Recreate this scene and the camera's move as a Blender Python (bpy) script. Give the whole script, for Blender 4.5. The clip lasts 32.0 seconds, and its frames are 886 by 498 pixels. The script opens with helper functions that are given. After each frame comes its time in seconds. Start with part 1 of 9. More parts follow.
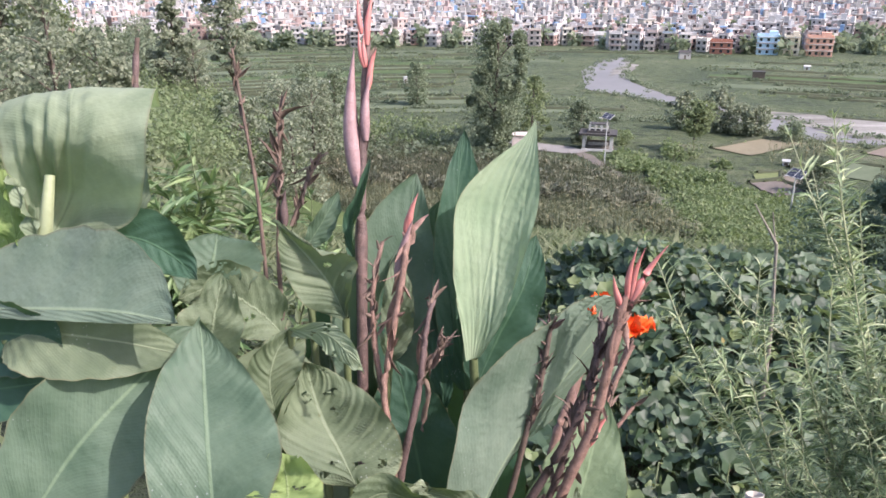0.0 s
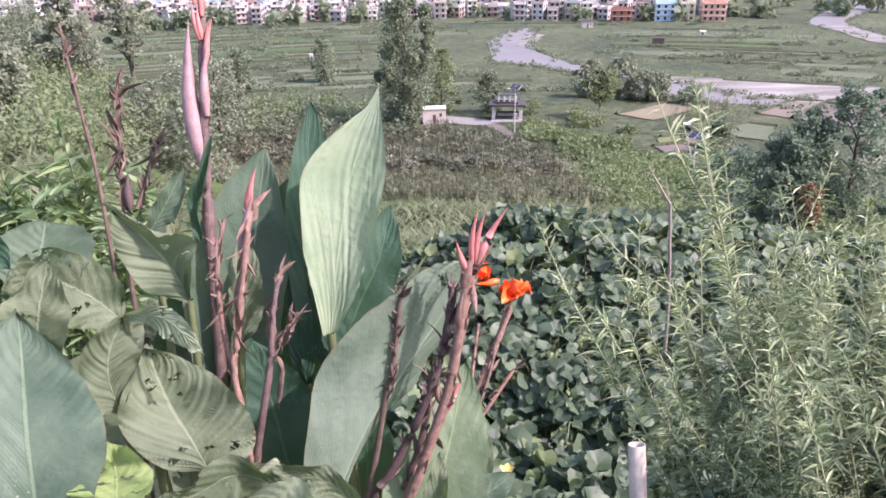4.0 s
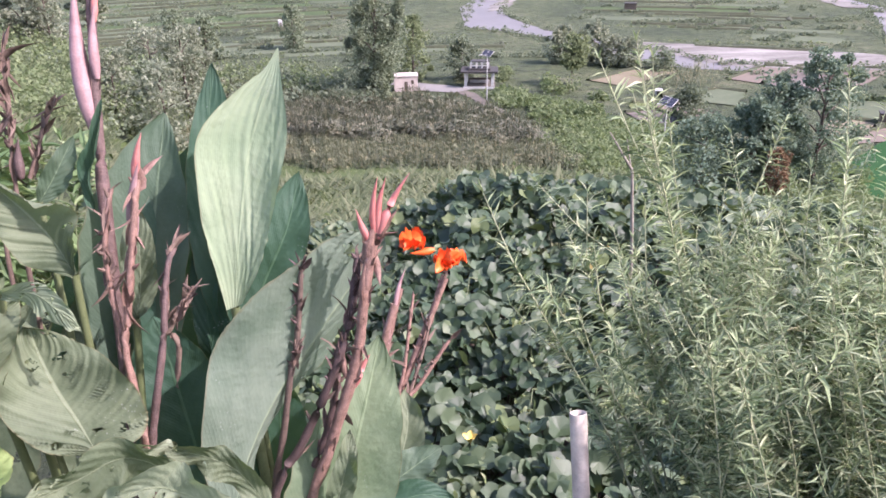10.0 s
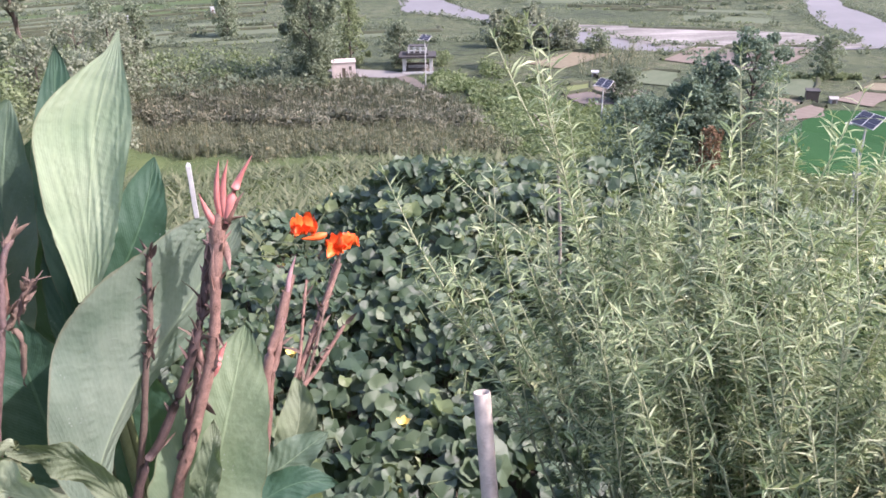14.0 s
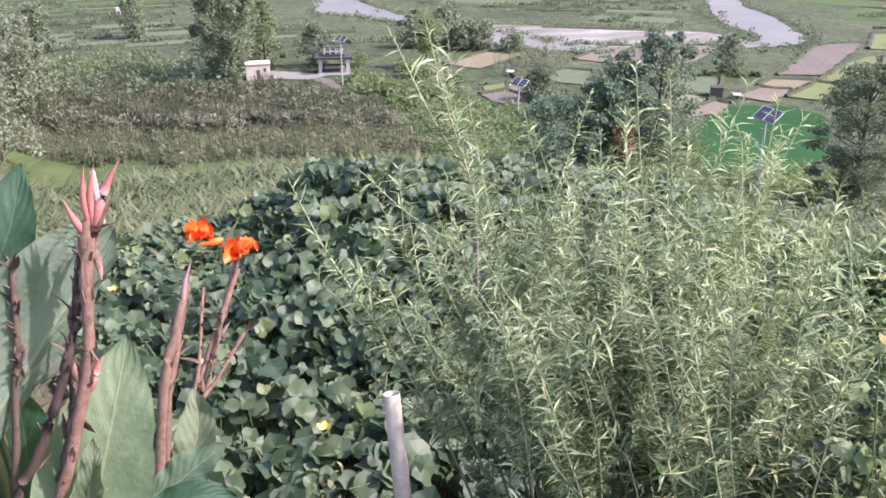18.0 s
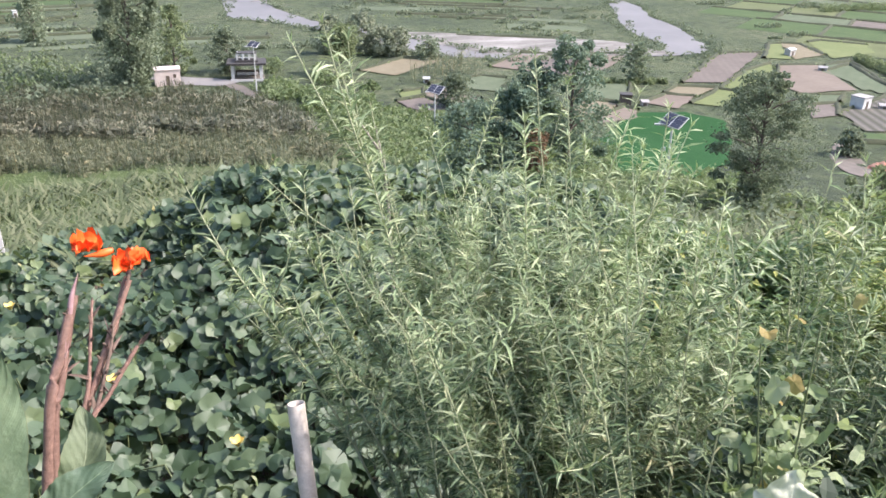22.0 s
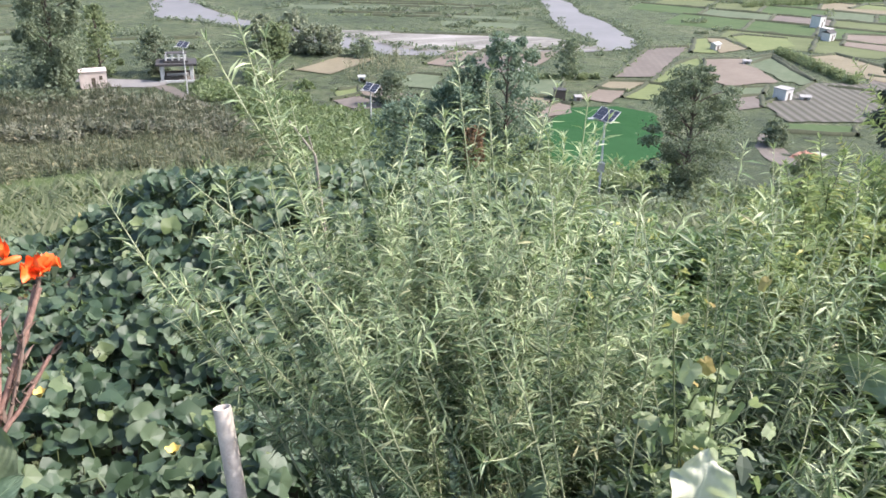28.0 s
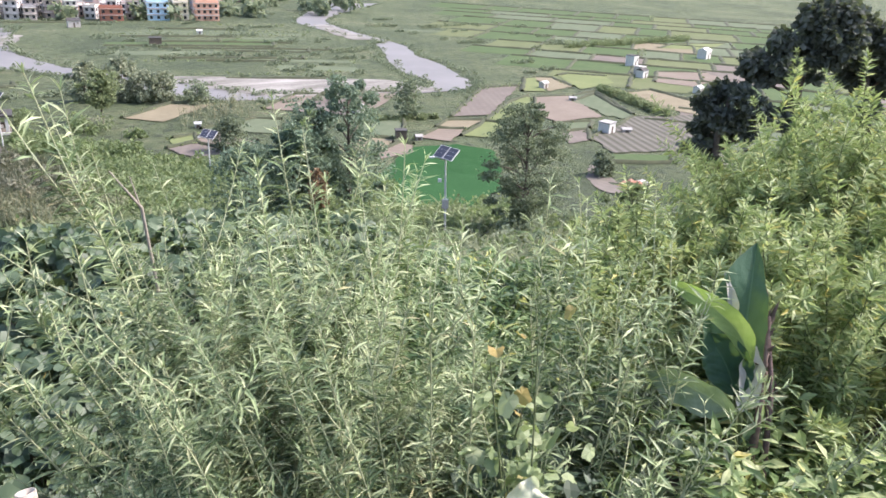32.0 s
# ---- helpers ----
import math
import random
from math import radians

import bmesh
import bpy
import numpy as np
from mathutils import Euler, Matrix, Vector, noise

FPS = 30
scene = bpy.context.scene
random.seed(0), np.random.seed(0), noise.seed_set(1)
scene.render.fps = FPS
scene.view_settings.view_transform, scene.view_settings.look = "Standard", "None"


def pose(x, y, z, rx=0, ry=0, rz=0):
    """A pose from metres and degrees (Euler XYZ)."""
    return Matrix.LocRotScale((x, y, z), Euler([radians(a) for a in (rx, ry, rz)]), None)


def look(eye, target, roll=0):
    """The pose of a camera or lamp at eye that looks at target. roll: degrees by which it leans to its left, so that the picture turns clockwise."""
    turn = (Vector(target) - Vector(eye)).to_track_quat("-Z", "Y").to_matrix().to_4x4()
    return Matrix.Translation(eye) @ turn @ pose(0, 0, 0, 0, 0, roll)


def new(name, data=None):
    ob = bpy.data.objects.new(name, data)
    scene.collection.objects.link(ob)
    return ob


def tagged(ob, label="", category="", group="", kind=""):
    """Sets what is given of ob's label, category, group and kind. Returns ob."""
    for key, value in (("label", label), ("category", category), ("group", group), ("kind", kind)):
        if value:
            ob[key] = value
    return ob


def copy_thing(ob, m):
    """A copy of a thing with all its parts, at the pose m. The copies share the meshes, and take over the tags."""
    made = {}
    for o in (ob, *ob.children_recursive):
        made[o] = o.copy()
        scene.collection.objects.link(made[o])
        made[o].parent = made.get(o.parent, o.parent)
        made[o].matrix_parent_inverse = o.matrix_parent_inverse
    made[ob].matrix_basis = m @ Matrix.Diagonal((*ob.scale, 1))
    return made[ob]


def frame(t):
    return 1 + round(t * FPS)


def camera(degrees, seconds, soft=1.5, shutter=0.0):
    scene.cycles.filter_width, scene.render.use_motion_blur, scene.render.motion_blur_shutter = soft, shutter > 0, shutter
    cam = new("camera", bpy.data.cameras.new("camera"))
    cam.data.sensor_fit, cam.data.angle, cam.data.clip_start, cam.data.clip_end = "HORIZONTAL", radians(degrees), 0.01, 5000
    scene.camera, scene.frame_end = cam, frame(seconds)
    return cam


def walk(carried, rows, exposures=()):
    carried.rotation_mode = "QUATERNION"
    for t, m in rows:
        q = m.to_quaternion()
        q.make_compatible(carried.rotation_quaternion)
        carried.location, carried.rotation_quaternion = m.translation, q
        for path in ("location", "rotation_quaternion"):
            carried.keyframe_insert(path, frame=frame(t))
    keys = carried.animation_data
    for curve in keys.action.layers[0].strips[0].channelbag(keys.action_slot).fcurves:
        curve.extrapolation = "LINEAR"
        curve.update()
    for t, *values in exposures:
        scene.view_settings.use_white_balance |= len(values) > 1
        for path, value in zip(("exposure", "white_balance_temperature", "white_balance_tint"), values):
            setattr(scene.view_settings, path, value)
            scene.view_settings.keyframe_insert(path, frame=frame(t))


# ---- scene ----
cam = camera(59.6, 32.0, soft=1.62)
PATH = [
    (0, (-0.015, -0.104, 1.555), (-0.013, 1.769, 0.854), -0.3),
    (0.5, (-0.001, -0.103, 1.548), (0.021, 1.762, 0.828), -0.6),
    (1, (0.019, -0.102, 1.544), (0.051, 1.756, 0.803), -1.3),
    (1.5, (0.054, -0.098, 1.536), (0.108, 1.749, 0.77), -2.0),
    (2, (0.078, -0.088, 1.534), (0.153, 1.754, 0.759), -2.0),
    (2.5, (0.087, -0.09, 1.536), (0.197, 1.753, 0.768), -1.6),
    (3, (0.099, -0.093, 1.539), (0.25, 1.748, 0.771), -1.3),
    (3.5, (0.109, -0.098, 1.539), (0.296, 1.742, 0.779), -1.2),
    (5.5, (0.139, -0.109, 1.534), (0.372, 1.715, 0.746), -1.0),
    (6, (0.144, -0.097, 1.526), (0.372, 1.719, 0.72), -0.6),
    (6.5, (0.152, -0.083, 1.519), (0.362, 1.726, 0.692), -1.1),
    (7, (0.16, -0.075, 1.514), (0.374, 1.73, 0.679), -0.8),
    (7.5, (0.164, -0.069, 1.509), (0.383, 1.728, 0.659), -0.6),
    (8, (0.169, -0.065, 1.509), (0.402, 1.73, 0.658), -0.6),
    (8.5, (0.182, -0.063, 1.51), (0.429, 1.735, 0.67), -0.8),
    (9, (0.193, -0.064, 1.511), (0.458, 1.73, 0.667), -0.9),
    (9.5, (0.211, -0.068, 1.516), (0.482, 1.731, 0.685), -1.2),
    (10, (0.249, -0.06, 1.512), (0.519, 1.736, 0.674), -1.0),
    (10.5, (0.284, -0.055, 1.515), (0.538, 1.75, 0.691), -1.4),
    (11, (0.312, -0.06, 1.513), (0.543, 1.751, 0.695), -1.7),
    (11.5, (0.332, -0.065, 1.51), (0.538, 1.745, 0.685), -2.2),
    (12, (0.35, -0.062, 1.502), (0.555, 1.74, 0.658), -2.3),
    (12.5, (0.365, -0.071, 1.499), (0.603, 1.721, 0.644), -2.3),
    (13, (0.381, -0.079, 1.497), (0.693, 1.698, 0.634), -1.9),
    (13.5, (0.392, -0.078, 1.493), (0.756, 1.684, 0.62), -1.3),
    (14, (0.406, -0.082, 1.495), (0.811, 1.671, 0.622), -1.0),
    (14.5, (0.411, -0.078, 1.494), (0.822, 1.671, 0.615), -1.0),
    (16.5, (0.438, -0.068, 1.484), (0.943, 1.658, 0.61), -0.2),
    (17, (0.447, -0.075, 1.485), (0.974, 1.645, 0.61), -0.3),
    (17.5, (0.458, -0.078, 1.485), (1.011, 1.634, 0.61), -0.3),
    (18, (0.471, -0.085, 1.485), (1.066, 1.612, 0.612), -0.1),
    (18.5, (0.469, -0.096, 1.495), (1.076, 1.603, 0.632), 0.2),
    (19, (0.48, -0.092, 1.491), (1.124, 1.608, 0.657), 0.4),
    (19.5, (0.489, -0.099, 1.494), (1.176, 1.59, 0.673), 0.8),
    (20, (0.498, -0.099, 1.494), (1.202, 1.585, 0.675), 0.6),
    (20.5, (0.503, -0.1, 1.493), (1.216, 1.579, 0.67), 0.7),
    (21, (0.509, -0.105, 1.491), (1.24, 1.56, 0.658), 0.7),
    (21.5, (0.514, -0.105, 1.486), (1.276, 1.541, 0.643), 1.4),
    (22, (0.524, -0.106, 1.482), (1.313, 1.52, 0.626), 1.6),
    (22.5, (0.529, -0.103, 1.475), (1.334, 1.512, 0.611), 1.8),
    (23, (0.536, -0.109, 1.478), (1.354, 1.499, 0.614), 1.7),
    (23.5, (0.54, -0.109, 1.477), (1.365, 1.499, 0.62), 1.6),
    (24, (0.541, -0.11, 1.477), (1.374, 1.495, 0.623), 1.8),
    (24.5, (0.542, -0.114, 1.477), (1.38, 1.484, 0.615), 1.7),
    (25, (0.544, -0.115, 1.477), (1.392, 1.477, 0.612), 1.8),
    (25.5, (0.547, -0.119, 1.478), (1.41, 1.467, 0.619), 1.8),
    (27.5, (0.569, -0.13, 1.477), (1.481, 1.428, 0.617), 1.8),
    (28, (0.571, -0.139, 1.48), (1.494, 1.415, 0.623), 1.9),
    (28.5, (0.58, -0.148, 1.483), (1.534, 1.392, 0.636), 1.9),
    (29, (0.586, -0.153, 1.487), (1.57, 1.376, 0.654), 2.0),
    (29.5, (0.599, -0.157, 1.488), (1.614, 1.355, 0.662), 2.0),
    (30, (0.607, -0.161, 1.491), (1.656, 1.339, 0.685), 2.2),
    (30.5, (0.624, -0.171, 1.491), (1.748, 1.282, 0.7), 2.7),
    (31, (0.643, -0.179, 1.49), (1.836, 1.214, 0.691), 2.9),
    (31.5, (0.652, -0.185, 1.491), (1.877, 1.192, 0.715), 2.9),
    (32, (0.659, -0.186, 1.493), (1.912, 1.181, 0.746), 2.8),
]
walk(cam, [(t, look(eye, target, roll)) for t, eye, target, roll in PATH], exposures=[(0, 1.1, 6350, 23), (2, 1.2, 6300, 31), (6, 1.34, 6200, 37), (13, 1.34, 6250, 34), (20, 1.33, 6300, 25), (24, 1.30, 6350, 18), (29, 1.30, 6300, 18), (32, 1.35, 6400, 21)])

# world, sun
SUN_AZ, SUN_EL = 117.0, 47.0
w = bpy.data.worlds.new("sky")
scene.world = w
w.use_nodes = True
wn = w.node_tree
wn.nodes.clear()
sky = wn.nodes.new("ShaderNodeTexSky")
sky.sky_type, sky.sun_disc = "NISHITA", False
sky.sun_elevation, sky.sun_rotation = radians(SUN_EL), radians(SUN_AZ)
sky.air_density, sky.dust_density = 1.3, 2.5
bg = wn.nodes.new("ShaderNodeBackground")
bg.inputs["Strength"].default_value = 0.15
wo = wn.nodes.new("ShaderNodeOutputWorld")
wn.links.new(sky.outputs[0], bg.inputs[0])
wn.links.new(bg.outputs[0], wo.inputs[0])
sun_data = bpy.data.lights.new("sun", "SUN")
sun_data.energy, sun_data.angle, sun_data.color = 3.2, radians(0.6), (1.0, 0.95, 0.87)
sun = new("sun", sun_data)
_a, _e = radians(SUN_AZ), radians(SUN_EL)
_d = Vector((math.sin(_a) * math.cos(_e), math.cos(_a) * math.cos(_e), math.sin(_e)))
sun.matrix_world = look(_d * 50, (0, 0, 0))

RNG = np.random.default_rng(7)


# ---------- materials ----------
def nodes(name):
    m = bpy.data.materials.new(name)
    m.use_nodes = True
    t = m.node_tree
    t.nodes.clear()
    out = t.nodes.new("ShaderNodeOutputMaterial")
    b = t.nodes.new("ShaderNodeBsdfPrincipled")
    t.links.new(b.outputs[0], out.inputs[0])
    return m, t, b, out


def ramp(t, fac, stops):
    r = t.nodes.new("ShaderNodeValToRGB")
    e = r.color_ramp.elements
    while len(e) < len(stops):
        e.new(0.5)
    for k, (p, c) in enumerate(stops):
        e[k].position, e[k].color = p, (*c, 1)
    t.links.new(fac, r.inputs[0])
    return r.outputs[0]


def noise_tex(t, scale, detail=4.0, coord="Object", rough=0.6):
    c = t.nodes.new("ShaderNodeTexCoord")
    n = t.nodes.new("ShaderNodeTexNoise")
    n.inputs["Scale"].default_value, n.inputs["Detail"].default_value = scale, detail
    n.inputs["Roughness"].default_value = rough
    t.links.new(c.outputs[coord], n.inputs["Vector"])
    return n.outputs["Fac"]


def mixc(t, fac, a, b, mode="MIX"):
    m = t.nodes.new("ShaderNodeMix")
    m.data_type, m.blend_type = "RGBA", mode
    for sock, v in ((m.inputs[0], fac), (m.inputs[6], a), (m.inputs[7], b)):
        if isinstance(v, (int, float)):
            sock.default_value = v
        elif isinstance(v, tuple):
            sock.default_value = (*v, 1)
        else:
            t.links.new(v, sock)
    return m.outputs[2]


def maths(t, op, a, b=0.0):
    m = t.nodes.new("ShaderNodeMath")
    m.operation = op
    for sock, v in zip(m.inputs, (a, b)):
        if isinstance(v, (int, float)):
            sock.default_value = v
        else:
            t.links.new(v, sock)
    return m.outputs[0]


def bump(t, b, height, strength, dist):
    n = t.nodes.new("ShaderNodeBump")
    n.inputs["Strength"].default_value, n.inputs["Distance"].default_value = strength, dist
    t.links.new(height, n.inputs["Height"])
    t.links.new(n.outputs[0], b.inputs["Normal"])


def random_value(t):
    """A number for each object and each loose piece."""
    o = t.nodes.new("ShaderNodeObjectInfo")
    g = t.nodes.new("ShaderNodeNewGeometry")
    return maths(t, "FRACT", maths(t, "ADD", o.outputs["Random"], g.outputs["Random Per Island"]))


def translucent(t, b, out, colour, amount):
    tr = t.nodes.new("ShaderNodeBsdfTranslucent")
    t.links.new(colour, tr.inputs[0])
    mx = t.nodes.new("ShaderNodeMixShader")
    mx.inputs[0].default_value = amount
    t.links.new(b.outputs[0], mx.inputs[1])
    t.links.new(tr.outputs[0], mx.inputs[2])
    t.links.new(mx.outputs[0], out.inputs[0])


def soft(c, k=0.28):
    """A duller version of a colour."""
    g = 0.3 * c[0] + 0.6 * c[1] + 0.1 * c[2]
    return tuple(x * (1 - k) + g * k for x in c)


def leaf_mat(name, dark, mid, light, rough=0.5, see=0.3, odd=None, scale=30.0):
    dark, mid, light = (soft(c, 0.20 if name.startswith("tree") else 0.12 if name.startswith(("willow", "herb", "sunlit", "lance")) else 0.28) for c in (dark, mid, light))
    m, t, b, out = nodes(name)
    stops = [(0.0, dark), (0.5, mid), (0.93, light)]
    if odd:
        stops += [(0.975, odd), (1.0, odd)]
    c = ramp(t, random_value(t), stops)
    n = noise_tex(t, scale, 3)
    c = mixc(t, maths(t, "MULTIPLY", n, 0.35), c, dark) if scale > 1 else mixc(t, ramp(t, n, [(0.40, (0, 0, 0)), (0.62, (0.6, 0.6, 0.6))]), c, dark)
    t.links.new(c, b.inputs["Base Color"])
    b.inputs["Roughness"].default_value = rough
    b.inputs["Specular IOR Level"].default_value = 0.4 if rough < 0.8 else 0.1
    bump(t, b, n, 0.25, 0.004)
    translucent(t, b, out, mixc(t, 0.5, c, (0.30, 0.36, 0.18) if name.startswith(("tree", "conifer", "maize")) else (0.33, 0.44, 0.12)), see)
    return m


def canna_mat(name, dark, light, rib, rough=0.38, see=0.22, wear=0.3, along=330.0, slant=190.0, pleat=0.02):
    """Broad leaf: uv x runs across the blade, y from base to tip."""
    dark, light = soft(dark, 0.16), soft(light, 0.16)
    m, t, b, out = nodes(name)
    uv = t.nodes.new("ShaderNodeUVMap")
    sep = t.nodes.new("ShaderNodeSeparateXYZ")
    t.links.new(uv.outputs[0], sep.inputs[0])
    across = maths(t, "ABSOLUTE", maths(t, "SUBTRACT", sep.outputs[0], 0.5))
    n1 = noise_tex(t, 9.0, 4)
    n2 = noise_tex(t, 70.0, 3)
    base = mixc(t, ramp(t, n1, [(0.32, (0, 0, 0)), (0.68, (1, 1, 1))]), dark, light)
    n3 = noise_tex(t, 3.2, 3)
    base = mixc(t, maths(t, "MULTIPLY", ramp(t, n3, [(0.45, (0, 0, 0)), (0.62, (1, 1, 1))]), 0.35), base, dark)
    # side veins sweep from the midrib towards the tip
    ph = maths(t, "SUBTRACT", maths(t, "MULTIPLY", sep.outputs[1], along), maths(t, "MULTIPLY", across, slant))
    ph = maths(t, "ADD", ph, maths(t, "MULTIPLY", n1, 14.0))
    vein = maths(t, "POWER", maths(t, "ADD", maths(t, "MULTIPLY", maths(t, "SINE", ph), 0.5), 0.5), 3.0)
    broad = maths(t, "SINE", maths(t, "MULTIPLY", ph, 0.17))
    base = mixc(t, maths(t, "MULTIPLY", vein, 0.06), base, light)
    base = mixc(t, maths(t, "MULTIPLY", maths(t, "MAXIMUM", broad, 0.0), pleat), base, dark)
    ribf = ramp(t, across, [(0.0, (1, 1, 1)), (0.008, (0.9, 0.9, 0.9)), (0.02, (0, 0, 0))])
    base = mixc(t, maths(t, "MULTIPLY", ribf, 0.42), base, rib)
    # brown margins, scars and dusty specks
    edge = ramp(t, maths(t, "ADD", across, maths(t, "MULTIPLY", n2, 0.02)), [(0.0, (0, 0, 0)), (0.494, (0, 0, 0)), (0.504, (1, 1, 1))])
    base = mixc(t, maths(t, "MULTIPLY", edge, maths(t, "MULTIPLY", n1, 0.7)), base, (0.17, 0.12, 0.06))
    scar = ramp(t, noise_tex(t, 26.0, 5, rough=0.75), [(0.0, (0, 0, 0)), (0.66, (0, 0, 0)), (0.72, (1, 1, 1))])
    base = mixc(t, maths(t, "MULTIPLY", scar, wear), base, (0.12, 0.11, 0.05))
    v = t.nodes.new("ShaderNodeTexVoronoi")
    v.inputs["Scale"].default_value = 130.0
    tc = t.nodes.new("ShaderNodeTexCoord")
    t.links.new(tc.outputs["Object"], v.inputs["Vector"])
    dots = ramp(t, v.outputs["Distance"], [(0.0, (1, 1, 1)), (0.16, (1, 1, 1)), (0.22, (0, 0, 0))])
    where = ramp(t, noise_tex(t, 6.0, 2), [(0.0, (0, 0, 0)), (0.62, (0, 0, 0)), (0.72, (1, 1, 1))])
    base = mixc(t, maths(t, "MULTIPLY", maths(t, "MULTIPLY", dots, where), 0.5), base, (0.62, 0.64, 0.6))
    t.links.new(base, b.inputs["Base Color"])
    r = maths(t, "ADD", maths(t, "MULTIPLY", n2, 0.25), rough + 0.08)
    t.links.new(r, b.inputs["Roughness"])
    h = maths(t, "ADD", maths(t, "MULTIPLY", vein, 0.35), maths(t, "ADD", maths(t, "MULTIPLY", broad, 1.3 + pleat * 2), maths(t, "MULTIPLY", ribf, 2.0)))
    h = maths(t, "ADD", maths(t, "MULTIPLY", h, 0.35), maths(t, "ADD", maths(t, "MULTIPLY", n1, 9.0), maths(t, "MULTIPLY", n2, 1.2)))
    b.inputs["Specular IOR Level"].default_value = 0.3
    bump(t, b, h, 0.65, 0.0016)
    translucent(t, b, out, mixc(t, 0.35, base, (0.30, 0.50, 0.04)), see)
    return m


def plain_mat(name, a, c, scale=8.0, rough=0.7, metal=0.0, relief=0.2, dist=0.01, vary=0.0):
    m, t, b, out = nodes(name)
    n = noise_tex(t, scale, 5)
    n2 = noise_tex(t, scale * 6.3, 4)
    f = maths(t, "ADD", maths(t, "MULTIPLY", n, 0.7), maths(t, "MULTIPLY", n2, 0.3))
    col = ramp(t, f, [(0.3, a), (0.7, c)])
    if vary:
        col = mixc(t, maths(t, "MULTIPLY", random_value(t), vary), col, tuple(x * 0.45 for x in a))
    t.links.new(col, b.inputs["Base Color"])
    b.inputs["Roughness"].default_value, b.inputs["Metallic"].default_value = rough, metal
    bump(t, b, f, relief, dist)
    return m


def palette_mat(name, stops, scale=0.8, rough=0.85, grime=0.35):
    """One of several paints for each object or loose piece, with weathering."""
    m, t, b, out = nodes(name)
    c = ramp(t, random_value(t), stops)
    c.node.color_ramp.interpolation = "CONSTANT"
    n = noise_tex(t, scale, 6)
    c = mixc(t, maths(t, "MULTIPLY", ramp(t, n, [(0.4, (0, 0, 0)), (0.75, (1, 1, 1))]), grime), c, (0.16, 0.14, 0.12))
    t.links.new(c, b.inputs["Base Color"])
    b.inputs["Roughness"].default_value = rough
    bump(t, b, n, 0.15, 0.02)
    return m


def ground_mat():
    m, t, b, out = nodes("meadow_ground")
    big = noise_tex(t, 0.035, 6)
    mid = noise_tex(t, 0.45, 7, rough=0.7)
    fine = noise_tex(t, 6.0, 6, rough=0.75)
    f = maths(t, "ADD", maths(t, "MULTIPLY", big, 0.4), maths(t, "ADD", maths(t, "MULTIPLY", mid, 0.42), maths(t, "MULTIPLY", fine, 0.18)))
    c = ramp(t, f, [(0.40, (0.026, 0.042, 0.016)), (0.48, (0.054, 0.076, 0.030)), (0.54, (0.080, 0.102, 0.042)), (0.60, (0.126, 0.130, 0.072))])
    # tussocks and low scrub
    tc = t.nodes.new("ShaderNodeTexCoord")
    v = t.nodes.new("ShaderNodeTexVoronoi")
    v.inputs["Scale"].default_value = 0.55
    t.links.new(tc.outputs["Object"], v.inputs["Vector"])
    spot = ramp(t, maths(t, "ADD", v.outputs["Distance"], maths(t, "MULTIPLY", mid, 0.6)), [(0.45, (1, 1, 1)), (0.75, (0, 0, 0))])
    c = mixc(t, maths(t, "MULTIPLY", spot, 0.65), c, (0.024, 0.034, 0.018))
    t.links.new(c, b.inputs["Base Color"])
    b.inputs["Roughness"].default_value = 0.95
    bump(t, b, maths(t, "ADD", maths(t, "MULTIPLY", spot, 0.6), maths(t, "ADD", mid, fine)), 0.9, 0.4)
    return m


def field_mat(name, a, c, rows=0.0, angle=0.0, row_col=None, stripe=0.25, rough=0.95):
    """A field: two-scale mottling and, where it is planted in rows, stripes every `rows` metres."""
    m, t, b, out = nodes(name)
    n = noise_tex(t, 0.16, 8, rough=0.7)
    fine = noise_tex(t, 1.6, 5, rough=0.7)
    f = maths(t, "ADD", maths(t, "MULTIPLY", n, 0.6), maths(t, "MULTIPLY", fine, 0.4))
    col = ramp(t, f, [(0.35, a), (0.66, c)])
    h = fine
    if rows:
        tc = t.nodes.new("ShaderNodeTexCoord")
        mp = t.nodes.new("ShaderNodeMapping")
        mp.inputs["Rotation"].default_value = (0, 0, radians(angle))
        t.links.new(tc.outputs["Object"], mp.inputs[0])
        sp = t.nodes.new("ShaderNodeSeparateXYZ")
        t.links.new(mp.outputs[0], sp.inputs[0])
        s = maths(t, "SINE", maths(t, "ADD", maths(t, "MULTIPLY", sp.outputs[0], 6.283 / rows), maths(t, "MULTIPLY", n, 2.5)))
        s = maths(t, "ADD", maths(t, "MULTIPLY", s, 0.5), 0.5)
        col = mixc(t, maths(t, "MULTIPLY", s, stripe), col, row_col or a)
        h = s
    t.links.new(col, b.inputs["Base Color"])
    b.inputs["Roughness"].default_value = rough
    b.inputs["Specular IOR Level"].default_value = 0.12
    bump(t, b, h, 0.5 if stripe > 0.5 or not rows else 0.12, 0.12)
    return m


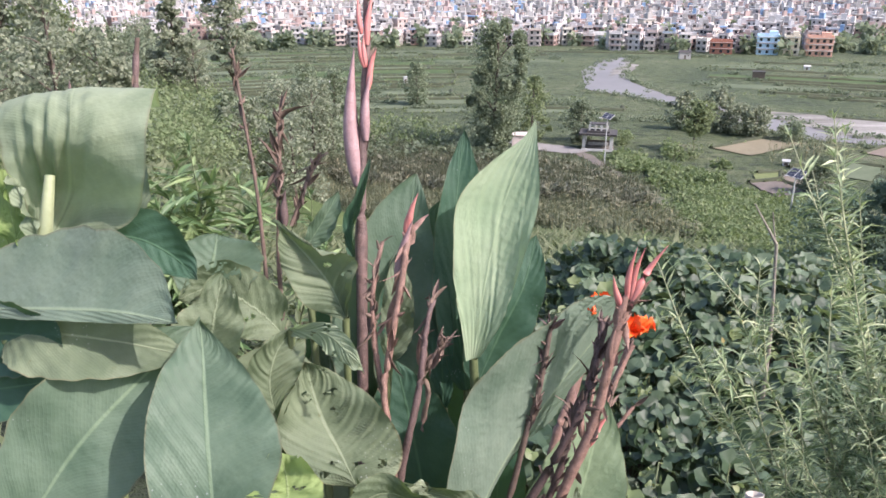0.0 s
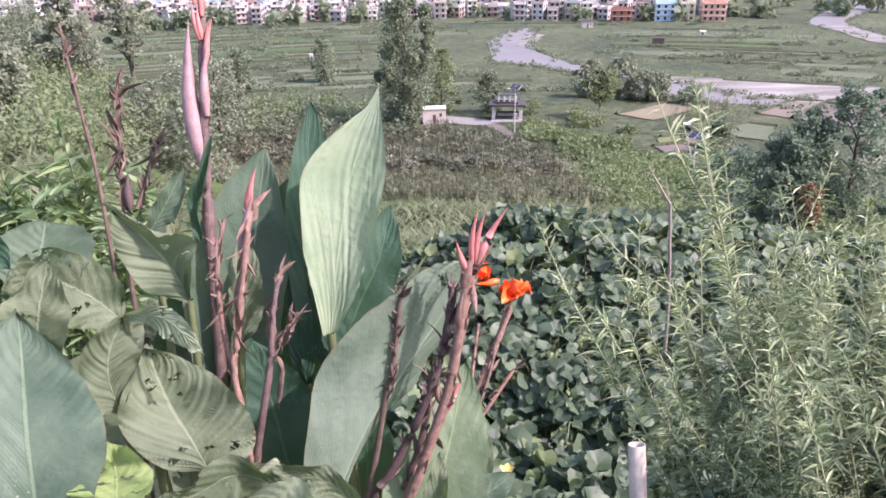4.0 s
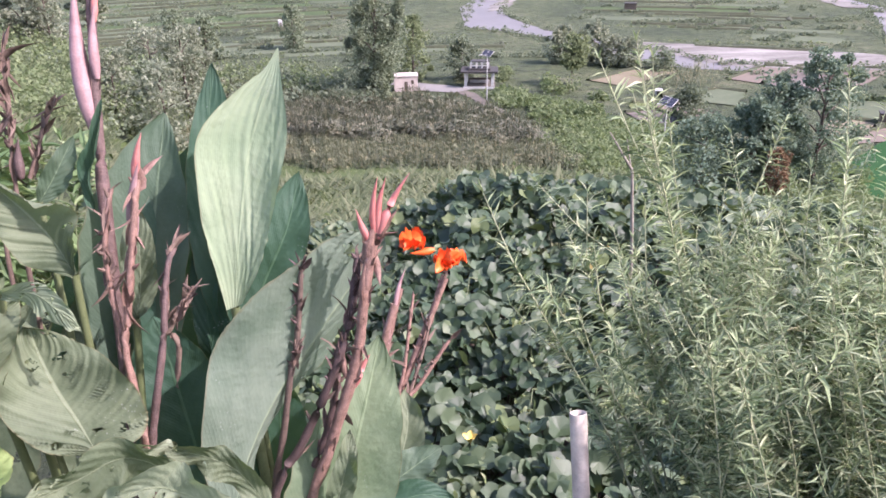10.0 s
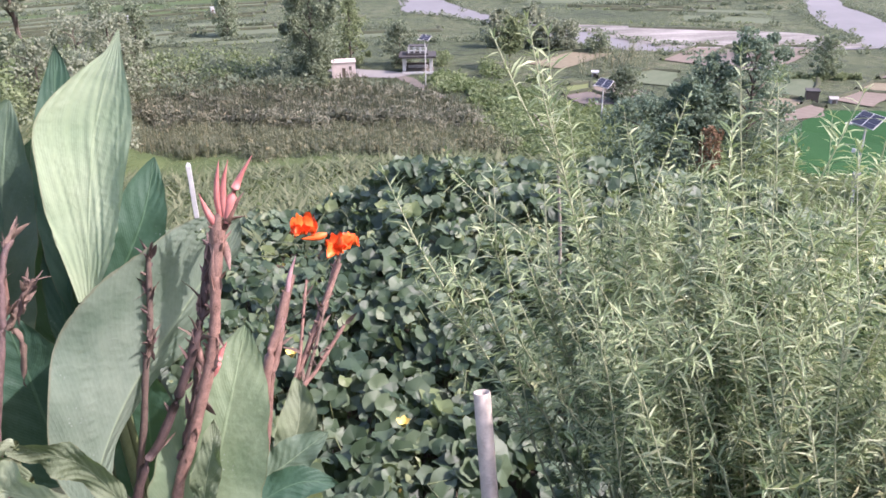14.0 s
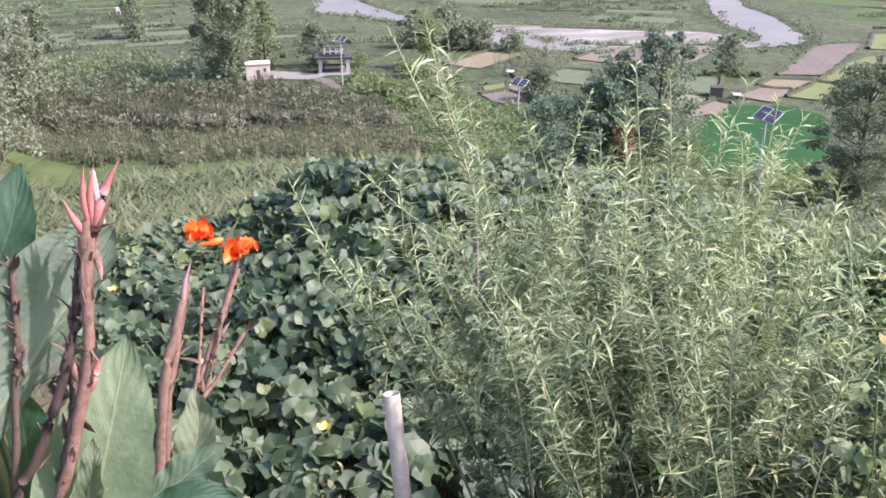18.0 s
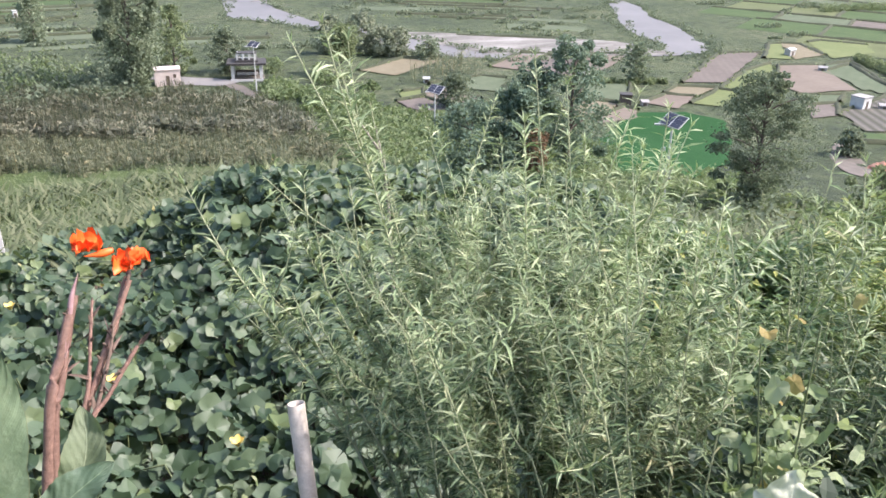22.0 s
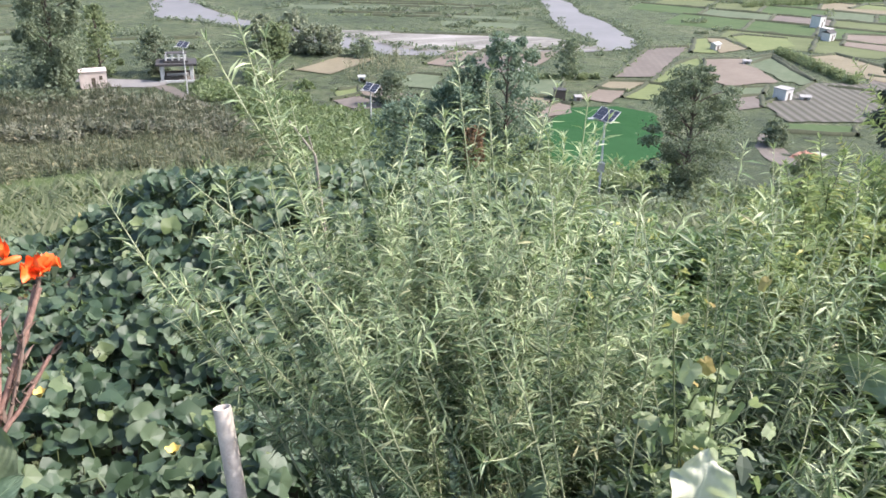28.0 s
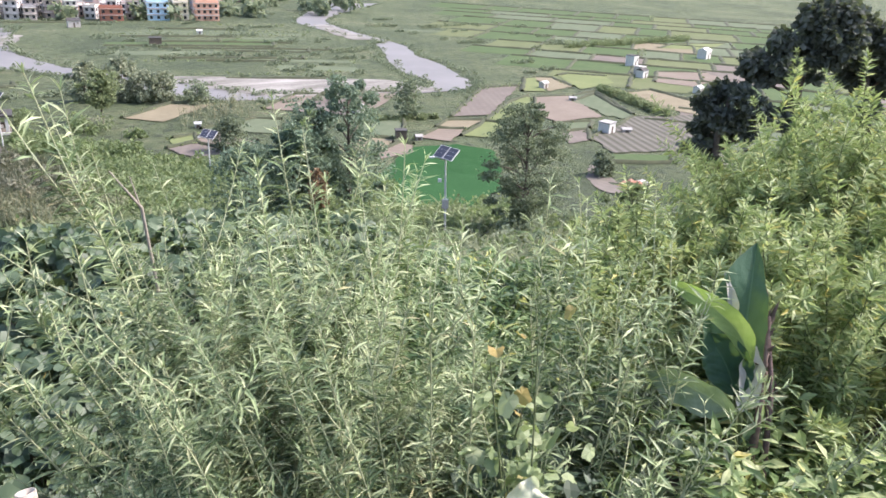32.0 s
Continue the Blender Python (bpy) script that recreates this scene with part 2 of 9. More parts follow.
def sand_mat():
    """Streaks of pale sand, grey gravel and thin weeds, drawn out along the river."""
    m, t, b, out = nodes("river_sand")
    tc = t.nodes.new("ShaderNodeTexCoord")
    mp = t.nodes.new("ShaderNodeMapping")
    mp.inputs["Rotation"].default_value = (0, 0, radians(24))
    mp.inputs["Scale"].default_value = (0.055, 0.30, 0.2)
    t.links.new(tc.outputs["Object"], mp.inputs[0])
    n = t.nodes.new("ShaderNodeTexNoise")
    n.inputs["Scale"].default_value, n.inputs["Detail"].default_value, n.inputs["Roughness"].default_value = 1.0, 8, 0.68
    t.links.new(mp.outputs[0], n.inputs["Vector"])
    fine = noise_tex(t, 1.3, 5, rough=0.7)
    f = maths(t, "ADD", maths(t, "MULTIPLY", n.outputs["Fac"], 0.8), maths(t, "MULTIPLY", fine, 0.2))
    c = ramp(t, f, [(0.36, (0.072, 0.080, 0.052)), (0.45, (0.128, 0.120, 0.102)), (0.54, (0.205, 0.194, 0.172)), (0.66, (0.310, 0.296, 0.272))])
    t.links.new(c, b.inputs["Base Color"])
    b.inputs["Roughness"].default_value = 0.95
    bump(t, b, fine, 0.4, 0.1)
    return m


M = dict(
    ground=ground_mat(),
    soil=plain_mat("garden_soil", (0.05, 0.036, 0.024), (0.11, 0.085, 0.06), 5, 0.95, 0, 0.7, 0.03),
    canna=canna_mat("canna_leaf_blue_green", (0.056, 0.106, 0.062), (0.122, 0.186, 0.116), (0.25, 0.34, 0.20), 0.36),
    canna_worn=canna_mat("canna_leaf_worn", (0.078, 0.114, 0.058), (0.172, 0.218, 0.118), (0.34, 0.39, 0.25), 0.42, 0.22, 0.8, 330.0, 190.0, 0.05),
    canna_pale=canna_mat("canna_leaf_young_pale", (0.225, 0.325, 0.180), (0.335, 0.425, 0.255), (0.36, 0.45, 0.27), 0.45, 0.25, 0.03, 110.0, 300.0, 0.05),
    canna_white=canna_mat("canna_leaf_bleached", (0.430, 0.450, 0.310), (0.580, 0.600, 0.440), (0.60, 0.62, 0.46), 0.5, 0.3, 0.1, 110.0, 300.0, 0.05),
    canna_light=canna_mat("canna_leaf_light", (0.195, 0.258, 0.148), (0.325, 0.385, 0.240), (0.38, 0.44, 0.27), 0.5, 0.35, 0.15),
    canna_mid=canna_mat("canna_leaf_grey_green", (0.100, 0.155, 0.104), (0.190, 0.252, 0.180), (0.34, 0.42, 0.26), 0.36, 0.22, 0.5),
    canna_fresh=canna_mat("canna_leaf_fresh_green", (0.115, 0.185, 0.090), (0.205, 0.280, 0.150), (0.27, 0.36, 0.20), 0.42, 0.3, 0.3),
    dry=canna_mat("dry_white_leaf", (0.34, 0.33, 0.28), (0.52, 0.51, 0.45), (0.5, 0.48, 0.4), 0.7, 0.2, 0.4),
    canna_deep=canna_mat("canna_leaf_deep_green", (0.022, 0.074, 0.042), (0.044, 0.112, 0.066), (0.10, 0.19, 0.10), 0.38, 0.2, 0.1),
    canna_lime=canna_mat("canna_leaf_lime", (0.150, 0.250, 0.050), (0.260, 0.355, 0.095), (0.40, 0.46, 0.24), 0.45, 0.35, 0.7),
    spike=plain_mat("canna_spike_pink_brown", (0.055, 0.036, 0.032), (0.225, 0.140, 0.124), 45, 0.65, 0, 0.9, 0.006, 0.6),
    spike_pink=plain_mat("canna_spike_rose", (0.200, 0.110, 0.112), (0.390, 0.255, 0.250), 34, 0.55, 0, 0.6, 0.004),
    mauve=plain_mat("canna_stalk_mauve", (0.125, 0.070, 0.050), (0.360, 0.215, 0.168), 60, 0.6, 0, 0.9, 0.005, 0.35),
    bud=plain_mat("canna_bud_coral", (0.410, 0.115, 0.100), (0.520, 0.225, 0.195), 40, 0.5, 0, 0.4, 0.003),
    husk=plain_mat("canna_dry_husk", (0.085, 0.055, 0.042), (0.270, 0.190, 0.145), 40, 0.85, 0, 0.6, 0.004, 0.6),
    petal=plain_mat("canna_petal_orange", (0.820, 0.090, 0.014), (0.930, 0.190, 0.025), 30, 0.5, 0, 0.3, 0.002),
    stem=plain_mat("green_stem", (0.070, 0.095, 0.034), (0.135, 0.160, 0.072), 25, 0.6, 0, 0.3, 0.003),
    stalk_pale=plain_mat("pale_leaf_stalk", (0.245, 0.285, 0.150), (0.370, 0.405, 0.245), 18, 0.55, 0, 0.3, 0.003),
    twig=plain_mat("pale_twig", (0.255, 0.280, 0.150), (0.430, 0.445, 0.275), 25, 0.7, 0, 0.3, 0.003),
    pumpkin=leaf_mat("pumpkin_leaf", (0.018, 0.050, 0.018), (0.048, 0.102, 0.040), (0.124, 0.192, 0.090), 0.50, 0.20, (0.150, 0.195, 0.075), 14),
    # broad leaves darkened in their base colour to stand for shade
    shade_leaf=leaf_mat("shade_leaf", (0.018, 0.042, 0.018), (0.036, 0.076, 0.034), (0.080, 0.135, 0.065), 0.55, 0.2, None, 20),
    bush=leaf_mat("willow_leaf", (0.018, 0.046, 0.016), (0.094, 0.152, 0.062), (0.310, 0.372, 0.182), 0.5, 0.24, (0.42, 0.40, 0.22), 30),
    bush_tip=leaf_mat("willow_leaf_young", (0.190, 0.275, 0.112), (0.325, 0.402, 0.190), (0.510, 0.555, 0.310), 0.5, 0.28),
    # yellow-green leaf, lightened in its base colour for the sun on it
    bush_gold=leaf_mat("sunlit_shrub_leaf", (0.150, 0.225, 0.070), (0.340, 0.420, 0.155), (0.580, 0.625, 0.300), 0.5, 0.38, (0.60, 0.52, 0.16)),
    herb=leaf_mat("herb_leaf", (0.030, 0.076, 0.020), (0.078, 0.150, 0.040), (0.225, 0.325, 0.095), 0.5, 0.28, (0.40, 0.40, 0.11)),
    shrub=leaf_mat("lance_leaf_shrub", (0.052, 0.110, 0.038), (0.125, 0.215, 0.074), (0.285, 0.375, 0.150), 0.45, 0.32),
    vine=leaf_mat("yellowing_vine_leaf", (0.120, 0.195, 0.050), (0.215, 0.295, 0.090), (0.370, 0.420, 0.180), 0.5, 0.35, (0.36, 0.25, 0.07)),
    weed=leaf_mat("weed_grass", (0.055, 0.085, 0.025), (0.110, 0.145, 0.045), (0.190, 0.210, 0.085), 0.7, 0.3),
    meadow_weed=leaf_mat("meadow_weed", (0.066, 0.112, 0.030), (0.116, 0.172, 0.048), (0.195, 0.245, 0.085), 0.7, 0.3, (0.24, 0.24, 0.10)),
    corn=leaf_mat("maize_leaf", (0.060, 0.074, 0.034), (0.155, 0.166, 0.082), (0.345, 0.332, 0.200), 0.7, 0.2, (0.40, 0.35, 0.22), 1.2),
    corn_low=leaf_mat("maize_leaf_yellowing", (0.085, 0.105, 0.042), (0.165, 0.185, 0.078), (0.290, 0.285, 0.135), 0.7, 0.25, (0.36, 0.30, 0.16), 1.2),
    f_meadow=field_mat("meadow_grass", (0.048, 0.076, 0.026), (0.094, 0.122, 0.046)),
    # tree_a, tree_d and most of all tree_c: distance haze lightens the leaf colour
    tree_a=leaf_mat("tree_leaf_grey_green", (0.140, 0.186, 0.112), (0.200, 0.255, 0.150), (0.275, 0.322, 0.190), 0.85, 0.38, None, 2),
    tree_f=leaf_mat("conifer_needles_dark", (0.095, 0.140, 0.075), (0.145, 0.196, 0.104), (0.210, 0.262, 0.146), 0.85, 0.32, None, 2),
    tree_b=leaf_mat("tree_leaf_olive", (0.125, 0.170, 0.070), (0.180, 0.235, 0.096), (0.245, 0.295, 0.130), 0.85, 0.38, None, 2),
    tree_d=leaf_mat("tree_leaf_dark", (0.110, 0.146, 0.092), (0.158, 0.202, 0.124), (0.212, 0.254, 0.156), 0.85, 0.36, None, 2),
    tree_c=leaf_mat("conifer_needles_hazed", (0.190, 0.228, 0.140), (0.262, 0.302, 0.184), (0.338, 0.370, 0.228), 0.85, 0.4, None, 2),
    # backlight put into the colour as dark needles, greyed a little for haze
    tree_k=leaf_mat("pine_needles_backlit", (0.062, 0.072, 0.060), (0.100, 0.114, 0.092), (0.150, 0.164, 0.130), 0.85, 0.15, None, 2),
    bank=plain_mat("rough_grass_bank", (0.024, 0.032, 0.015), (0.062, 0.070, 0.034), 0.7, 0.95, 0, 0.6, 0.1),
    tree_r=leaf_mat("tree_leaf_rusty", (0.150, 0.070, 0.030), (0.220, 0.120, 0.060), (0.280, 0.170, 0.090), 0.8, 0.2, None, 2),
    tree_e=leaf_mat("tree_leaf_deep_green", (0.085, 0.150, 0.100), (0.150, 0.232, 0.152), (0.235, 0.320, 0.210), 0.85, 0.36, None, 2),
    shrub_green=leaf_mat("scrub_leaf_fresh", (0.105, 0.160, 0.056), (0.160, 0.226, 0.082), (0.230, 0.292, 0.118), 0.85, 0.35, None, 2),
    bark=plain_mat("bark", (0.060, 0.045, 0.035), (0.150, 0.120, 0.095), 6, 0.9, 0, 0.7, 0.03),
    steel=plain_mat("galvanised_steel", (0.34, 0.295, 0.245), (0.60, 0.535, 0.455), 22, 0.5, 0.15, 0.3, 0.001),
    dry_wood=plain_mat("bare_dry_wood", (0.20, 0.17, 0.13), (0.38, 0.34, 0.28), 20, 0.85, 0, 0.4, 0.004),
    concrete=plain_mat("concrete", (0.30, 0.29, 0.27), (0.48, 0.46, 0.43), 2.5, 0.9, 0, 0.3, 0.01),
    white=plain_mat("white_paint", (0.42, 0.42, 0.40), (0.60, 0.60, 0.58), 1.5, 0.7, 0, 0.1, 0.005),
    pink=plain_mat("pink_plaster", (0.48, 0.40, 0.37), (0.62, 0.54, 0.50), 1.5, 0.85, 0, 0.2, 0.01),
    slate=plain_mat("grey_roof", (0.032, 0.030, 0.030), (0.066, 0.063, 0.060), 3, 0.85, 0, 0.3, 0.02),
    solar=plain_mat("solar_cells", (0.016, 0.020, 0.034), (0.030, 0.036, 0.055), 3, 0.55, 0.0, 0.02, 0.001),
    brickred=plain_mat("brick_red", (0.28, 0.11, 0.075), (0.40, 0.19, 0.13), 3, 0.9, 0, 0.3, 0.02),
    rubble=plain_mat("terracotta_rubble", (0.36, 0.15, 0.09), (0.55, 0.33, 0.24), 2, 0.9, 0, 0.4, 0.05),
    glass=plain_mat("dark_window", (0.020, 0.024, 0.030), (0.05, 0.055, 0.065), 0.3, 0.25, 0, 0.02, 0.01),
    water=plain_mat("muddy_river_water", (0.125, 0.120, 0.115), (0.180, 0.172, 0.164), 0.08, 0.6, 0, 0.25, 0.06),
    sand=sand_mat(),
    road=plain_mat("pale_earth_road", (0.150, 0.145, 0.138), (0.225, 0.216, 0.204), 0.6, 0.95, 0, 0.4, 0.04),
    path=plain_mat("brown_earth_path", (0.085, 0.074, 0.060), (0.150, 0.130, 0.108), 0.8, 0.95, 0, 0.4, 0.04),
    paddy=field_mat("rice_paddy", (0.012, 0.052, 0.014), (0.021, 0.074, 0.022)),
    f_green=field_mat("green_crop_field", (0.050, 0.082, 0.034), (0.084, 0.116, 0.050), 1.6, 25),
    f_lime=field_mat("lime_crop_field", (0.108, 0.134, 0.056), (0.165, 0.188, 0.086), 1.4, -50),
    f_brown=field_mat("ploughed_brown_field", (0.110, 0.095, 0.082), (0.170, 0.150, 0.130), 1.2, 35),
    f_pink=field_mat("bare_reddish_field", (0.140, 0.117, 0.094), (0.200, 0.170, 0.138), 1.5, -40),
    f_tan=field_mat("dry_tan_field", (0.150, 0.132, 0.088), (0.215, 0.190, 0.130)),
    f_olive=field_mat("olive_crop_field", (0.086, 0.104, 0.048), (0.135, 0.152, 0.076), 1.6, -30),
    f_grey=field_mat("grey_green_field", (0.080, 0.104, 0.062), (0.132, 0.152, 0.098), 2.0, 60),
    f_row=field_mat("field_of_furrows", (0.110, 0.102, 0.090), (0.150, 0.138, 0.122), 1.5, 32, (0.050, 0.058, 0.036), 0.75),
    wall=palette_mat("house_paint", [(0.0, (0.58, 0.55, 0.53)), (0.20, (0.45, 0.39, 0.36)), (0.34, (0.31, 0.21, 0.18)), (0.46, (0.62, 0.60, 0.58)), (0.60, (0.33, 0.32, 0.32)), (0.74, (0.50, 0.40, 0.36)), (0.85, (0.57, 0.52, 0.45)), (0.95, (0.38, 0.45, 0.52))]),
    roof=palette_mat("flat_roof", [(0.0, (0.34, 0.33, 0.31)), (0.35, (0.48, 0.47, 0.45)), (0.6, (0.40, 0.30, 0.27)), (0.8, (0.56, 0.55, 0.54)), (0.95, (0.20, 0.32, 0.48))]),
    blue=plain_mat("light_blue_paint", (0.40, 0.58, 0.74), (0.52, 0.70, 0.84), 0.6, 0.8, 0, 0.1, 0.01),
    cream=plain_mat("cream_paint", (0.62, 0.54, 0.40), (0.74, 0.66, 0.52), 0.6, 0.8, 0, 0.1, 0.01),
    orange=plain_mat("salmon_paint", (0.62, 0.32, 0.22), (0.72, 0.44, 0.33), 0.6, 0.8, 0, 0.1, 0.01),
    yellow=plain_mat("pumpkin_flower_yellow", (0.62, 0.48, 0.10), (0.74, 0.60, 0.20), 30, 0.6, 0, 0.2, 0.002),
    tarp=plain_mat("pale_tarpaulin", (0.24, 0.23, 0.22), (0.36, 0.35, 0.33), 2, 0.7, 0, 0.3, 0.02),
)


# ---------- mesh helpers ----------
def mesh_np(name, verts, faces, material, uv=None, smooth=False):
    """A mesh from arrays: verts (n, 3), faces (m, k) of one size."""
    verts, faces = np.asarray(verts, np.float32), np.asarray(faces, np.int32)
    me = bpy.data.meshes.new(name)
    k = faces.shape[1]
    me.vertices.add(len(verts))
    me.vertices.foreach_set("co", verts.ravel())
    me.loops.add(faces.size)
    me.loops.foreach_set("vertex_index", faces.ravel())
    me.polygons.add(len(faces))
    me.polygons.foreach_set("loop_start", np.arange(0, faces.size, k, dtype=np.int32))
    if uv is not None:
        layer = me.uv_layers.new(name="UVMap")
        layer.data.foreach_set("uv", np.asarray(uv, np.float32)[faces.ravel()].ravel())
    me.update(calc_edges=True)
    me.polygons.foreach_set("use_smooth", np.full(len(faces), smooth))
    me.materials.append(material)
    return me


def put(name, me, parent=None, at=None, label=""):
    ob = new(name, me)
    if parent is not None:
        ob.parent = parent
    if at is not None:
        ob.matrix_basis = at
    if label:
        ob["label"] = label
    return ob


def thing(name, at=(0, 0, 0), turn=0.0, label="", category="", group="", kind=""):
    ob = new(name)
    ob.empty_display_size = 0.2
    ob.matrix_basis = pose(*at, 0, 0, turn)
    return tagged(ob, label, category, group, kind)


def part(name, bm, material, parent, label="", smooth=False):
    me = bpy.data.meshes.new(name)
    bm.to_mesh(me)
    bm.free()
    me.materials.append(material)
    if smooth:
        me.polygons.foreach_set("use_smooth", np.ones(len(me.polygons), bool))
    return put(name, me, parent, None, label)


def box(bm, x0, y0, z0, x1, y1, z1, bevel=0.0):
    r = bmesh.ops.create_cube(bm, size=1.0, matrix=Matrix.LocRotScale(((x0 + x1) / 2, (y0 + y1) / 2, (z0 + z1) / 2), None, (abs(x1 - x0), abs(y1 - y0), abs(z1 - z0))))
    if bevel:
        es = list({e for v in r["verts"] for e in v.link_edges})
        bmesh.ops.bevel(bm, geom=es, offset=bevel, segments=2, affect="EDGES")
    return bm


def frames(V):
    """Two unit vectors across each direction of V (n, 3)."""
    V = V / np.maximum(np.linalg.norm(V, axis=1, keepdims=True), 1e-9)
    ref = np.where(np.abs(V[:, 2:3]) > 0.9, np.array([[1.0, 0, 0]]), np.array([[0, 0, 1.0]]))
    A = np.cross(V, ref)
    A /= np.linalg.norm(A, axis=1, keepdims=True)
    return V, A, np.cross(A, V)


def spline(pts, n):
    """n points of a smooth curve through pts."""
    p = np.asarray(pts, float)
    if len(p) == 2:
        s = np.linspace(0, 1, n)[:, None]
        return p[0] * (1 - s) + p[1] * s
    q = np.vstack([2 * p[0] - p[1], p, 2 * p[-1] - p[-2]])
    seg = len(p) - 1
    out = []
    for u in np.linspace(0, seg, n):
        i = min(int(u), seg - 1)
        t = u - i
        a, b, c, d = q[i:i + 4]
        out.append(0.5 * (2 * b + (c - a) * t + (2 * a - 5 * b + 4 * c - d) * t * t + (3 * b - a - 3 * c + d) * t ** 3))
    return np.array(out)


def tube_arrays(pts, radii, sides=6):
    pts = np.asarray(pts, float)
    d = np.gradient(pts, axis=0)
    V, A, B = frames(d)
    a = np.linspace(0, 2 * np.pi, sides, endpoint=False)
    r = np.broadcast_to(np.asarray(radii, float), (len(pts),))[:, None, None]
    ring = pts[:, None] + r * (np.cos(a)[None, :, None] * A[:, None] + np.sin(a)[None, :, None] * B[:, None])
    n = len(pts)
    f = []
    for i in range(n - 1):
        for j in range(sides):
            k = (j + 1) % sides
            f.append((i * sides + j, i * sides + k, (i + 1) * sides + k, (i + 1) * sides + j))
    return ring.reshape(-1, 3), np.array(f)


class Heap:
    """Gathers arrays of one face size into one mesh."""

    def __init__(self):
        self.v, self.f, self.n = [], [], 0

    def add(self, v, f):
        v = np.asarray(v, float).reshape(-1, 3)
        self.v.append(v)
        self.f.append(np.asarray(f, int) + self.n)
        self.n += len(v)

    def many(self, tv, tf, place, R):
        """Copies of a template at place (n, 3), turned and scaled by R (n, 3, 3)."""
        n = len(place)
        V = np.einsum("nij,kj->nki", R, tv) + place[:, None]
        Fc = tf[None] + (np.arange(n) * len(tv))[:, None, None]
        self.add(V.reshape(-1, 3), Fc.reshape(-1, tf.shape[1]))

    def mesh(self, name, material, smooth=False):
        return mesh_np(name, np.vstack(self.v), np.vstack(self.f), material, None, smooth)


def axes(direction, up, scale):
    """Rotation matrices whose columns are across, along, up, scaled."""
    V = direction / np.linalg.norm(direction, axis=1, keepdims=True)
    A = np.cross(V, up)
    L = np.linalg.norm(A, axis=1, keepdims=True)
    A = np.where(L < 1e-3, np.array([[1.0, 0, 0]]), A / np.maximum(L, 1e-9))
    N = np.cross(A, V)
    return np.stack([A, V, N], axis=2) * np.asarray(scale, float).reshape(-1, 1, 1)


# narrow leaf: along +y, length 1, folded at the midrib and drooping to its tip
def lance(width, fold=0.25, droop=0.12, plain=False):
    prof = ((0.0, 0.1), (0.45, 1.0), (1.0, 0.02)) if plain else ((0.0, 0.06), (0.25, 0.9), (0.5, 0.95), (0.75, 0.6), (1.0, 0.02))
    v = []
    for s, wd in prof:
        z = -droop * s * s
        v += [(-wd * width, s, z + fold * wd * width), (0, s, z), (wd * width, s, z + fold * wd * width)]
    f = []
    for i in range(len(prof) - 1):
        for j in range(2):
            a = 3 * i + j
            f.append((a, a + 1, a + 4, a + 3))
    return np.array(v, float), np.array(f)


def sliver(width, droop=0.2):
    """A pointed blade of one bent face."""
    return np.array([(0, 0, 0), (width, 0.42, -0.08 * droop), (0, 1, -droop), (-width, 0.42, -0.02 * droop)], float), np.array([(0, 1, 2, 3)])


LANCE = lance(0.056, 0.5, 0.45)
LANCE_WIDE = lance(0.17, 0.3, 0.2, True)
LANCE_PLAIN = lance(0.056, 0.5, 0.45, True)
OVAL = lance(0.30, 0.25, 0.15)


def disc_leaf(seed, n=18, rings=(0.5, 1.0)):
    """A heart-shaped, shallowly lobed leaf of radius 1 with a notch at its stalk, folded at its midrib and wavy at its rim."""
    r = np.random.default_rng(seed)
    v, f = [(0, 0, -0.02)] * n, []
    ph = r.uniform(0, 6.28, 3)
    fold, cup = r.uniform(0.05, 0.42), r.uniform(-0.30, 0.22)
    for k, q in enumerate(rings):
        for j in range(n):
            a = 2 * np.pi * j / n - np.pi / 2
            lobe = 1 + (0.10 * np.cos(5 * (a + np.pi / 2)) + 0.05 * np.sin(7 * a + ph[2])) * q
            notch = 1 - 0.55 * q * np.exp(-((j if j < n / 2 else n - j) / 1.1) ** 2)
            rad = q * lobe * notch * (1 + 0.16 * np.sin(a))
            z = cup * q * q + 0.20 * q * np.sin(2 * a + ph[0]) + 0.10 * q * np.sin(5 * a + ph[1]) + fold * abs(np.cos(a)) * q
            v.append((rad * np.cos(a), rad * np.sin(a), z))
    for k in range(len(rings)):
        for j in range(n):
            m = (j + 1) % n
            f.append((k * n + j, k * n + m, (k + 1) * n + m, (k + 1) * n + j))
    return np.array(v, float), np.array(f)


DISCS = [disc_leaf(s) for s in range(1, 8)]
FAR_DISCS = [disc_leaf(s, 12, (1.0,)) for s in range(1, 8)]

# ---------- ground ----------
PROFILE = np.array([(0, 0), (0.5, 0), (1.3, -0.62), (3, -0.75), (6.5, -1.15), (8, -2.4), (20, -8), (45, -16.5), (65, -21), (90, -24.6), (120, -25.4), (200, -27.6), (300, -30.2), (420, -32), (5000, -32)])
# below the bed the bank drops to a lower terrace
TERRACE = np.array([(0, 0), (0.5, 0), (1.3, -0.62), (1.75, -0.66), (2.05, -0.80), (2.6, -1.55), (3.4, -2.70), (4.2, -3.60), (5.0, -3.95), (11.0, -3.75), (12.5, -4.3), (14, -5.6), (20, -8.2), (45, -16.5), (65, -21), (5000, -32)])


def ease(x):
    x = np.clip(x, 0, 1)
    return x * x * (3 - 2 * x)


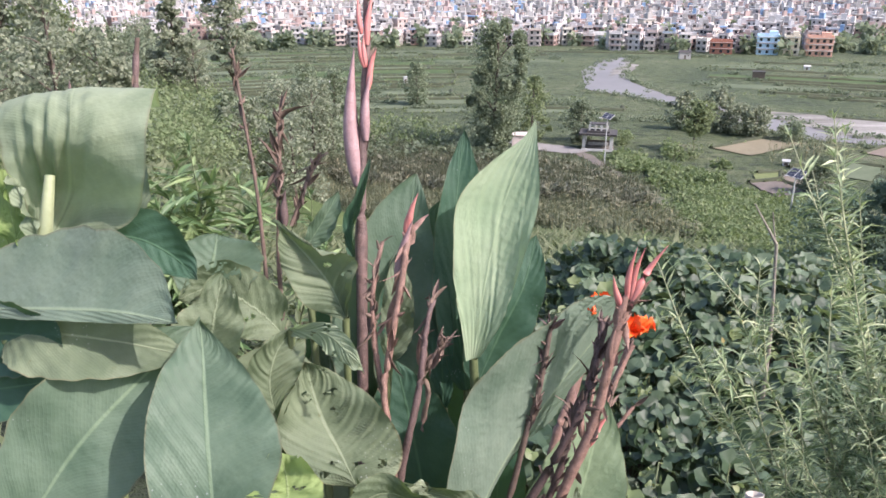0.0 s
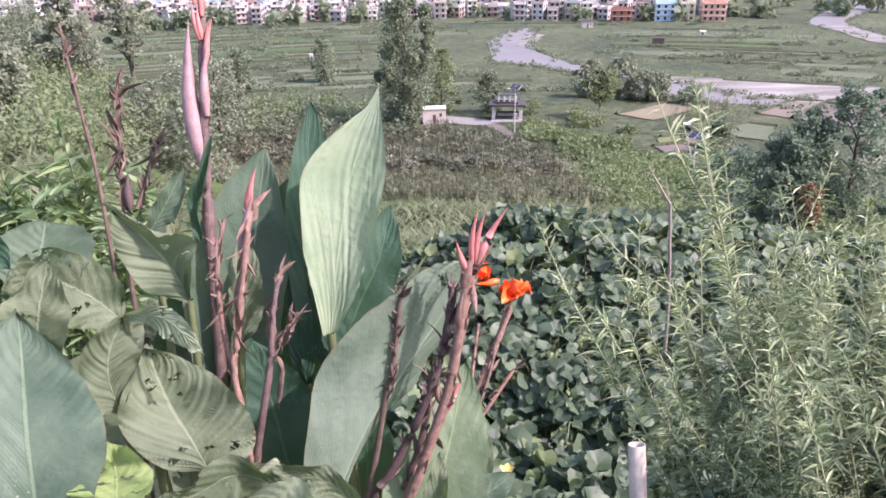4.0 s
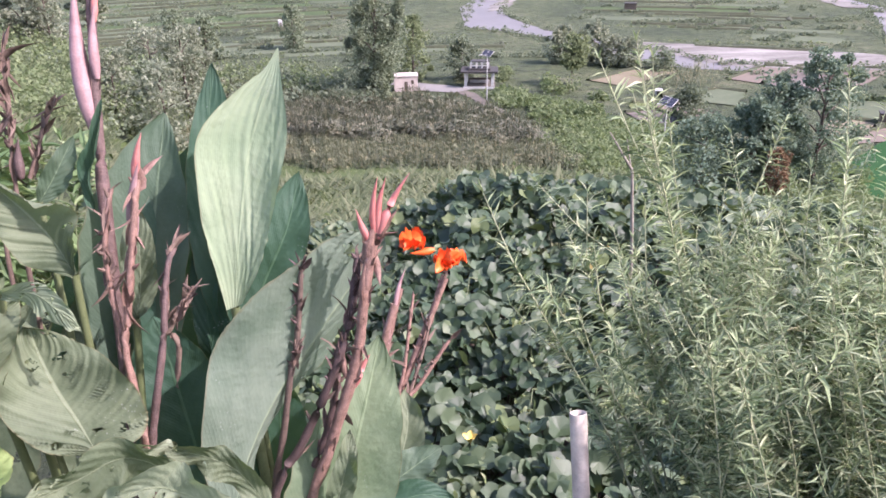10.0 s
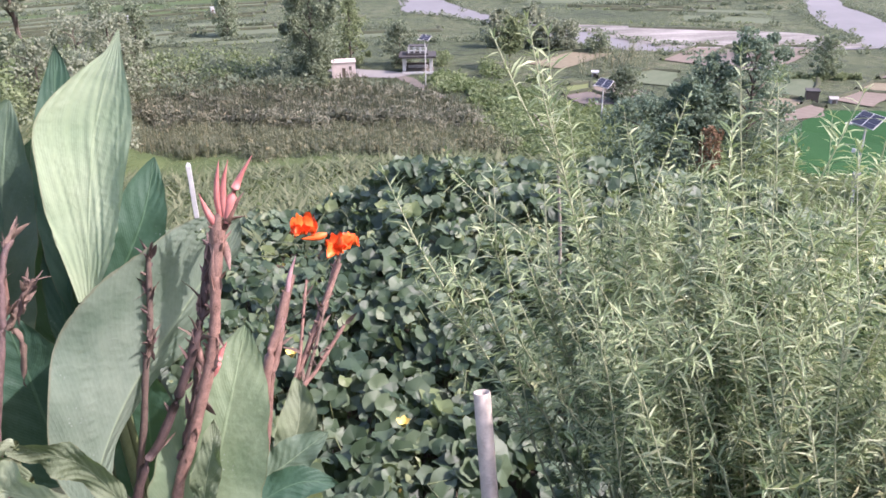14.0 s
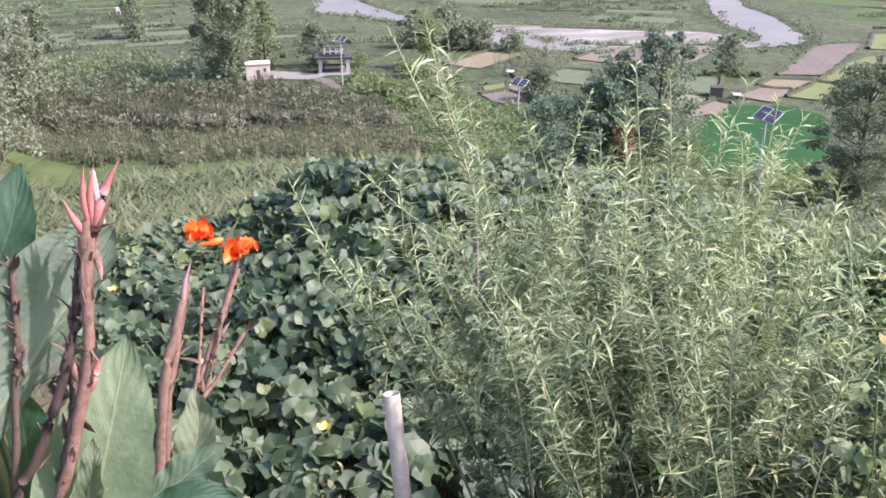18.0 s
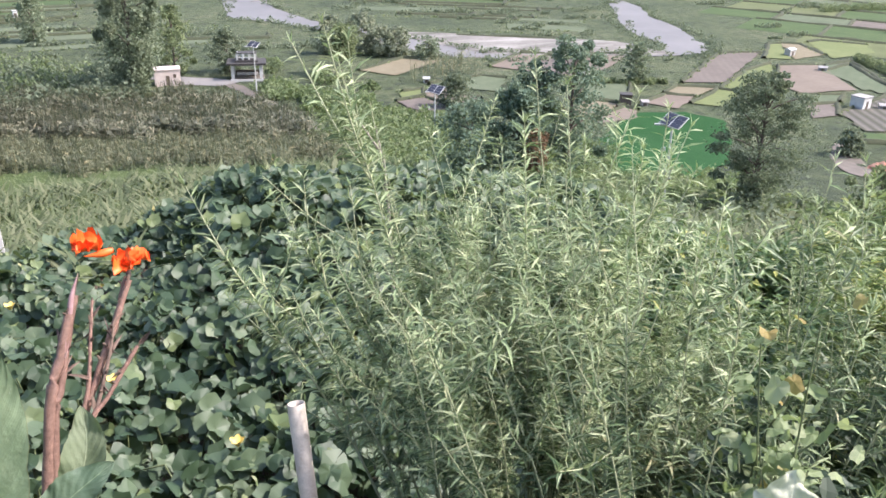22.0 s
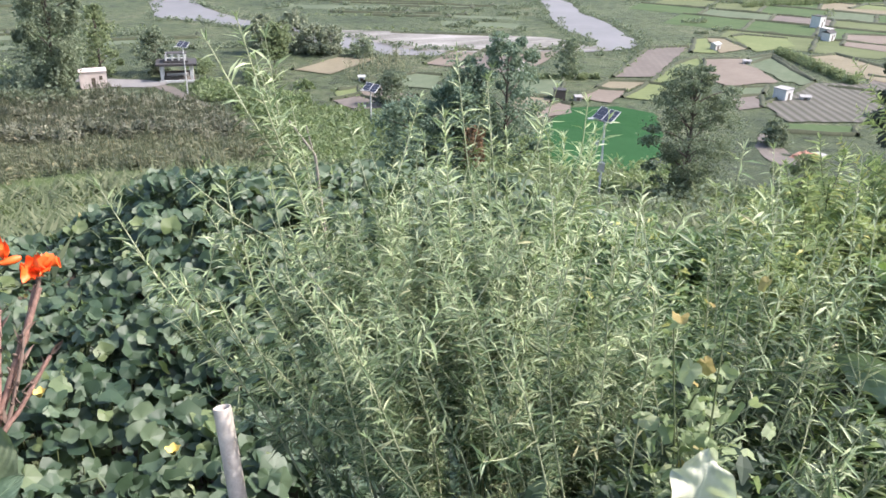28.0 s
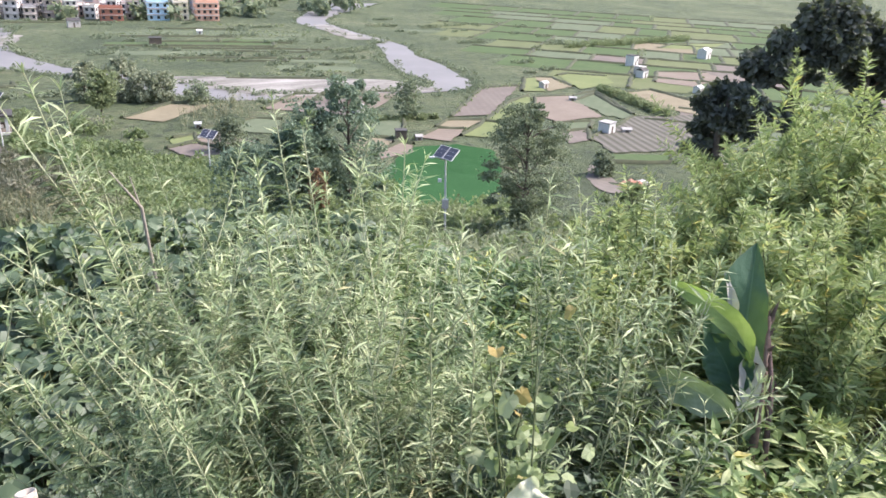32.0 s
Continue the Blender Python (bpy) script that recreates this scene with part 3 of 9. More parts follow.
def ground_z(x, y):
    """Height of the ground: falls with the distance, less so along the wooded spur to the west; level behind the path."""
    r = np.hypot(x, y)
    az = np.degrees(np.arctan2(x, y))
    z = np.interp(r, PROFILE[:, 0], PROFILE[:, 1])
    low = ease((az + 16) / 8) * (1 - ease((az - 50) / 14)) * (r < 60)
    z = z * (1 - low) + np.interp(r, TERRACE[:, 0], TERRACE[:, 1]) * low
    k = ease((-7.0 - az) / 15.0)
    z = z * (1 - 0.42 * k * np.interp(r, [8, 25, 105, 180], [0, 1, 1, 0]))
    return z * (1 - ease((np.abs(az) - 104) / 30))


def build_ground():
    r = np.concatenate([[0.01], np.geomspace(0.4, 4800, 170)])
    n = 240
    a = np.linspace(0, 2 * np.pi, n, endpoint=False)
    X, Y = r[:, None] * np.cos(a), r[:, None] * np.sin(a)
    Z = ground_z(X, Y)
    v = np.stack([X, Y, Z], 2).reshape(-1, 3)
    i, j = np.meshgrid(np.arange(len(r) - 1), np.arange(n), indexing="ij")
    k = (j + 1) % n
    f = np.stack([i * n + j, (i + 1) * n + j, (i + 1) * n + k, i * n + k], 2).reshape(-1, 4)
    g = put("ground", mesh_np("ground", v, f, M["ground"], smooth=True))
    tagged(g, "green hillside falling away to a wide valley floor", "ground", kind="structure")


build_ground()


def sheet(name, pts, material, lift, label, category, kind="structure", step=6.0, ragged=0.25):
    """A sheet draped over the ground inside a polygon of plan points."""
    bm = bmesh.new()
    loop = []
    for (ax, ay), (bx, by) in zip(pts, pts[1:] + pts[:1]):
        n = max(1, int(math.dist((ax, ay), (bx, by)) / max(1.5, ragged * 3))) if ragged else 1
        for q in range(n):
            f = q / n
            j = ragged if q else ragged * 0.3
            loop.append((ax + (bx - ax) * f + random.uniform(-j, j), ay + (by - ay) * f + random.uniform(-j, j)))
    vs = [bm.verts.new((x, y, 0)) for x, y in loop]
    bm.faces.new(vs)
    xs, ys = [p[0] for p in pts], [p[1] for p in pts]
    for lo, hi, nrm in ((min(xs), max(xs), (1, 0, 0)), (min(ys), max(ys), (0, 1, 0))):
        c = lo + step
        while c < hi:
            bmesh.ops.bisect_plane(bm, geom=bm.verts[:] + bm.edges[:] + bm.faces[:], plane_co=(nrm[0] * c, nrm[1] * c, 0), plane_no=nrm)
            c += step
    for v in bm.verts:
        v.co.z = float(ground_z(v.co.x, v.co.y)) + lift
    bmesh.ops.recalc_face_normals(bm, faces=bm.faces[:])
    for f in bm.faces:
        if f.normal.z < 0:
            f.normal_flip()
    me = bpy.data.meshes.new(name)
    bm.to_mesh(me)
    bm.free()
    me.materials.append(material)
    return tagged(put(name, me), label, category, kind=kind)

# ---------- river, fields, roads ----------
RIVER_FAR = [(64, 262), (61, 254), (57, 237), (50, 213), (48.4, 191), (51, 171.5), (56.2, 163), (60, 150), (63, 140), (65.5, 130), (69, 122.5), (78, 117.8), (90, 114.5), (101, 116), (108, 126), (114.5, 144), (125.5, 161.5), (140, 184), (147, 195), (155, 250), (190, 300), (230, 340)]
RIVER_NEAR = [(61, 264), (52, 254), (45, 237), (39, 215.7), (34.3, 184), (39.3, 175), (46.2, 163.6), (49.6, 151), (53.2, 135.7), (57.5, 125), (64.5, 119), (76, 115.5), (90, 112.5), (104, 111.5), (111.5, 114.5), (118, 123.4), (127.6, 141.5), (134.3, 159.8), (147, 182), (158, 223), (174, 262), (212, 300), (255, 335)]


def ribbon(name, far, near, material, lift, label):
    n = 90
    A, B = spline([(*p, 0) for p in far], n), spline([(*p, 0) for p in near], n)
    across = np.linspace(0, 1, 6)
    wob = RNG.normal(0, 0.5, (n, 6))
    v = A[:, None] * (1 - across)[None, :, None] + B[:, None] * across[None, :, None]
    v[:, 0, 0] += wob[:, 0]
    v[:, -1, 0] += wob[:, -1]
    v = v.reshape(-1, 3)
    v[:, 2] = ground_z(v[:, 0], v[:, 1]) + lift
    i, j = np.meshgrid(np.arange(n - 1), np.arange(5), indexing="ij")
    f = np.stack([i * 6 + j, (i + 1) * 6 + j, (i + 1) * 6 + j + 1, i * 6 + j + 1], 2).reshape(-1, 4)
    return tagged(put(name, mesh_np(name, v, f, material, smooth=True)), label, name, kind="structure")


ribbon("water", RIVER_FAR, RIVER_NEAR, M["water"], 0.10, "pale muddy river winding across the valley")
sheet("sandbank", [(61, 152), (70, 147), (80, 139.5), (91, 135), (97, 130), (101, 124), (101, 118), (102.5, 112.5), (91, 113.5), (79, 117), (70, 120.5), (67.5, 122.5), (64.5, 130), (62, 140), (59.5, 148)], M["sand"], 0.16, "bare pale river sand and gravel bank", "sand", ragged=0.9)
sheet("sandbank", [(49, 214), (54, 222), (60, 240), (57.5, 243), (50, 228), (45, 210)], M["sand"], 0.16, "narrow grey gravel bar in the river", "sand", ragged=0.6)
sheet("sandbank", [(141, 198), (147, 196), (155, 222), (163, 245), (158, 247), (146, 218)], M["sand"], 0.16, "narrow grey gravel bar in the river", "sand", ragged=0.6)

_rc = (spline([(*p, 0) for p in RIVER_FAR], 60)[:, :2] + spline([(*p, 0) for p in RIVER_NEAR], 60)[:, :2]) / 2


def near_river(x, y):
    return float(np.min(np.hypot(_rc[:, 0] - x, _rc[:, 1] - y)))


_edges = []
NEAR_FIELDS = [
    ("paddy", [(41, 51), (44.5, 57.9), (52, 67.5), (58.8, 73), (66, 77.5), (72, 76), (74, 71), (68, 63.4), (57.8, 53.5), (48, 48)], "bright green rice paddy on the valley floor"),
    ("f_row", [(92.9, 69.2), (103.9, 72.7), (113.9, 76.5), (127.6, 71.6), (99.7, 56.2), (87.8, 61.2)], "field planted in curved rows with furrows"),
    ("f_pink", [(62, 111.8), (73.6, 120.9), (78, 119.6), (65.3, 107.6)], "bare pinkish field beside the river"),
    ("f_brown", [(65.5, 107.5), (77.3, 118), (81.2, 109.9), (71.6, 100.1), (67.6, 103.4)], "grey-brown bare field beside the river"),
    ("f_lime", [(78.5, 119.5), (83, 120), (84.6, 114.6), (79.6, 111.5)], "pale green strip of crops"),
    ("f_pink", [(79.5, 110.9), (86.6, 117), (93.2, 115), (79.4, 103.6), (76.7, 102.9)], "bare pinkish field beside the river"),
    ("f_tan", [(40.9, 114.7), (51.3, 122.6), (57.1, 118.8), (44.8, 109.2)], "dry tan field"),
    ("f_grey", [(46.9, 101.9), (57.2, 105.2), (59.9, 101.9), (54.3, 94.3), (49.5, 99.3)], "pale grey-green field"),
    ("f_pink", [(44.3, 97.2), (48.7, 98.7), (49.7, 90.8), (44.3, 86.8), (42.5, 91.4)], "bare pinkish plot"),
    ("f_brown", [(38.3, 93.5), (43, 94.8), (44.1, 86.9), (39.3, 86.5)], "grey-brown plot"),
    ("f_lime", [(41.3, 98.4), (45, 99.3), (43, 94.4), (39.3, 94.3)], "small light green vegetable plot"),
    ("f_grey", [(70.8, 95.9), (77, 93.9), (67.9, 82.8), (64.4, 87.6)], "smooth grey-green field"),
    ("f_tan", [(63.1, 86.6), (67.1, 82), (64.6, 80.5), (58.1, 78), (56.8, 79.5)], "bare tan field crossed by a path"),
    ("f_pink", [(58.1, 77.1), (66.3, 80.9), (66.4, 78.6), (63.9, 75.4), (57.6, 74.7)], "bare reddish field"),
    ("f_brown", [(84.8, 91.4), (111.2, 111.2), (120.7, 109.9), (91.9, 89.5)], "ploughed grey-brown field"),
    ("f_pink", [(70, 82.1), (76.4, 85.4), (80, 83), (72.6, 77.7)], "bare reddish field"),
    ("f_tan", [(76.8, 85.6), (82.3, 89.5), (87.5, 86.6), (80.6, 83.2)], "dry olive field"),
    ("f_lime", [(76.6, 79.8), (87.1, 85.9), (88.6, 83.3), (79.4, 76.7)], "light green vegetable field in strips"),
    ("f_lime", [(88.3, 86.7), (102.1, 95.6), (112.5, 100.1), (106.8, 93.6), (90.4, 84.8)], "light green vegetable field in strips"),
    ("f_lime", [(116.3, 104.8), (130.2, 117.2), (133.7, 117.7), (120.6, 102.4)], "light green field"),
    ("f_tan", [(134.3, 117.7), (137.5, 115.3), (131.5, 104.4), (121.3, 102.2)], "dry tan field"),
    ("f_lime", [(141.6, 117.4), (147.1, 118.3), (152.5, 111.8), (144.9, 103.7), (130.1, 101.1)], "bright yellow-green field"),
    ("f_pink", [(99.1, 86), (113.2, 98.7), (120.7, 96.6), (108.7, 79.1), (98.1, 79.9)], "bare reddish field"),
    ("f_grey", [(122.1, 96.2), (130.6, 97.9), (115.9, 77.8), (109.7, 78.8)], "grey-green field beside a hedge"),
    ("f_grey", [(96.2, 79.4), (103.4, 77.1), (98.6, 74), (92.6, 75.1)], "grey-green plot"),
    ("f_brown", [(91.5, 74.1), (97.3, 73.3), (91.4, 68), (86.7, 68)], "bare grey-brown plot"),
    ("f_pink", [(156.5, 101), (173.8, 111.9), (186.3, 105.3), (178, 96.3), (158.9, 92.4)], "bare reddish field"),
    ("f_tan", [(134.8, 93.9), (144.7, 94.1), (139.3, 78.4), (127.1, 71.8), (126.6, 81.1)], "dry tan field"),
    ("f_lime", [(229.5, 148.6), (250.8, 156.5), (274, 149.8), (243, 138.5)], "pale green field"),
    ("f_grey", [(116.3, 92.3), (127.6, 95.6), (115.2, 77.5), (110.2, 76.2)], "grey-green field beside a hedge"),
    ("f_green", [(81.2, 58.6), (90.3, 53.4), (94.4, 56), (86.4, 60.6)], "strip of green vegetables in rows"),
]
for key, poly, lab in NEAR_FIELDS:
    _edges.append(poly[:4])
    sheet("field", poly, M[key], 0.14, lab, "field", step=5.0)

# patchwork beyond, laid out in strips between earth banks
_ca, _sa = math.cos(radians(33)), math.sin(radians(33))


def patchwork():
    u = 40.0
    while u < 420:
        du = random.uniform(11, 20) * (1 + u / 400)
        v = -150.0
        while v < 260:
            dv = random.uniform(6, 14) * (1 + u / 300)
            cs = [(u + 0.2, v + 0.2), (u + du - 0.2, v + 0.2), (u + du - 0.2, v + dv - 0.2), (u + 0.2, v + dv - 0.2)]
            pts = [(a * _ca - b * _sa, a * _sa + b * _ca) for a, b in cs]
            cx, cy = sum(p[0] for p in pts) / 4, sum(p[1] for p in pts) / 4
            rr, az = math.hypot(cx, cy), math.degrees(math.atan2(cx, cy))
            v += dv
            if rr < 112 or az < 60 and rr < 182 or rr > 430 or az < 12 or az > 80 or az < 24 and rr < 128 or rr < 97 and az < 28 or min(near_river(*p) for p in pts) < 15 or cx + cy * 0.45 < 108 and rr < 112 and 0.70 < cx / cy < 1.12:
                continue
            if az < 42 and rr > 150:
                continue
            if az > 50 and rr < 290:
                key = random.choice(["f_tan", "f_brown", "f_grey", "f_grey", "f_olive", "f_olive", "f_olive", "f_green", "f_green"])
            else:
                key = random.choice(["f_green", "f_green", "f_green", "f_grey", "f_olive", "f_green"])
            _edges.append(pts)
            names = {"f_grey": "grey-green fallow field", "f_green": "green vegetable field", "f_lime": "light green vegetable field", "f_brown": "ploughed brown field", "f_pink": "bare reddish field", "f_tan": "dry tan field", "f_olive": "olive green field"}
            sheet("field", pts, M[key], 0.06, names[key], "field", step=14.0)
        u += du


def terraces():
    rr = 150.0
    while rr < 292:
        dr = random.uniform(4.5, 9.5)
        az = -30.0 + random.uniform(0, 6)
        while az < 40:
            da = random.uniform(4, 14)
            key = random.choice(["f_grey", "f_green", "f_grey", "skip", "skip", "skip"])
            a0, a1 = math.radians(az), math.radians(az + da - 0.25)
            pts = [((rr + q) * math.sin(a), (rr + q) * math.cos(a)) for q, a in ((0.3, a0), (0.3, (a0 + a1) / 2), (0.3, a1), (dr - 0.3, a1), (dr - 0.3, (a0 + a1) / 2), (dr - 0.3, a0))]
            az += da
            if min(near_river(*p) for p in pts) < 14:
                continue
            _edges.append([pts[0], pts[2], pts[3], pts[5]])
            if key != "skip":
                sheet("field", pts, M[key], 0.05, "narrow terraced field across the valley", "field", step=30.0)
        rr += dr


patchwork()
terraces()
sheet("road", [(8, 121), (12, 116.5), (15, 112.5), (19, 110.5), (22, 112), (19, 116), (13, 120)], M["road"], 0.12, "pale earth road widening in front of the shelter", "road", step=3)
sheet("path", [(18.6, 114), (20.4, 107), (22.3, 98), (23.6, 88), (23.8, 76), (24.5, 76), (24.4, 89), (23.4, 99), (22.0, 108), (20.5, 114)], M["path"], 0.10, "brown earth track running downhill past the shelter", "path", step=3)
sheet("path", [(69, 45), (72, 46), (77.5, 54), (81, 57.5), (79, 58.5), (74, 55), (68.5, 48)], M["path"], 0.10, "bare earth yard beside the rubble heap", "path", step=3)

# ---------- small leaves for trees ----------
CARD = (np.array([(-0.5, 0, 0.10), (0.42, -0.1, -0.06), (0.5, 1.05, 0.06), (-0.36, 1.15, -0.10)], float), np.array([(0, 1, 2, 3)]))


def cloud(heap, centres, spread, count, size, tilt=1.0, rng=RNG, template=CARD):
    """Leaves scattered round each clump centre."""
    k = len(centres)
    idx = rng.integers(0, k, count)
    off = rng.normal(0, 1, (count, 3))
    off /= np.maximum(np.linalg.norm(off, axis=1, keepdims=True), 1e-6)
    off *= rng.uniform(0.15, 1.0, (count, 1)) ** 0.6
    p = centres[idx] + off * spread[idx]
    d = off + rng.normal(0, 0.5, (count, 3))
    d[:, 2] -= 0.25
    up = rng.normal(0, tilt, (count, 3))
    up[:, 2] += 1.0
    heap.many(*template, p, axes(d, up, size * rng.uniform(0.6, 1.3, count)))


def tree(name, at, h, width, leaf, count, size, label, shape="dome", lean=(0, 0), trunk_r=None, seed=0, lift=0.25, group="", clumps=34):
    rng = np.random.default_rng(seed)
    x, y = at
    top = thing(name, (x, y, float(ground_z(x, y)) - 0.1), rng.uniform(0, 360), label, "tree", group)
    tr = trunk_r or h * 0.018
    ax = spline([(0, 0, 0), (lean[0] * 0.3 + rng.normal(0, .01) * h, lean[1] * 0.3, h * 0.35), (lean[0] * 0.7, lean[1] * .7, h * 0.7), (lean[0], lean[1], h * 0.97)], 12)
    q = Heap()
    q.add(*tube_arrays(ax, np.linspace(tr, tr * 0.12, 12), 7))
    cs, sp = [], []
    for k in range(clumps):
        s = (k + 0.5) / clumps
        z = h * (lift + (1 - lift) * s)
        if shape == "column":
            rad = width / 2 * min(1.0, 0.5 + 1.1 * s) * (1 if s < 0.86 else (1.10 - s) / 0.24)
            flat = 1.3
        elif shape == "cone":
            rad = width / 2 * (1.0 - 0.92 * s) * rng.uniform(0.7, 1.1)
            flat = 0.45
        elif shape == "pine":
            rad = width / 2 * (1.0 - 0.75 * s ** 1.6) * rng.uniform(0.75, 1.1)
            flat = 0.5
        elif shape == "layers":
            rad = width / 2 * (0.4 + 0.6 * math.sin(math.pi * s)) * rng.uniform(0.5, 1.15)
            flat = 0.4
        else:
            rad = width / 2 * math.sqrt(max(0.05, 1 - (2 * s - 0.85) ** 2 / 1.4)) * rng.uniform(0.6, 1.25)
            flat = 0.7
        a = k * 2.4 + rng.uniform(-.5, .5)
        f = rng.uniform(0.3, 0.95)
        base = ax[min(11, int(z / h * 11))]
        c = np.array([base[0] + rad * f * math.cos(a), base[1] + rad * f * math.sin(a), z])
        cs.append(c)
        e = max(rad * (1 - f) * 1.15, width * (0.13 if shape == 'pine' else 0.10))
        sp.append((e, e, e * flat))
        if k % 2 == 0:
            b0 = ax[max(1, min(10, int((z - 0.12 * h) / h * 11)))]
            q.add(*tube_arrays(spline([b0, (b0 + c) / 2 + (0, 0, 0.02 * h), c], 5), np.linspace(tr * 0.4, tr * 0.08, 5), 5))
    put("trunk", q.mesh("trunk", M["bark"], True), top)
    lf = Heap()
    cloud(lf, np.array(cs), np.array(sp) * rng.uniform(0.45, 1.25, (len(cs), 1)), int(count * 1.8), size * 0.58, rng=rng)
    put("crown", lf.mesh("crown", M[leaf]), top)
    return top


# x, y, height, width, leaf, leaves, size, shape, label, seed
FAR_TREES = [
    (7.3, 106, 18.5, 8.6, "tree_a", 15000, 0.36, "column", "tall dense grey-green tree beside the corn field", 1),
    (14.2, 121, 10, 6.5, "tree_b", 1700, 0.45, "dome", "lighter green tree beside the tall tree", 2),
    (-36, 108, 16, 9, "tree_c", 3200, 0.55, "cone", "broad grey-green conifer on the slope", 3),
    (-31, 118, 21, 8.5, "tree_c", 3200, 0.55, "layers", "tall ragged grey-green pine", 4),
    (-48, 88, 20, 15, "tree_c", 4600, 0.55, "layers", "large spreading tree on the slope", 5),
    (-57, 96, 23, 14, "tree_c", 4200, 0.6, "layers", "large spreading tree on the slope", 6),
    (-40, 80, 13, 10, "tree_b", 3000, 0.5, "dome", "olive green tree on the slope", 7),
    (-26, 150, 9, 8, "tree_a", 1500, 0.5, "dome", "round grey-green tree at the field edge", 8),
    (-21, 152, 8, 7, "tree_a", 1300, 0.5, "dome", "round grey-green tree at the field edge", 9),
    (-5, 160, 8.5, 6.5, "tree_a", 1300, 0.5, "dome", "round grey-green tree at the field edge", 10),
]
RIVER_TREES = [
    (41.0, 131, 6.5, 5.5, "tree_c", 1300, 0.5, "dome", "grey-green tree beside the river", 11),
    (46.5, 129, 7.0, 6.5, "tree_c", 1500, 0.5, "dome", "grey-green tree beside the river", 12),
    (51.5, 125, 5.0, 5.5, "tree_c", 1100, 0.45, "dome", "low grey-green tree beside the river", 27),
    (49.0, 127, 5.0, 6.5, "tree_c", 1300, 0.45, "dome", "low grey-green tree beside the river", 33),
    (55.5, 121, 3.0, 5.0, "tree_a", 900, 0.42, "dome", "low grey-green bush beside the river", 34),
    (37.5, 113, 7.5, 6, "tree_b", 1500, 0.45, "layers", "open olive tree near the shelter", 13),
]
SLOPE_TREES = [
    (22, 120, 6.5, 6, "tree_d", 1200, 0.45, "dome", "dark tree behind the shelter", 14),
    (39.5, 34.0, 9.6, 7.0, "tree_f", 10500, 0.17, "layers", "feathery olive green conifer below the garden", 15),
    (26.0, 48.5, 6.0, 7.0, "tree_e", 3200, 0.26, "dome", "dark leafy tree in a clump", 16),
    (29.6, 48.0, 7.4, 6.5, "tree_e", 5000, 0.26, "dome", "dark leafy tree in a clump", 17),
    (31.6, 48.8, 9.2, 6.0, "tree_e", 5200, 0.26, "dome", "tall dark leafy tree in a clump", 18),
    (34.2, 47.6, 11.0, 6.2, "tree_e", 5400, 0.26, "dome", "dark leafy tree in a clump", 28),
    (44.5, 88, 4.4, 5, "tree_d", 1300, 0.4, "dome", "dark round tree beside the brown field", 19),
    (78, 94, 6, 5.2, "tree_a", 1100, 0.42, "dome", "small tree among the fields", 20),
    (76.5, 54.5, 3.0, 3.6, "tree_d", 1100, 0.35, "dome", "dark round bush at the yard", 21),
]
NEAR_TREES = [
    (47, 30.5, 4.6, 4.4, "tree_b", 1500, 0.26, "dome", "low olive shrub on the slope", 25),
    (50, 26, 5, 4.5, "tree_d", 1500, 0.26, "dome", "dark shrub on the slope", 26),
]
for x, y, h, wd, lf, n, sz, shp, lab, sd in FAR_TREES + RIVER_TREES + SLOPE_TREES + NEAR_TREES:
    tree("tree", (x, y), h, wd, lf, n, sz, lab, shp, (random.uniform(-.04, .04) * h, random.uniform(-.04, .04) * h), seed=sd, lift=0.14 if lf == "tree_f" else {"layers": 0.35, "column": 0.08, "pine": 0.10}.get(shp, 0.02), clumps=80 if lf == "tree_f" else 34)
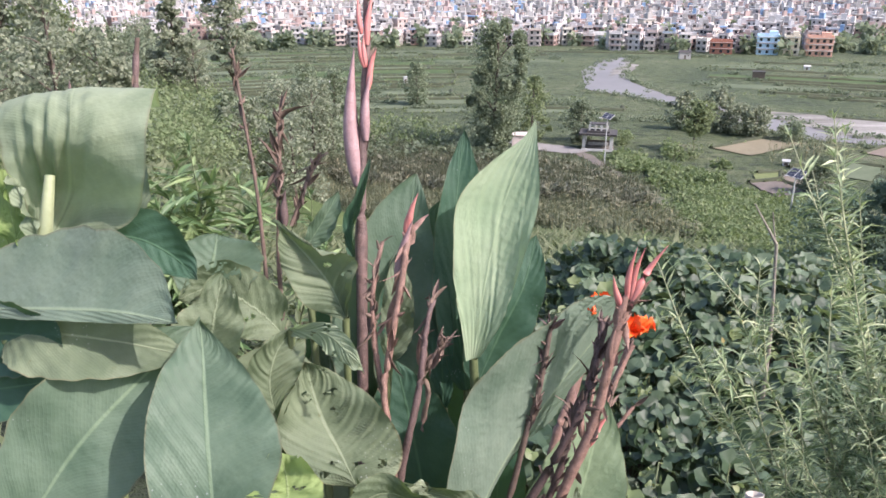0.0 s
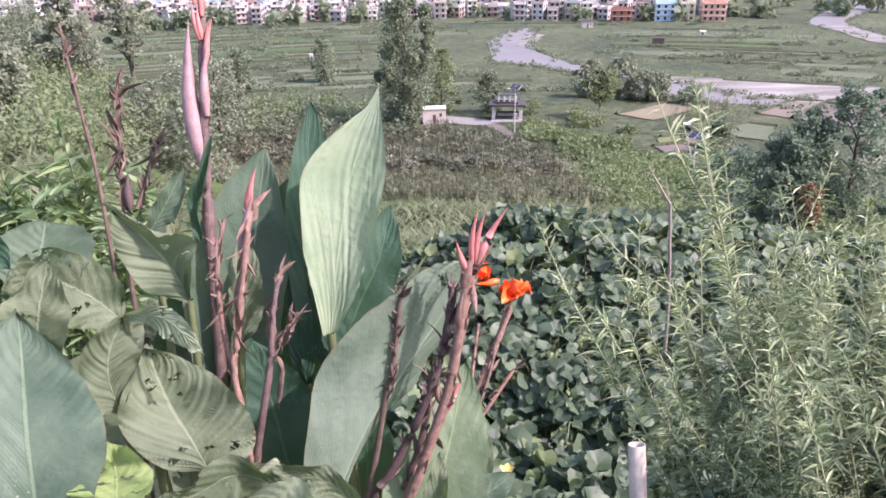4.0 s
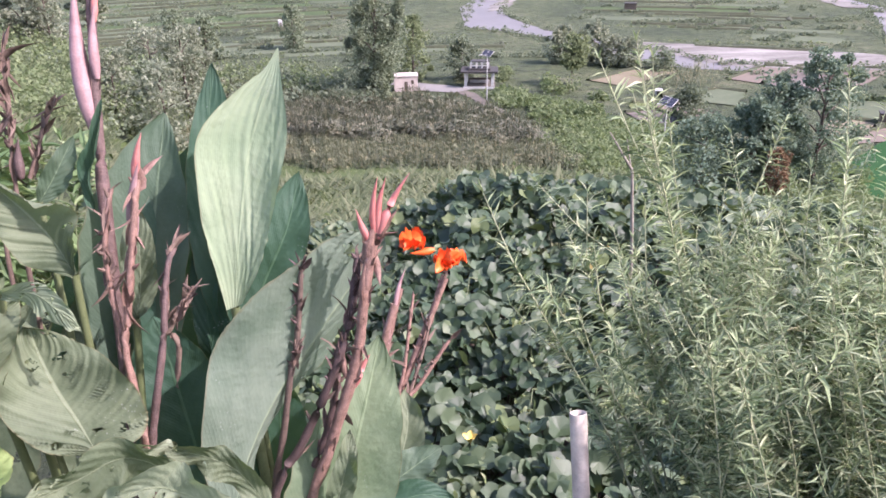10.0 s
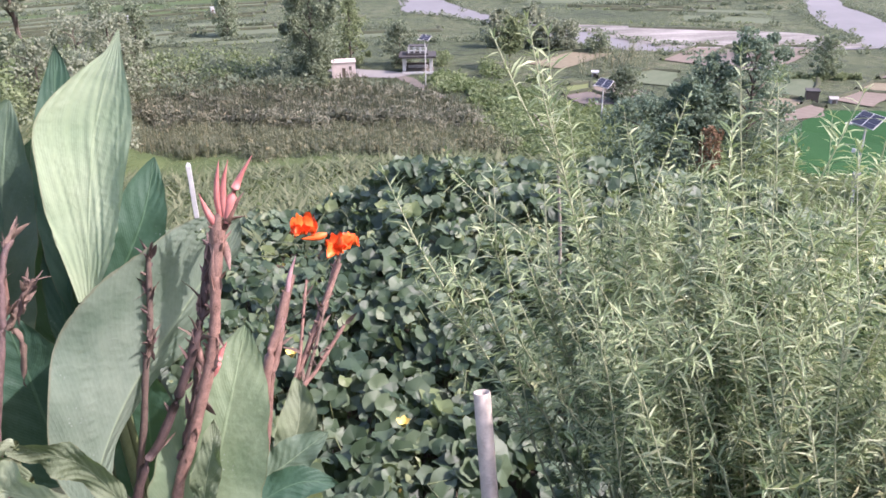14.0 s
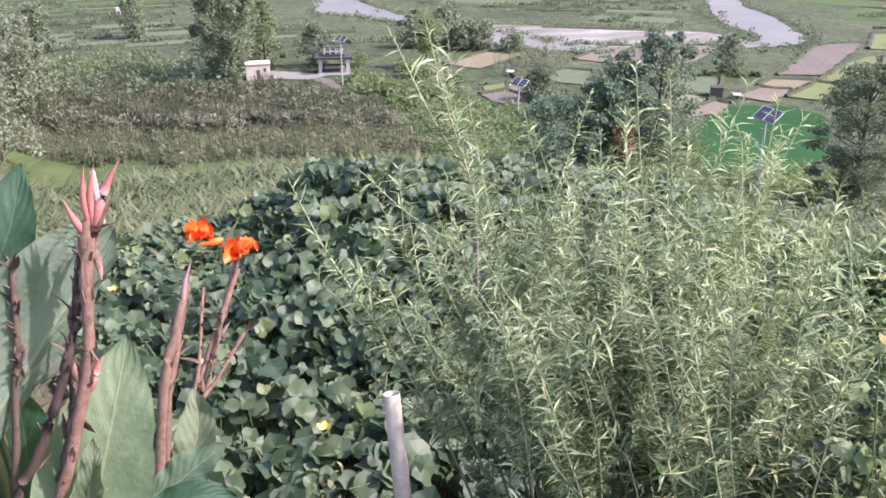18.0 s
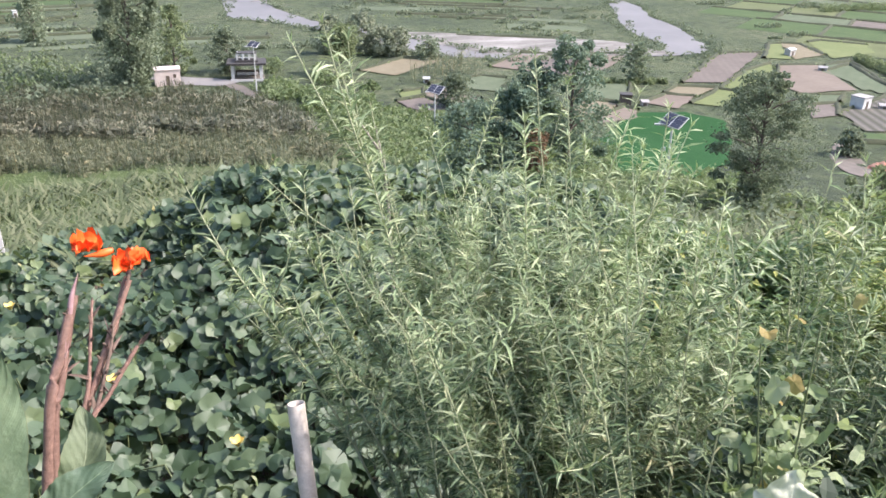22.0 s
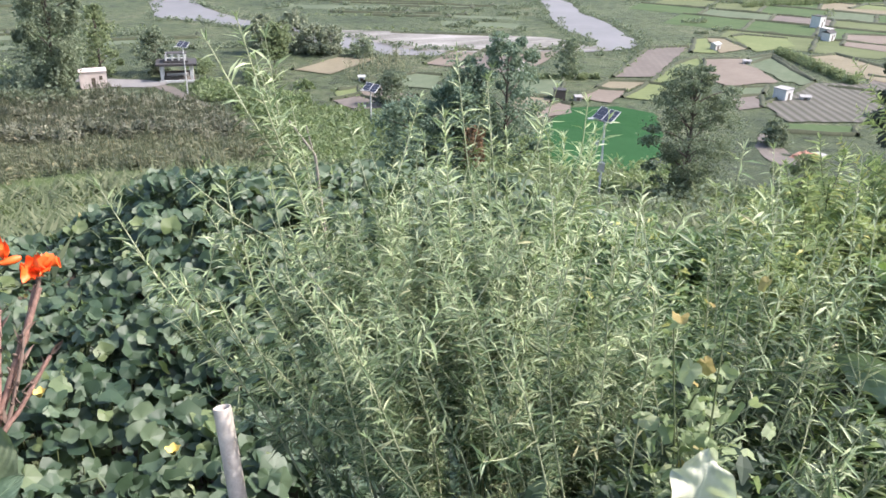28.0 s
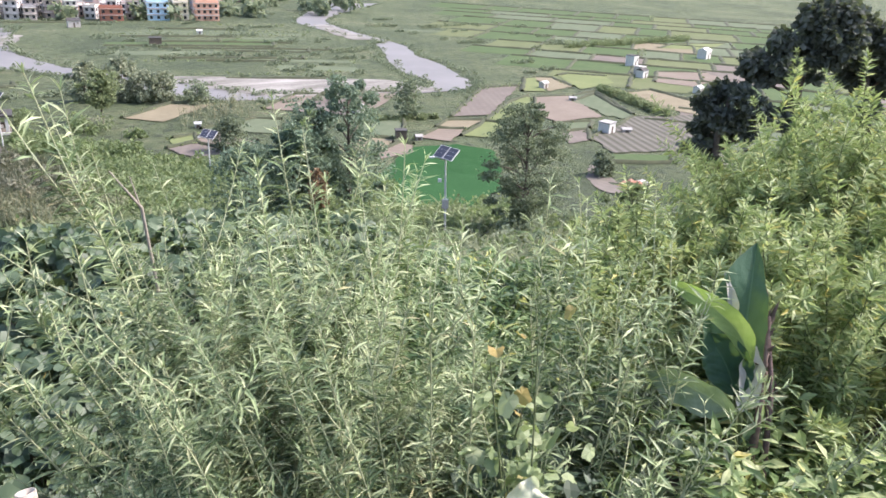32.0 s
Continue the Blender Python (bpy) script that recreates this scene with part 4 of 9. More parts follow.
# dark pines beyond the sunlit shrub: trunk line, then boughs as x, y, z, half width, half height
PINES = [
    ("dark backlit pine with a spreading flat crown", [(32.09, 12.78, -7.52), (31.87, 13.28, -4.77), (31.83, 13.39, -3.44), (31.87, 13.28, -2.22), (32.03, 12.91, -1.02)],
     [(30.70, 13.88, -2.02, 1.23, 0.82), (30.63, 14.72, -2.56, 0.77, 0.51), (32.25, 13.94, -1.40, 1.18, 0.87), (32.19, 12.96, -1.87, 1.02, 0.77), (30.62, 14.09, -2.97, 0.87, 0.41), (31.93, 12.81, -0.64, 1.23, 0.87), (31.68, 13.63, -2.76, 0.92, 0.46), (31.59, 12.19, -1.33, 0.87, 0.72), (31.34, 15.52, -3.06, 0.46, 0.31), (31.22, 12.85, -4.72, 0.61, 0.61), (31.62, 13.32, -4.19, 0.46, 0.31)]),
    ("dark backlit pine with hanging boughs", [(34.91, 10.89, -7.50), (34.63, 11.73, -4.31), (34.52, 12.02, -2.54), (34.45, 12.21, -0.81)],
     [(34.35, 12.59, -0.85, 1.08, 0.87), (34.47, 11.75, -1.40, 1.14, 0.98), (34.55, 12.45, -2.60, 0.81, 0.54), (34.76, 12.76, -3.07, 0.70, 0.38), (35.49, 12.04, -3.52, 0.81, 0.60), (34.22, 11.59, -4.24, 0.60, 0.54), (35.08, 11.33, -2.69, 0.92, 0.81)]),
    ("lower dark tree with a ragged crown", [(29.84, 15.23, -8.04), (29.75, 15.38, -6.12), (29.79, 15.31, -4.71), (29.86, 15.17, -3.79)],
     [(30.15, 15.47, -3.75, 0.84, 0.50), (29.17, 15.59, -4.25, 0.74, 0.50), (29.28, 14.14, -3.77, 0.74, 0.45), (30.26, 16.44, -5.34, 0.70, 0.50), (29.54, 14.92, -4.72, 0.84, 0.55), (29.04, 15.90, -5.91, 0.50, 0.40), (30.41, 15.82, -5.83, 0.74, 0.45), (30.50, 14.29, -4.48, 0.60, 0.35), (29.61, 15.53, -6.61, 0.70, 0.45), (30.66, 14.81, -5.29, 0.60, 0.40)]),
]


def pine(label, line, boughs, seed):
    rng = np.random.default_rng(seed)
    x, y = line[0][0], line[0][1]
    foot = np.array([x, y, float(ground_z(x, y)) - 0.1])
    top = thing("pine_tree", tuple(foot), 0, label, "tree")
    ax = spline([(0, 0, 0)] + [np.array(q) - foot for q in line], 18)
    q, lf = Heap(), Heap()
    q.add(*tube_arrays(ax, np.linspace(0.24, 0.05, 18), 8))
    for bx, by, bz, wide, high in boughs:
        c = np.array([bx, by, bz]) - foot
        near = ax[np.argmin(np.linalg.norm(ax - (c - (0, 0, 0.9)), axis=1))]
        q.add(*tube_arrays(spline([near, (near + c) / 2 + rng.normal(0, 0.12, 3), c], 7), np.linspace(0.075, 0.02, 7), 6))
        m = 7
        cs = c + rng.uniform(-0.62, 0.62, (m, 3)) * (wide, wide, high)
        for e in cs:
            q.add(*tube_arrays([c - (0, 0, high * 0.2), (c + e) / 2, e], [0.03, 0.02, 0.008], 5))
        cloud(lf, cs, np.tile((wide * 0.50, wide * 0.50, high * 0.50), (m, 1)) * rng.uniform(0.6, 1.1, (m, 1)), int(200 + 1300 * wide * high), 0.17, rng=rng)
    put("trunk", q.mesh("trunk", M["bark"], True), top)
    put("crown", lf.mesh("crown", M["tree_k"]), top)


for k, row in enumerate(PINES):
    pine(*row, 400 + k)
# wooded slope beyond the canna
_rt = random.Random(17)
for k in range(34):
    az, rr = math.radians(_rt.uniform(-36, -7)), _rt.uniform(58, 135)
    h = _rt.uniform(5.5, 11.5)
    tree("tree", (rr * math.sin(az), rr * math.cos(az)), h, h * _rt.uniform(0.6, 0.95), _rt.choice(("tree_a", "tree_c", "tree_c")), 1150, 0.36, "grey-green tree on the wooded slope", _rt.choice(("dome", "layers", "dome", "pine")), seed=200 + k, lift=0.15, group="trees on the wooded slope")
tree("tree", (29.2, 44.2), 4.4, 1.6, "tree_r", 700, 0.22, "small tree with rusty dead leaves", "column", seed=31)

# shrubs over the lower slope
_shrubs = thing("shrub_cover", (0, 0, 0), 0, "scrubby bushes covering the lower slope", "shrubs", kind="stuff")
for key, n, sd in (("shrub_green", 420, 41), ("tree_b", 240, 42), ("tree_a", 60, 43)):
    rg = np.random.default_rng(sd)
    hp = Heap()
    k = 0
    while k < n:
        deg, rr = rg.uniform(-36, 60), rg.uniform(40, 128)
        if rg.random() < 0.45:
            deg = rg.uniform(-36, 6)
        az = math.radians(deg)
        x, y = rr * math.sin(az), rr * math.cos(az)
        if -17 < x < 25 and 38 < y < 104 or 9 < x < 27 and 98 < y < 124:
            continue
        if deg > 30 and rr > 58 or deg > 21 and rr > 92 or deg > 14 and rr > 118:
            continue
        s = rg.uniform(0.7, 2.2) * (1.35 if x < 0 else 0.75)
        z = float(ground_z(x, y))
        c = np.array([(x + rg.normal(0, s * .5), y + rg.normal(0, s * .5), z + s * rg.uniform(0.2, 1.0)) for _ in range(5)])
        cloud(hp, c, np.full((5, 3), s * 0.7) * rg.uniform(.6, 1.2, (5, 1)), 250, 0.10 + rr * 0.0015, rng=rg)
        k += 1
    put("foliage", hp.mesh("foliage", M[key]), _shrubs)
for key, n, sd in (("shrub_green", 760, 45), ("tree_b", 170, 46), ("shrub_green", 560, 47)):
    rg = np.random.default_rng(sd)
    hp = Heap()
    k = 0
    while k < n:
        x, y = rg.uniform(22, 62), rg.uniform(36, 112)
        deg = math.degrees(math.atan2(x, y))
        rr = math.hypot(x, y)
        if deg < 13 or deg > 50 or rr < 44 or x > 25 + (112 - y) * 0.42 or 38 < x < 76 and 46 < y < 79 and y < 1.25 * x and rr > 60 or x < 27 and 76 < y < 100:
            continue
        s = rg.uniform(0.4, 1.25)
        z = float(ground_z(x, y))
        c = np.array([(x + rg.normal(0, s * .7), y + rg.normal(0, s * .7), z + s * rg.uniform(0.1, 0.7)) for _ in range(4)])
        cloud(hp, c, np.full((4, 3), s * 0.7) * rg.uniform(.6, 1.2, (4, 1)), 80, 0.09 + rr * 0.0020, rng=rg)
        k += 1
    put("foliage", hp.mesh("foliage", M[key]), _shrubs)
# grey thicket above the maize
hp = Heap()
rg = np.random.default_rng(48)
for _ in range(120):
    x, y = rg.uniform(-14, 7), rg.uniform(99, 122)
    s = rg.uniform(1.0, 2.4)
    c = np.array([(x + rg.normal(0, s * .5), y + rg.normal(0, s * .5), float(ground_z(x, y)) + s * rg.uniform(0.2, 1.3)) for _ in range(5)])
    cloud(hp, c, np.full((5, 3), s * 0.7) * rg.uniform(.6, 1.2, (5, 1)), 170, 0.31, rng=rg)
put("foliage", hp.mesh("foliage", M["tree_d"]), _shrubs)
# bushes along field banks and river
HEDGES = [(132.8, 98.4, 119.9, 73.5, 1.1), (194.5, 158.8, 267.9, 161.9, 1.6), (70, 95, 82, 92, 0.5)]
hp = Heap()
rg = np.random.default_rng(44)
for pts in _edges:
    for a, b in ((0, 1), (1, 2)):
        if rg.random() < 0.6:
            L = math.dist(pts[a], pts[b])
            n = max(3, int(L / 1.4))
            s = np.linspace(0, 1, n)[:, None]
            line = np.array(pts[a]) * (1 - s) + np.array(pts[b]) * s + rg.normal(0, 0.3, (n, 2))
            big = 0.22 if rg.random() < 0.92 else 0.8
            c = np.column_stack([line, ground_z(line[:, 0], line[:, 1]) + big * 0.4])
            cloud(hp, c, np.full((n, 3), big) * (1.6, 1.6, 0.7), n * 9, 0.30, rng=rg)
ridge = Heap()
for pts in _edges:
    if math.hypot(*pts[0]) > 145 and pts[0][0] < 0.9 * pts[0][1] and rg.random() < 0.6:
        continue
    for a, c in ((0, 1), (1, 2)):
        L = math.dist(pts[a], pts[c])
        n = max(3, int(L / 2.5))
        s = np.linspace(0, 1, n)[:, None]
        line = np.array(pts[a]) * (1 - s) + np.array(pts[c]) * s + rg.normal(0, 0.12, (n, 2))
        d = (np.array(pts[c]) - np.array(pts[a])) / max(L, 1e-6)
        side = np.array([-d[1], d[0]])
        half = 0.22 + 0.0022 * math.hypot(*pts[a]) * rg.uniform(0.5, 1.2)
        rows = []
        for off, up in ((-half, 0.04), (-half * .35, 0.42), (half * .35, 0.42), (half, 0.04)):
            q = line + side * off
            rows.append(np.column_stack([q, ground_z(q[:, 0], q[:, 1]) + up * (1 + rg.normal(0, .25, n) * (up > .1))]))
        v = np.stack(rows, 1).reshape(-1, 3)
        k, j = np.meshgrid(np.arange(n - 1), np.arange(3), indexing="ij")
        ridge.add(v, np.stack([k * 4 + j, k * 4 + j + 1, (k + 1) * 4 + j + 1, (k + 1) * 4 + j], 2).reshape(-1, 4))
tagged(put("field_bank", ridge.mesh("field_bank", M["bank"], True)), "low grassy earth banks dividing the fields", "banks", kind="stuff")
for x0, y0, x1, y1, big in HEDGES:
    n = int(math.dist((x0, y0), (x1, y1)) / (big * 0.9))
    s = np.linspace(0, 1, n)[:, None]
    line = np.array((x0, y0)) * (1 - s) + np.array((x1, y1)) * s + rg.normal(0, 0.4, (n, 2))
    c = np.column_stack([line, ground_z(line[:, 0], line[:, 1]) + big * 0.5])
    cloud(hp, c, np.full((n, 3), big) * rg.uniform(.7, 1.3, (n, 1)), n * 160, 0.26, rng=rg)
put("field_bank_growth", hp.mesh("field_bank_growth", M["tree_b"]))
tagged(bpy.data.objects["field_bank_growth"], "rough grass and bushes on the banks between fields", "bushes", kind="stuff")
hp = Heap()
for bank, sd in ((RIVER_FAR, 1), (RIVER_NEAR, -1)):
    line = spline([(*p, 0) for p in bank], 260)[:, :2]
    keep = rg.random(260) < 0.8
    line = line[keep] + rg.normal(0, 1.2, (keep.sum(), 2)) + np.array([0, 2.2 * sd])
    c = np.column_stack([line, ground_z(line[:, 0], line[:, 1]) + 0.4])
    cloud(hp, c, np.full((len(c), 3), 0.7) * (1.3, 1.3, 0.6), len(c) * 26, 0.28, rng=rg)
for _ in range(300):
    az, rr = math.radians(rg.uniform(-28, 50)), rg.uniform(135, 330)
    x, y = rr * math.sin(az), rr * math.cos(az)
    if near_river(x, y) < 17:
        continue
    s = rg.uniform(0.3, 1.2)
    n = rg.integers(1, 9)
    c = np.array([(x + i * s * 1.6, y + rg.normal(0, .5), float(ground_z(x, y)) + s * .4) for i in range(n)])
    cloud(hp, c, np.full((n, 3), s) * (1.2, 1.2, 0.7), 65 * n, 0.28, rng=rg)
put("valley_bushes", hp.mesh("valley_bushes", M["tree_d"]))
tagged(bpy.data.objects["valley_bushes"], "scattered dark bushes along the river and terraces", "bushes", kind="stuff")


# maize on the slope: a tall stand above, a shorter yellowing one below, then rough meadow
MAIZE = [
    ("corn", [(-16, 116), (-8.7, 112.5), (1, 104.6), (7.2, 99), (12.9, 101.5), (20.2, 93.8), (21.9, 85), (22.0, 74), (8.1, 80.5), (-7.7, 88.5), (-16, 93)], 3900, 1.9, 2.8, "tall stand of green maize with pale tassels", 51),
    ("corn_low", [(44.1, 108.1), (53, 114.9), (62, 117.2), (59.4, 110.1), (52.2, 104.6), (46, 103.5)], 420, 1.4, 2.4, "small stand of tall dry maize among the fields", 53),
    ("corn_low", [(-16, 91), (-7.6, 86.4), (8, 78.0), (22.0, 71.5), (22.1, 61.5), (6.4, 65.5), (-6.6, 72), (-16, 78)], 2700, 1.0, 1.7, "lower stand of yellowing maize", 52),
]


def inside(x, y, poly):
    hit = np.zeros(len(x), bool)
    for (ax, ay), (bx, by) in zip(poly, poly[1:] + poly[:1]):
        cross = ((ay > y) != (by > y)) & (x < (bx - ax) * (y - ay) / (by - ay + 1e-12) + ax)
        hit ^= cross
    return hit


def maize(key, poly, n, h0, h1, label, seed):
    rg = np.random.default_rng(seed)
    # plants stand in rows that run across the slope
    ca, sa = math.cos(radians(-24)), math.sin(radians(-24))
    u, w = rg.uniform(-60, 110, n * 40), rg.uniform(20, 150, n * 40)
    w = np.round(w / 1.5) * 1.5 + rg.normal(0, .16, n * 40)
    x, y = u * ca - w * sa, u * sa + w * ca
    x -= 20
    wob = 1.6 * np.sin(x * 0.55 + 1.7 * np.sin(y * 0.31)) + 1.1 * np.sin(x * 1.3 + y * 0.4) + rg.normal(0, 0.9, len(x))
    ok = inside(x, y + wob, poly)
    x, y = x[ok][:n], y[ok][:n]
    n = len(x)
    z = ground_z(x, y)
    hgt = rg.uniform(h0, h1, n) * (1 + 0.24 * np.sin(x * .9 + np.sin(y * .7)) * np.cos(y * .6))
    P0 = np.column_stack([x, y, z])
    up = np.tile((0, 0, 1.0), (n, 1))
    hp = Heap()
    stick = (np.array([(-0.025, -0.01, 0), (0.025, -0.01, 0), (0.015, 0.01, 1), (-0.015, 0.01, 1.0)], float), np.array([(0, 1, 2, 3)]))
    R = np.zeros((n, 3, 3))
    R[:, 0, 0] = R[:, 1, 1] = 1.2
    R[:, 2, 2] = hgt
    hp.many(*stick, P0, R)
    for k in range(8):
        a = rg.uniform(0, 6.283, n)
        d = np.column_stack([np.cos(a), np.sin(a), rg.uniform(0.5, 1.5, n)])
        hp.many(*sliver(0.095, 0.8), P0 + np.column_stack([0 * x, 0 * x, hgt * (0.16 + 0.085 * k)]), axes(d, up, hgt * rg.uniform(0.28, 0.46, n)))
    for k in range(4):
        a = rg.uniform(0, 6.283, n)
        d = np.column_stack([0.3 * np.cos(a), 0.3 * np.sin(a), np.ones(n)])
        hp.many(*sliver(0.07, 0.1), P0 + np.column_stack([0 * x, 0 * x, hgt * 0.93]), axes(d, np.tile((1.0, 0, 0), (n, 1)), hgt * rg.uniform(0.18, 0.30, n)))
    tagged(put("maize_crop", hp.mesh("maize_crop", M[key])), label, "maize", kind="stuff")


for row in MAIZE:
    maize(*row)
MEADOW = [(-16, 79), (-6.6, 72.5), (6.4, 66), (22, 62), (24, 54), (18, 40), (-8, 40), (-18, 60)]
sheet("meadow", MEADOW, M["f_meadow"], 0.10, "rough green meadow between the maize and the terrace", "grass", step=3.0, ragged=0.6)


# grass and weeds on the near slope
def weeds(name, n, rmin, rmax, a0, a1, size, key, label, seed, template=LANCE_PLAIN, up=1.2):
    rg = np.random.default_rng(seed)
    az, rr = np.radians(rg.uniform(a0, a1, n)), np.sqrt(rg.uniform(rmin ** 2, rmax ** 2, n))
    x, y = rr * np.sin(az), rr * np.cos(az)
    tuft = rg.integers(5, 9, n)
    idx = np.repeat(np.arange(n), tuft)
    m = len(idx)
    p = np.column_stack([x[idx], y[idx], ground_z(x[idx], y[idx])]) + rg.normal(0, 0.12, (m, 3)) * (1, 1, 0.0) * size
    p[:, 2] = ground_z(p[:, 0], p[:, 1])
    a = rg.uniform(0, 6.283, m)
    d = np.column_stack([np.cos(a), np.sin(a), rg.uniform(up * 0.6, up * 1.8, m)])
    hp = Heap()
    hp.many(*template, p, axes(d, np.tile((0, 0, 1.0), (m, 1)), size * rg.uniform(0.5, 1.2, m) * (0.6 + rr[idx] * 0.02)))
    tagged(put(name, hp.mesh(name, M[key])), label, "grass", kind="stuff")


weeds("meadow_grass", 11000, 42, 78, -14, 24, 0.16, "meadow_weed", "tussocks of grass and low weeds in the meadow", 64, sliver(0.09, 0.35), 1.0)
weeds("slope_grass", 4000, 8.0, 60, -34, 60, 0.9, "weed", "rough grass on the slope below the garden", 61, sliver(0.065, 0.35))
weeds("garden_weeds", 1700, 3.3, 9.0, -36, 9, 0.30, "weed", "low grass and weeds beside the pumpkin patch", 63, sliver(0.075, 0.35), 1.0)
weeds("slope_herbs", 2600, 8.0, 42, -34, 60, 0.45, "weed", "leafy weeds on the slope below the garden", 62, LANCE_WIDE, 0.9)


# ---------- buildings in the valley ----------
def hut(at, turn, wd, dp, h, wall, roof, kind, label, name="hut"):
    wd, dp, h = wd * 0.52, dp * 0.56, h * 0.62
    x, y = at
    top = thing(name, (x, y, float(ground_z(x, y)) + 0.05), turn, label, "hut")
    part("wall", box(bmesh.new(), -wd / 2, -dp / 2, -0.3, wd / 2, dp / 2, h), M[wall], top)
    bm = bmesh.new()
    if kind == "gable":
        o = 0.15
        vs = [bm.verts.new(c) for c in ((-wd / 2 - o, -dp / 2 - o, h), (wd / 2 + o, -dp / 2 - o, h), (wd / 2 + o, dp / 2 + o, h), (-wd / 2 - o, dp / 2 + o, h), (-wd / 2 - o, 0, h + dp * 0.28), (wd / 2 + o, 0, h + dp * 0.28))]
        for f in ((0, 1, 5, 4), (2, 3, 4, 5), (0, 4, 3), (1, 2, 5), (3, 2, 1, 0)):
            bm.faces.new([vs[i] for i in f])
    else:
        box(bm, -wd / 2 - 0.1, -dp / 2 - 0.1, h, wd / 2 + 0.1, dp / 2 + 0.1, h + 0.12)
    part("roof", bm, M[roof], top)
    part("door", box(bmesh.new(), -0.25, -dp / 2 - 0.03, 0, 0.25, -dp / 2 + 0.02, min(1.4, h * 0.7)), M["bark"], top)
    if wd > 2.0:
        part("window", box(bmesh.new(), wd * 0.22, -dp / 2 - 0.03, h * .5, wd * 0.22 + 0.4, -dp / 2 + 0.02, h * .75), M["bark"], top)
    return top


HUTS = [
    ((12.3, 114.5), -4, 6.6, 4.0, 3.5, "pink", "pink", "flat", "small pale pink concrete hut by the road"),
    ((73.9, 101.7), 8, 3.2, 2.6, 1.5, "white", "white", "gable", "small white farm hut among the fields"),
    ((67.0, 82.0), -30, 2.8, 2.4, 2.3, "bark", "slate", "flat", "dark wooden shed beside a field"),
    ((69.4, 81.0), -20, 1.6, 1.5, 0.9, "tarp", "tarp", "gable", "low heap under a pale tarpaulin"),
    ((98.5, 70.5), 8, 3.8, 3.4, 2.6, "white", "tarp", "flat", "white box-shaped farm hut"),
    ((101.5, 69.0), -35, 2.6, 1.6, 0.9, "tarp", "tarp", "gable", "low heap under a pale tarpaulin"),
    ((177.7, 122.4), 8, 5, 4.2, 4.4, "white", "slate", "flat", "white two-storey farmhouse among fields"),
    ((160.5, 107.2), 8, 5, 3.4, 2.8, "white", "slate", "gable", "white farmhouse with a grey roof"),
    ((165, 111), 8, 4, 4, 3.0, "concrete", "concrete", "flat", "grey concrete farm hut among fields"),
    ((152, 87), 8, 4, 2.6, 2.0, "white", "white", "gable", "pale farm shed among the fields"),
]
FAR_HUTS = [
    ((218, 125), 8, 7, 5, 4.0, "white", "white", "gable", "distant white farmhouse among fields"),
    ((124, 106), 8, 3.2, 2.2, 1.8, "concrete", "white", "gable", "low farm shed with a pale roof"),
    ((117, 92.5), -40, 2.4, 1.6, 1.0, "tarp", "tarp", "gable", "low heap under a pale tarpaulin"),
    ((83.8, 207), -20, 6, 4, 2.6, "bark", "slate", "flat", "grey field shed across the river"),
    ((106, 228), -20, 3, 2, 1.6, "white", "white", "gable", "small white hut across the river"),
    ((47.3, 103.5), -20, 1.5, 1.4, 1.0, "white", "white", "gable", "small white shelter in a field"),
    ((80, 260), -10, 7, 5, 3.2, "concrete", "slate", "gable", "grey house near the river bend"),
    ((-28, 190), 10, 3, 2, 1.8, "white", "white", "gable", "small white hut in the fields"),
    ((-9, 196), 10, 1.6, 1.4, 2.4, "white", "white", "flat", "small white tower in the fields"),
]
for a in HUTS + FAR_HUTS:
    hut(*a)


def rubble():
    rg = np.random.default_rng(71)
    top = thing("rubble_heap", (75, 49.2, float(ground_z(75, 49.2))), 0, "heap of terracotta rubble with a pale sheet beside it", "rubble")
    for k in range(46):
        bm = bmesh.new()
        s = rg.uniform(0.15, 0.5)
        bmesh.ops.create_icosphere(bm, subdivisions=1, radius=s)
        for v in bm.verts:
            v.co *= rg.uniform(0.7, 1.2)
        r = rg.uniform(0, 1.8)
        a = rg.uniform(0, 6.28)
        bmesh.ops.translate(bm, verts=bm.verts[:], vec=(r * math.cos(a), r * math.sin(a) * .7, (1.8 - r) * 0.45 * rg.random() + s * .4))
        part("stone", bm, M["rubble"], top)
    part("sheet", box(bmesh.new(), 1.6, -0.7, 0.0, 3.2, 0.7, 0.35, 0.08), M["tarp"], top, "pale tarpaulin sheet")


rubble()


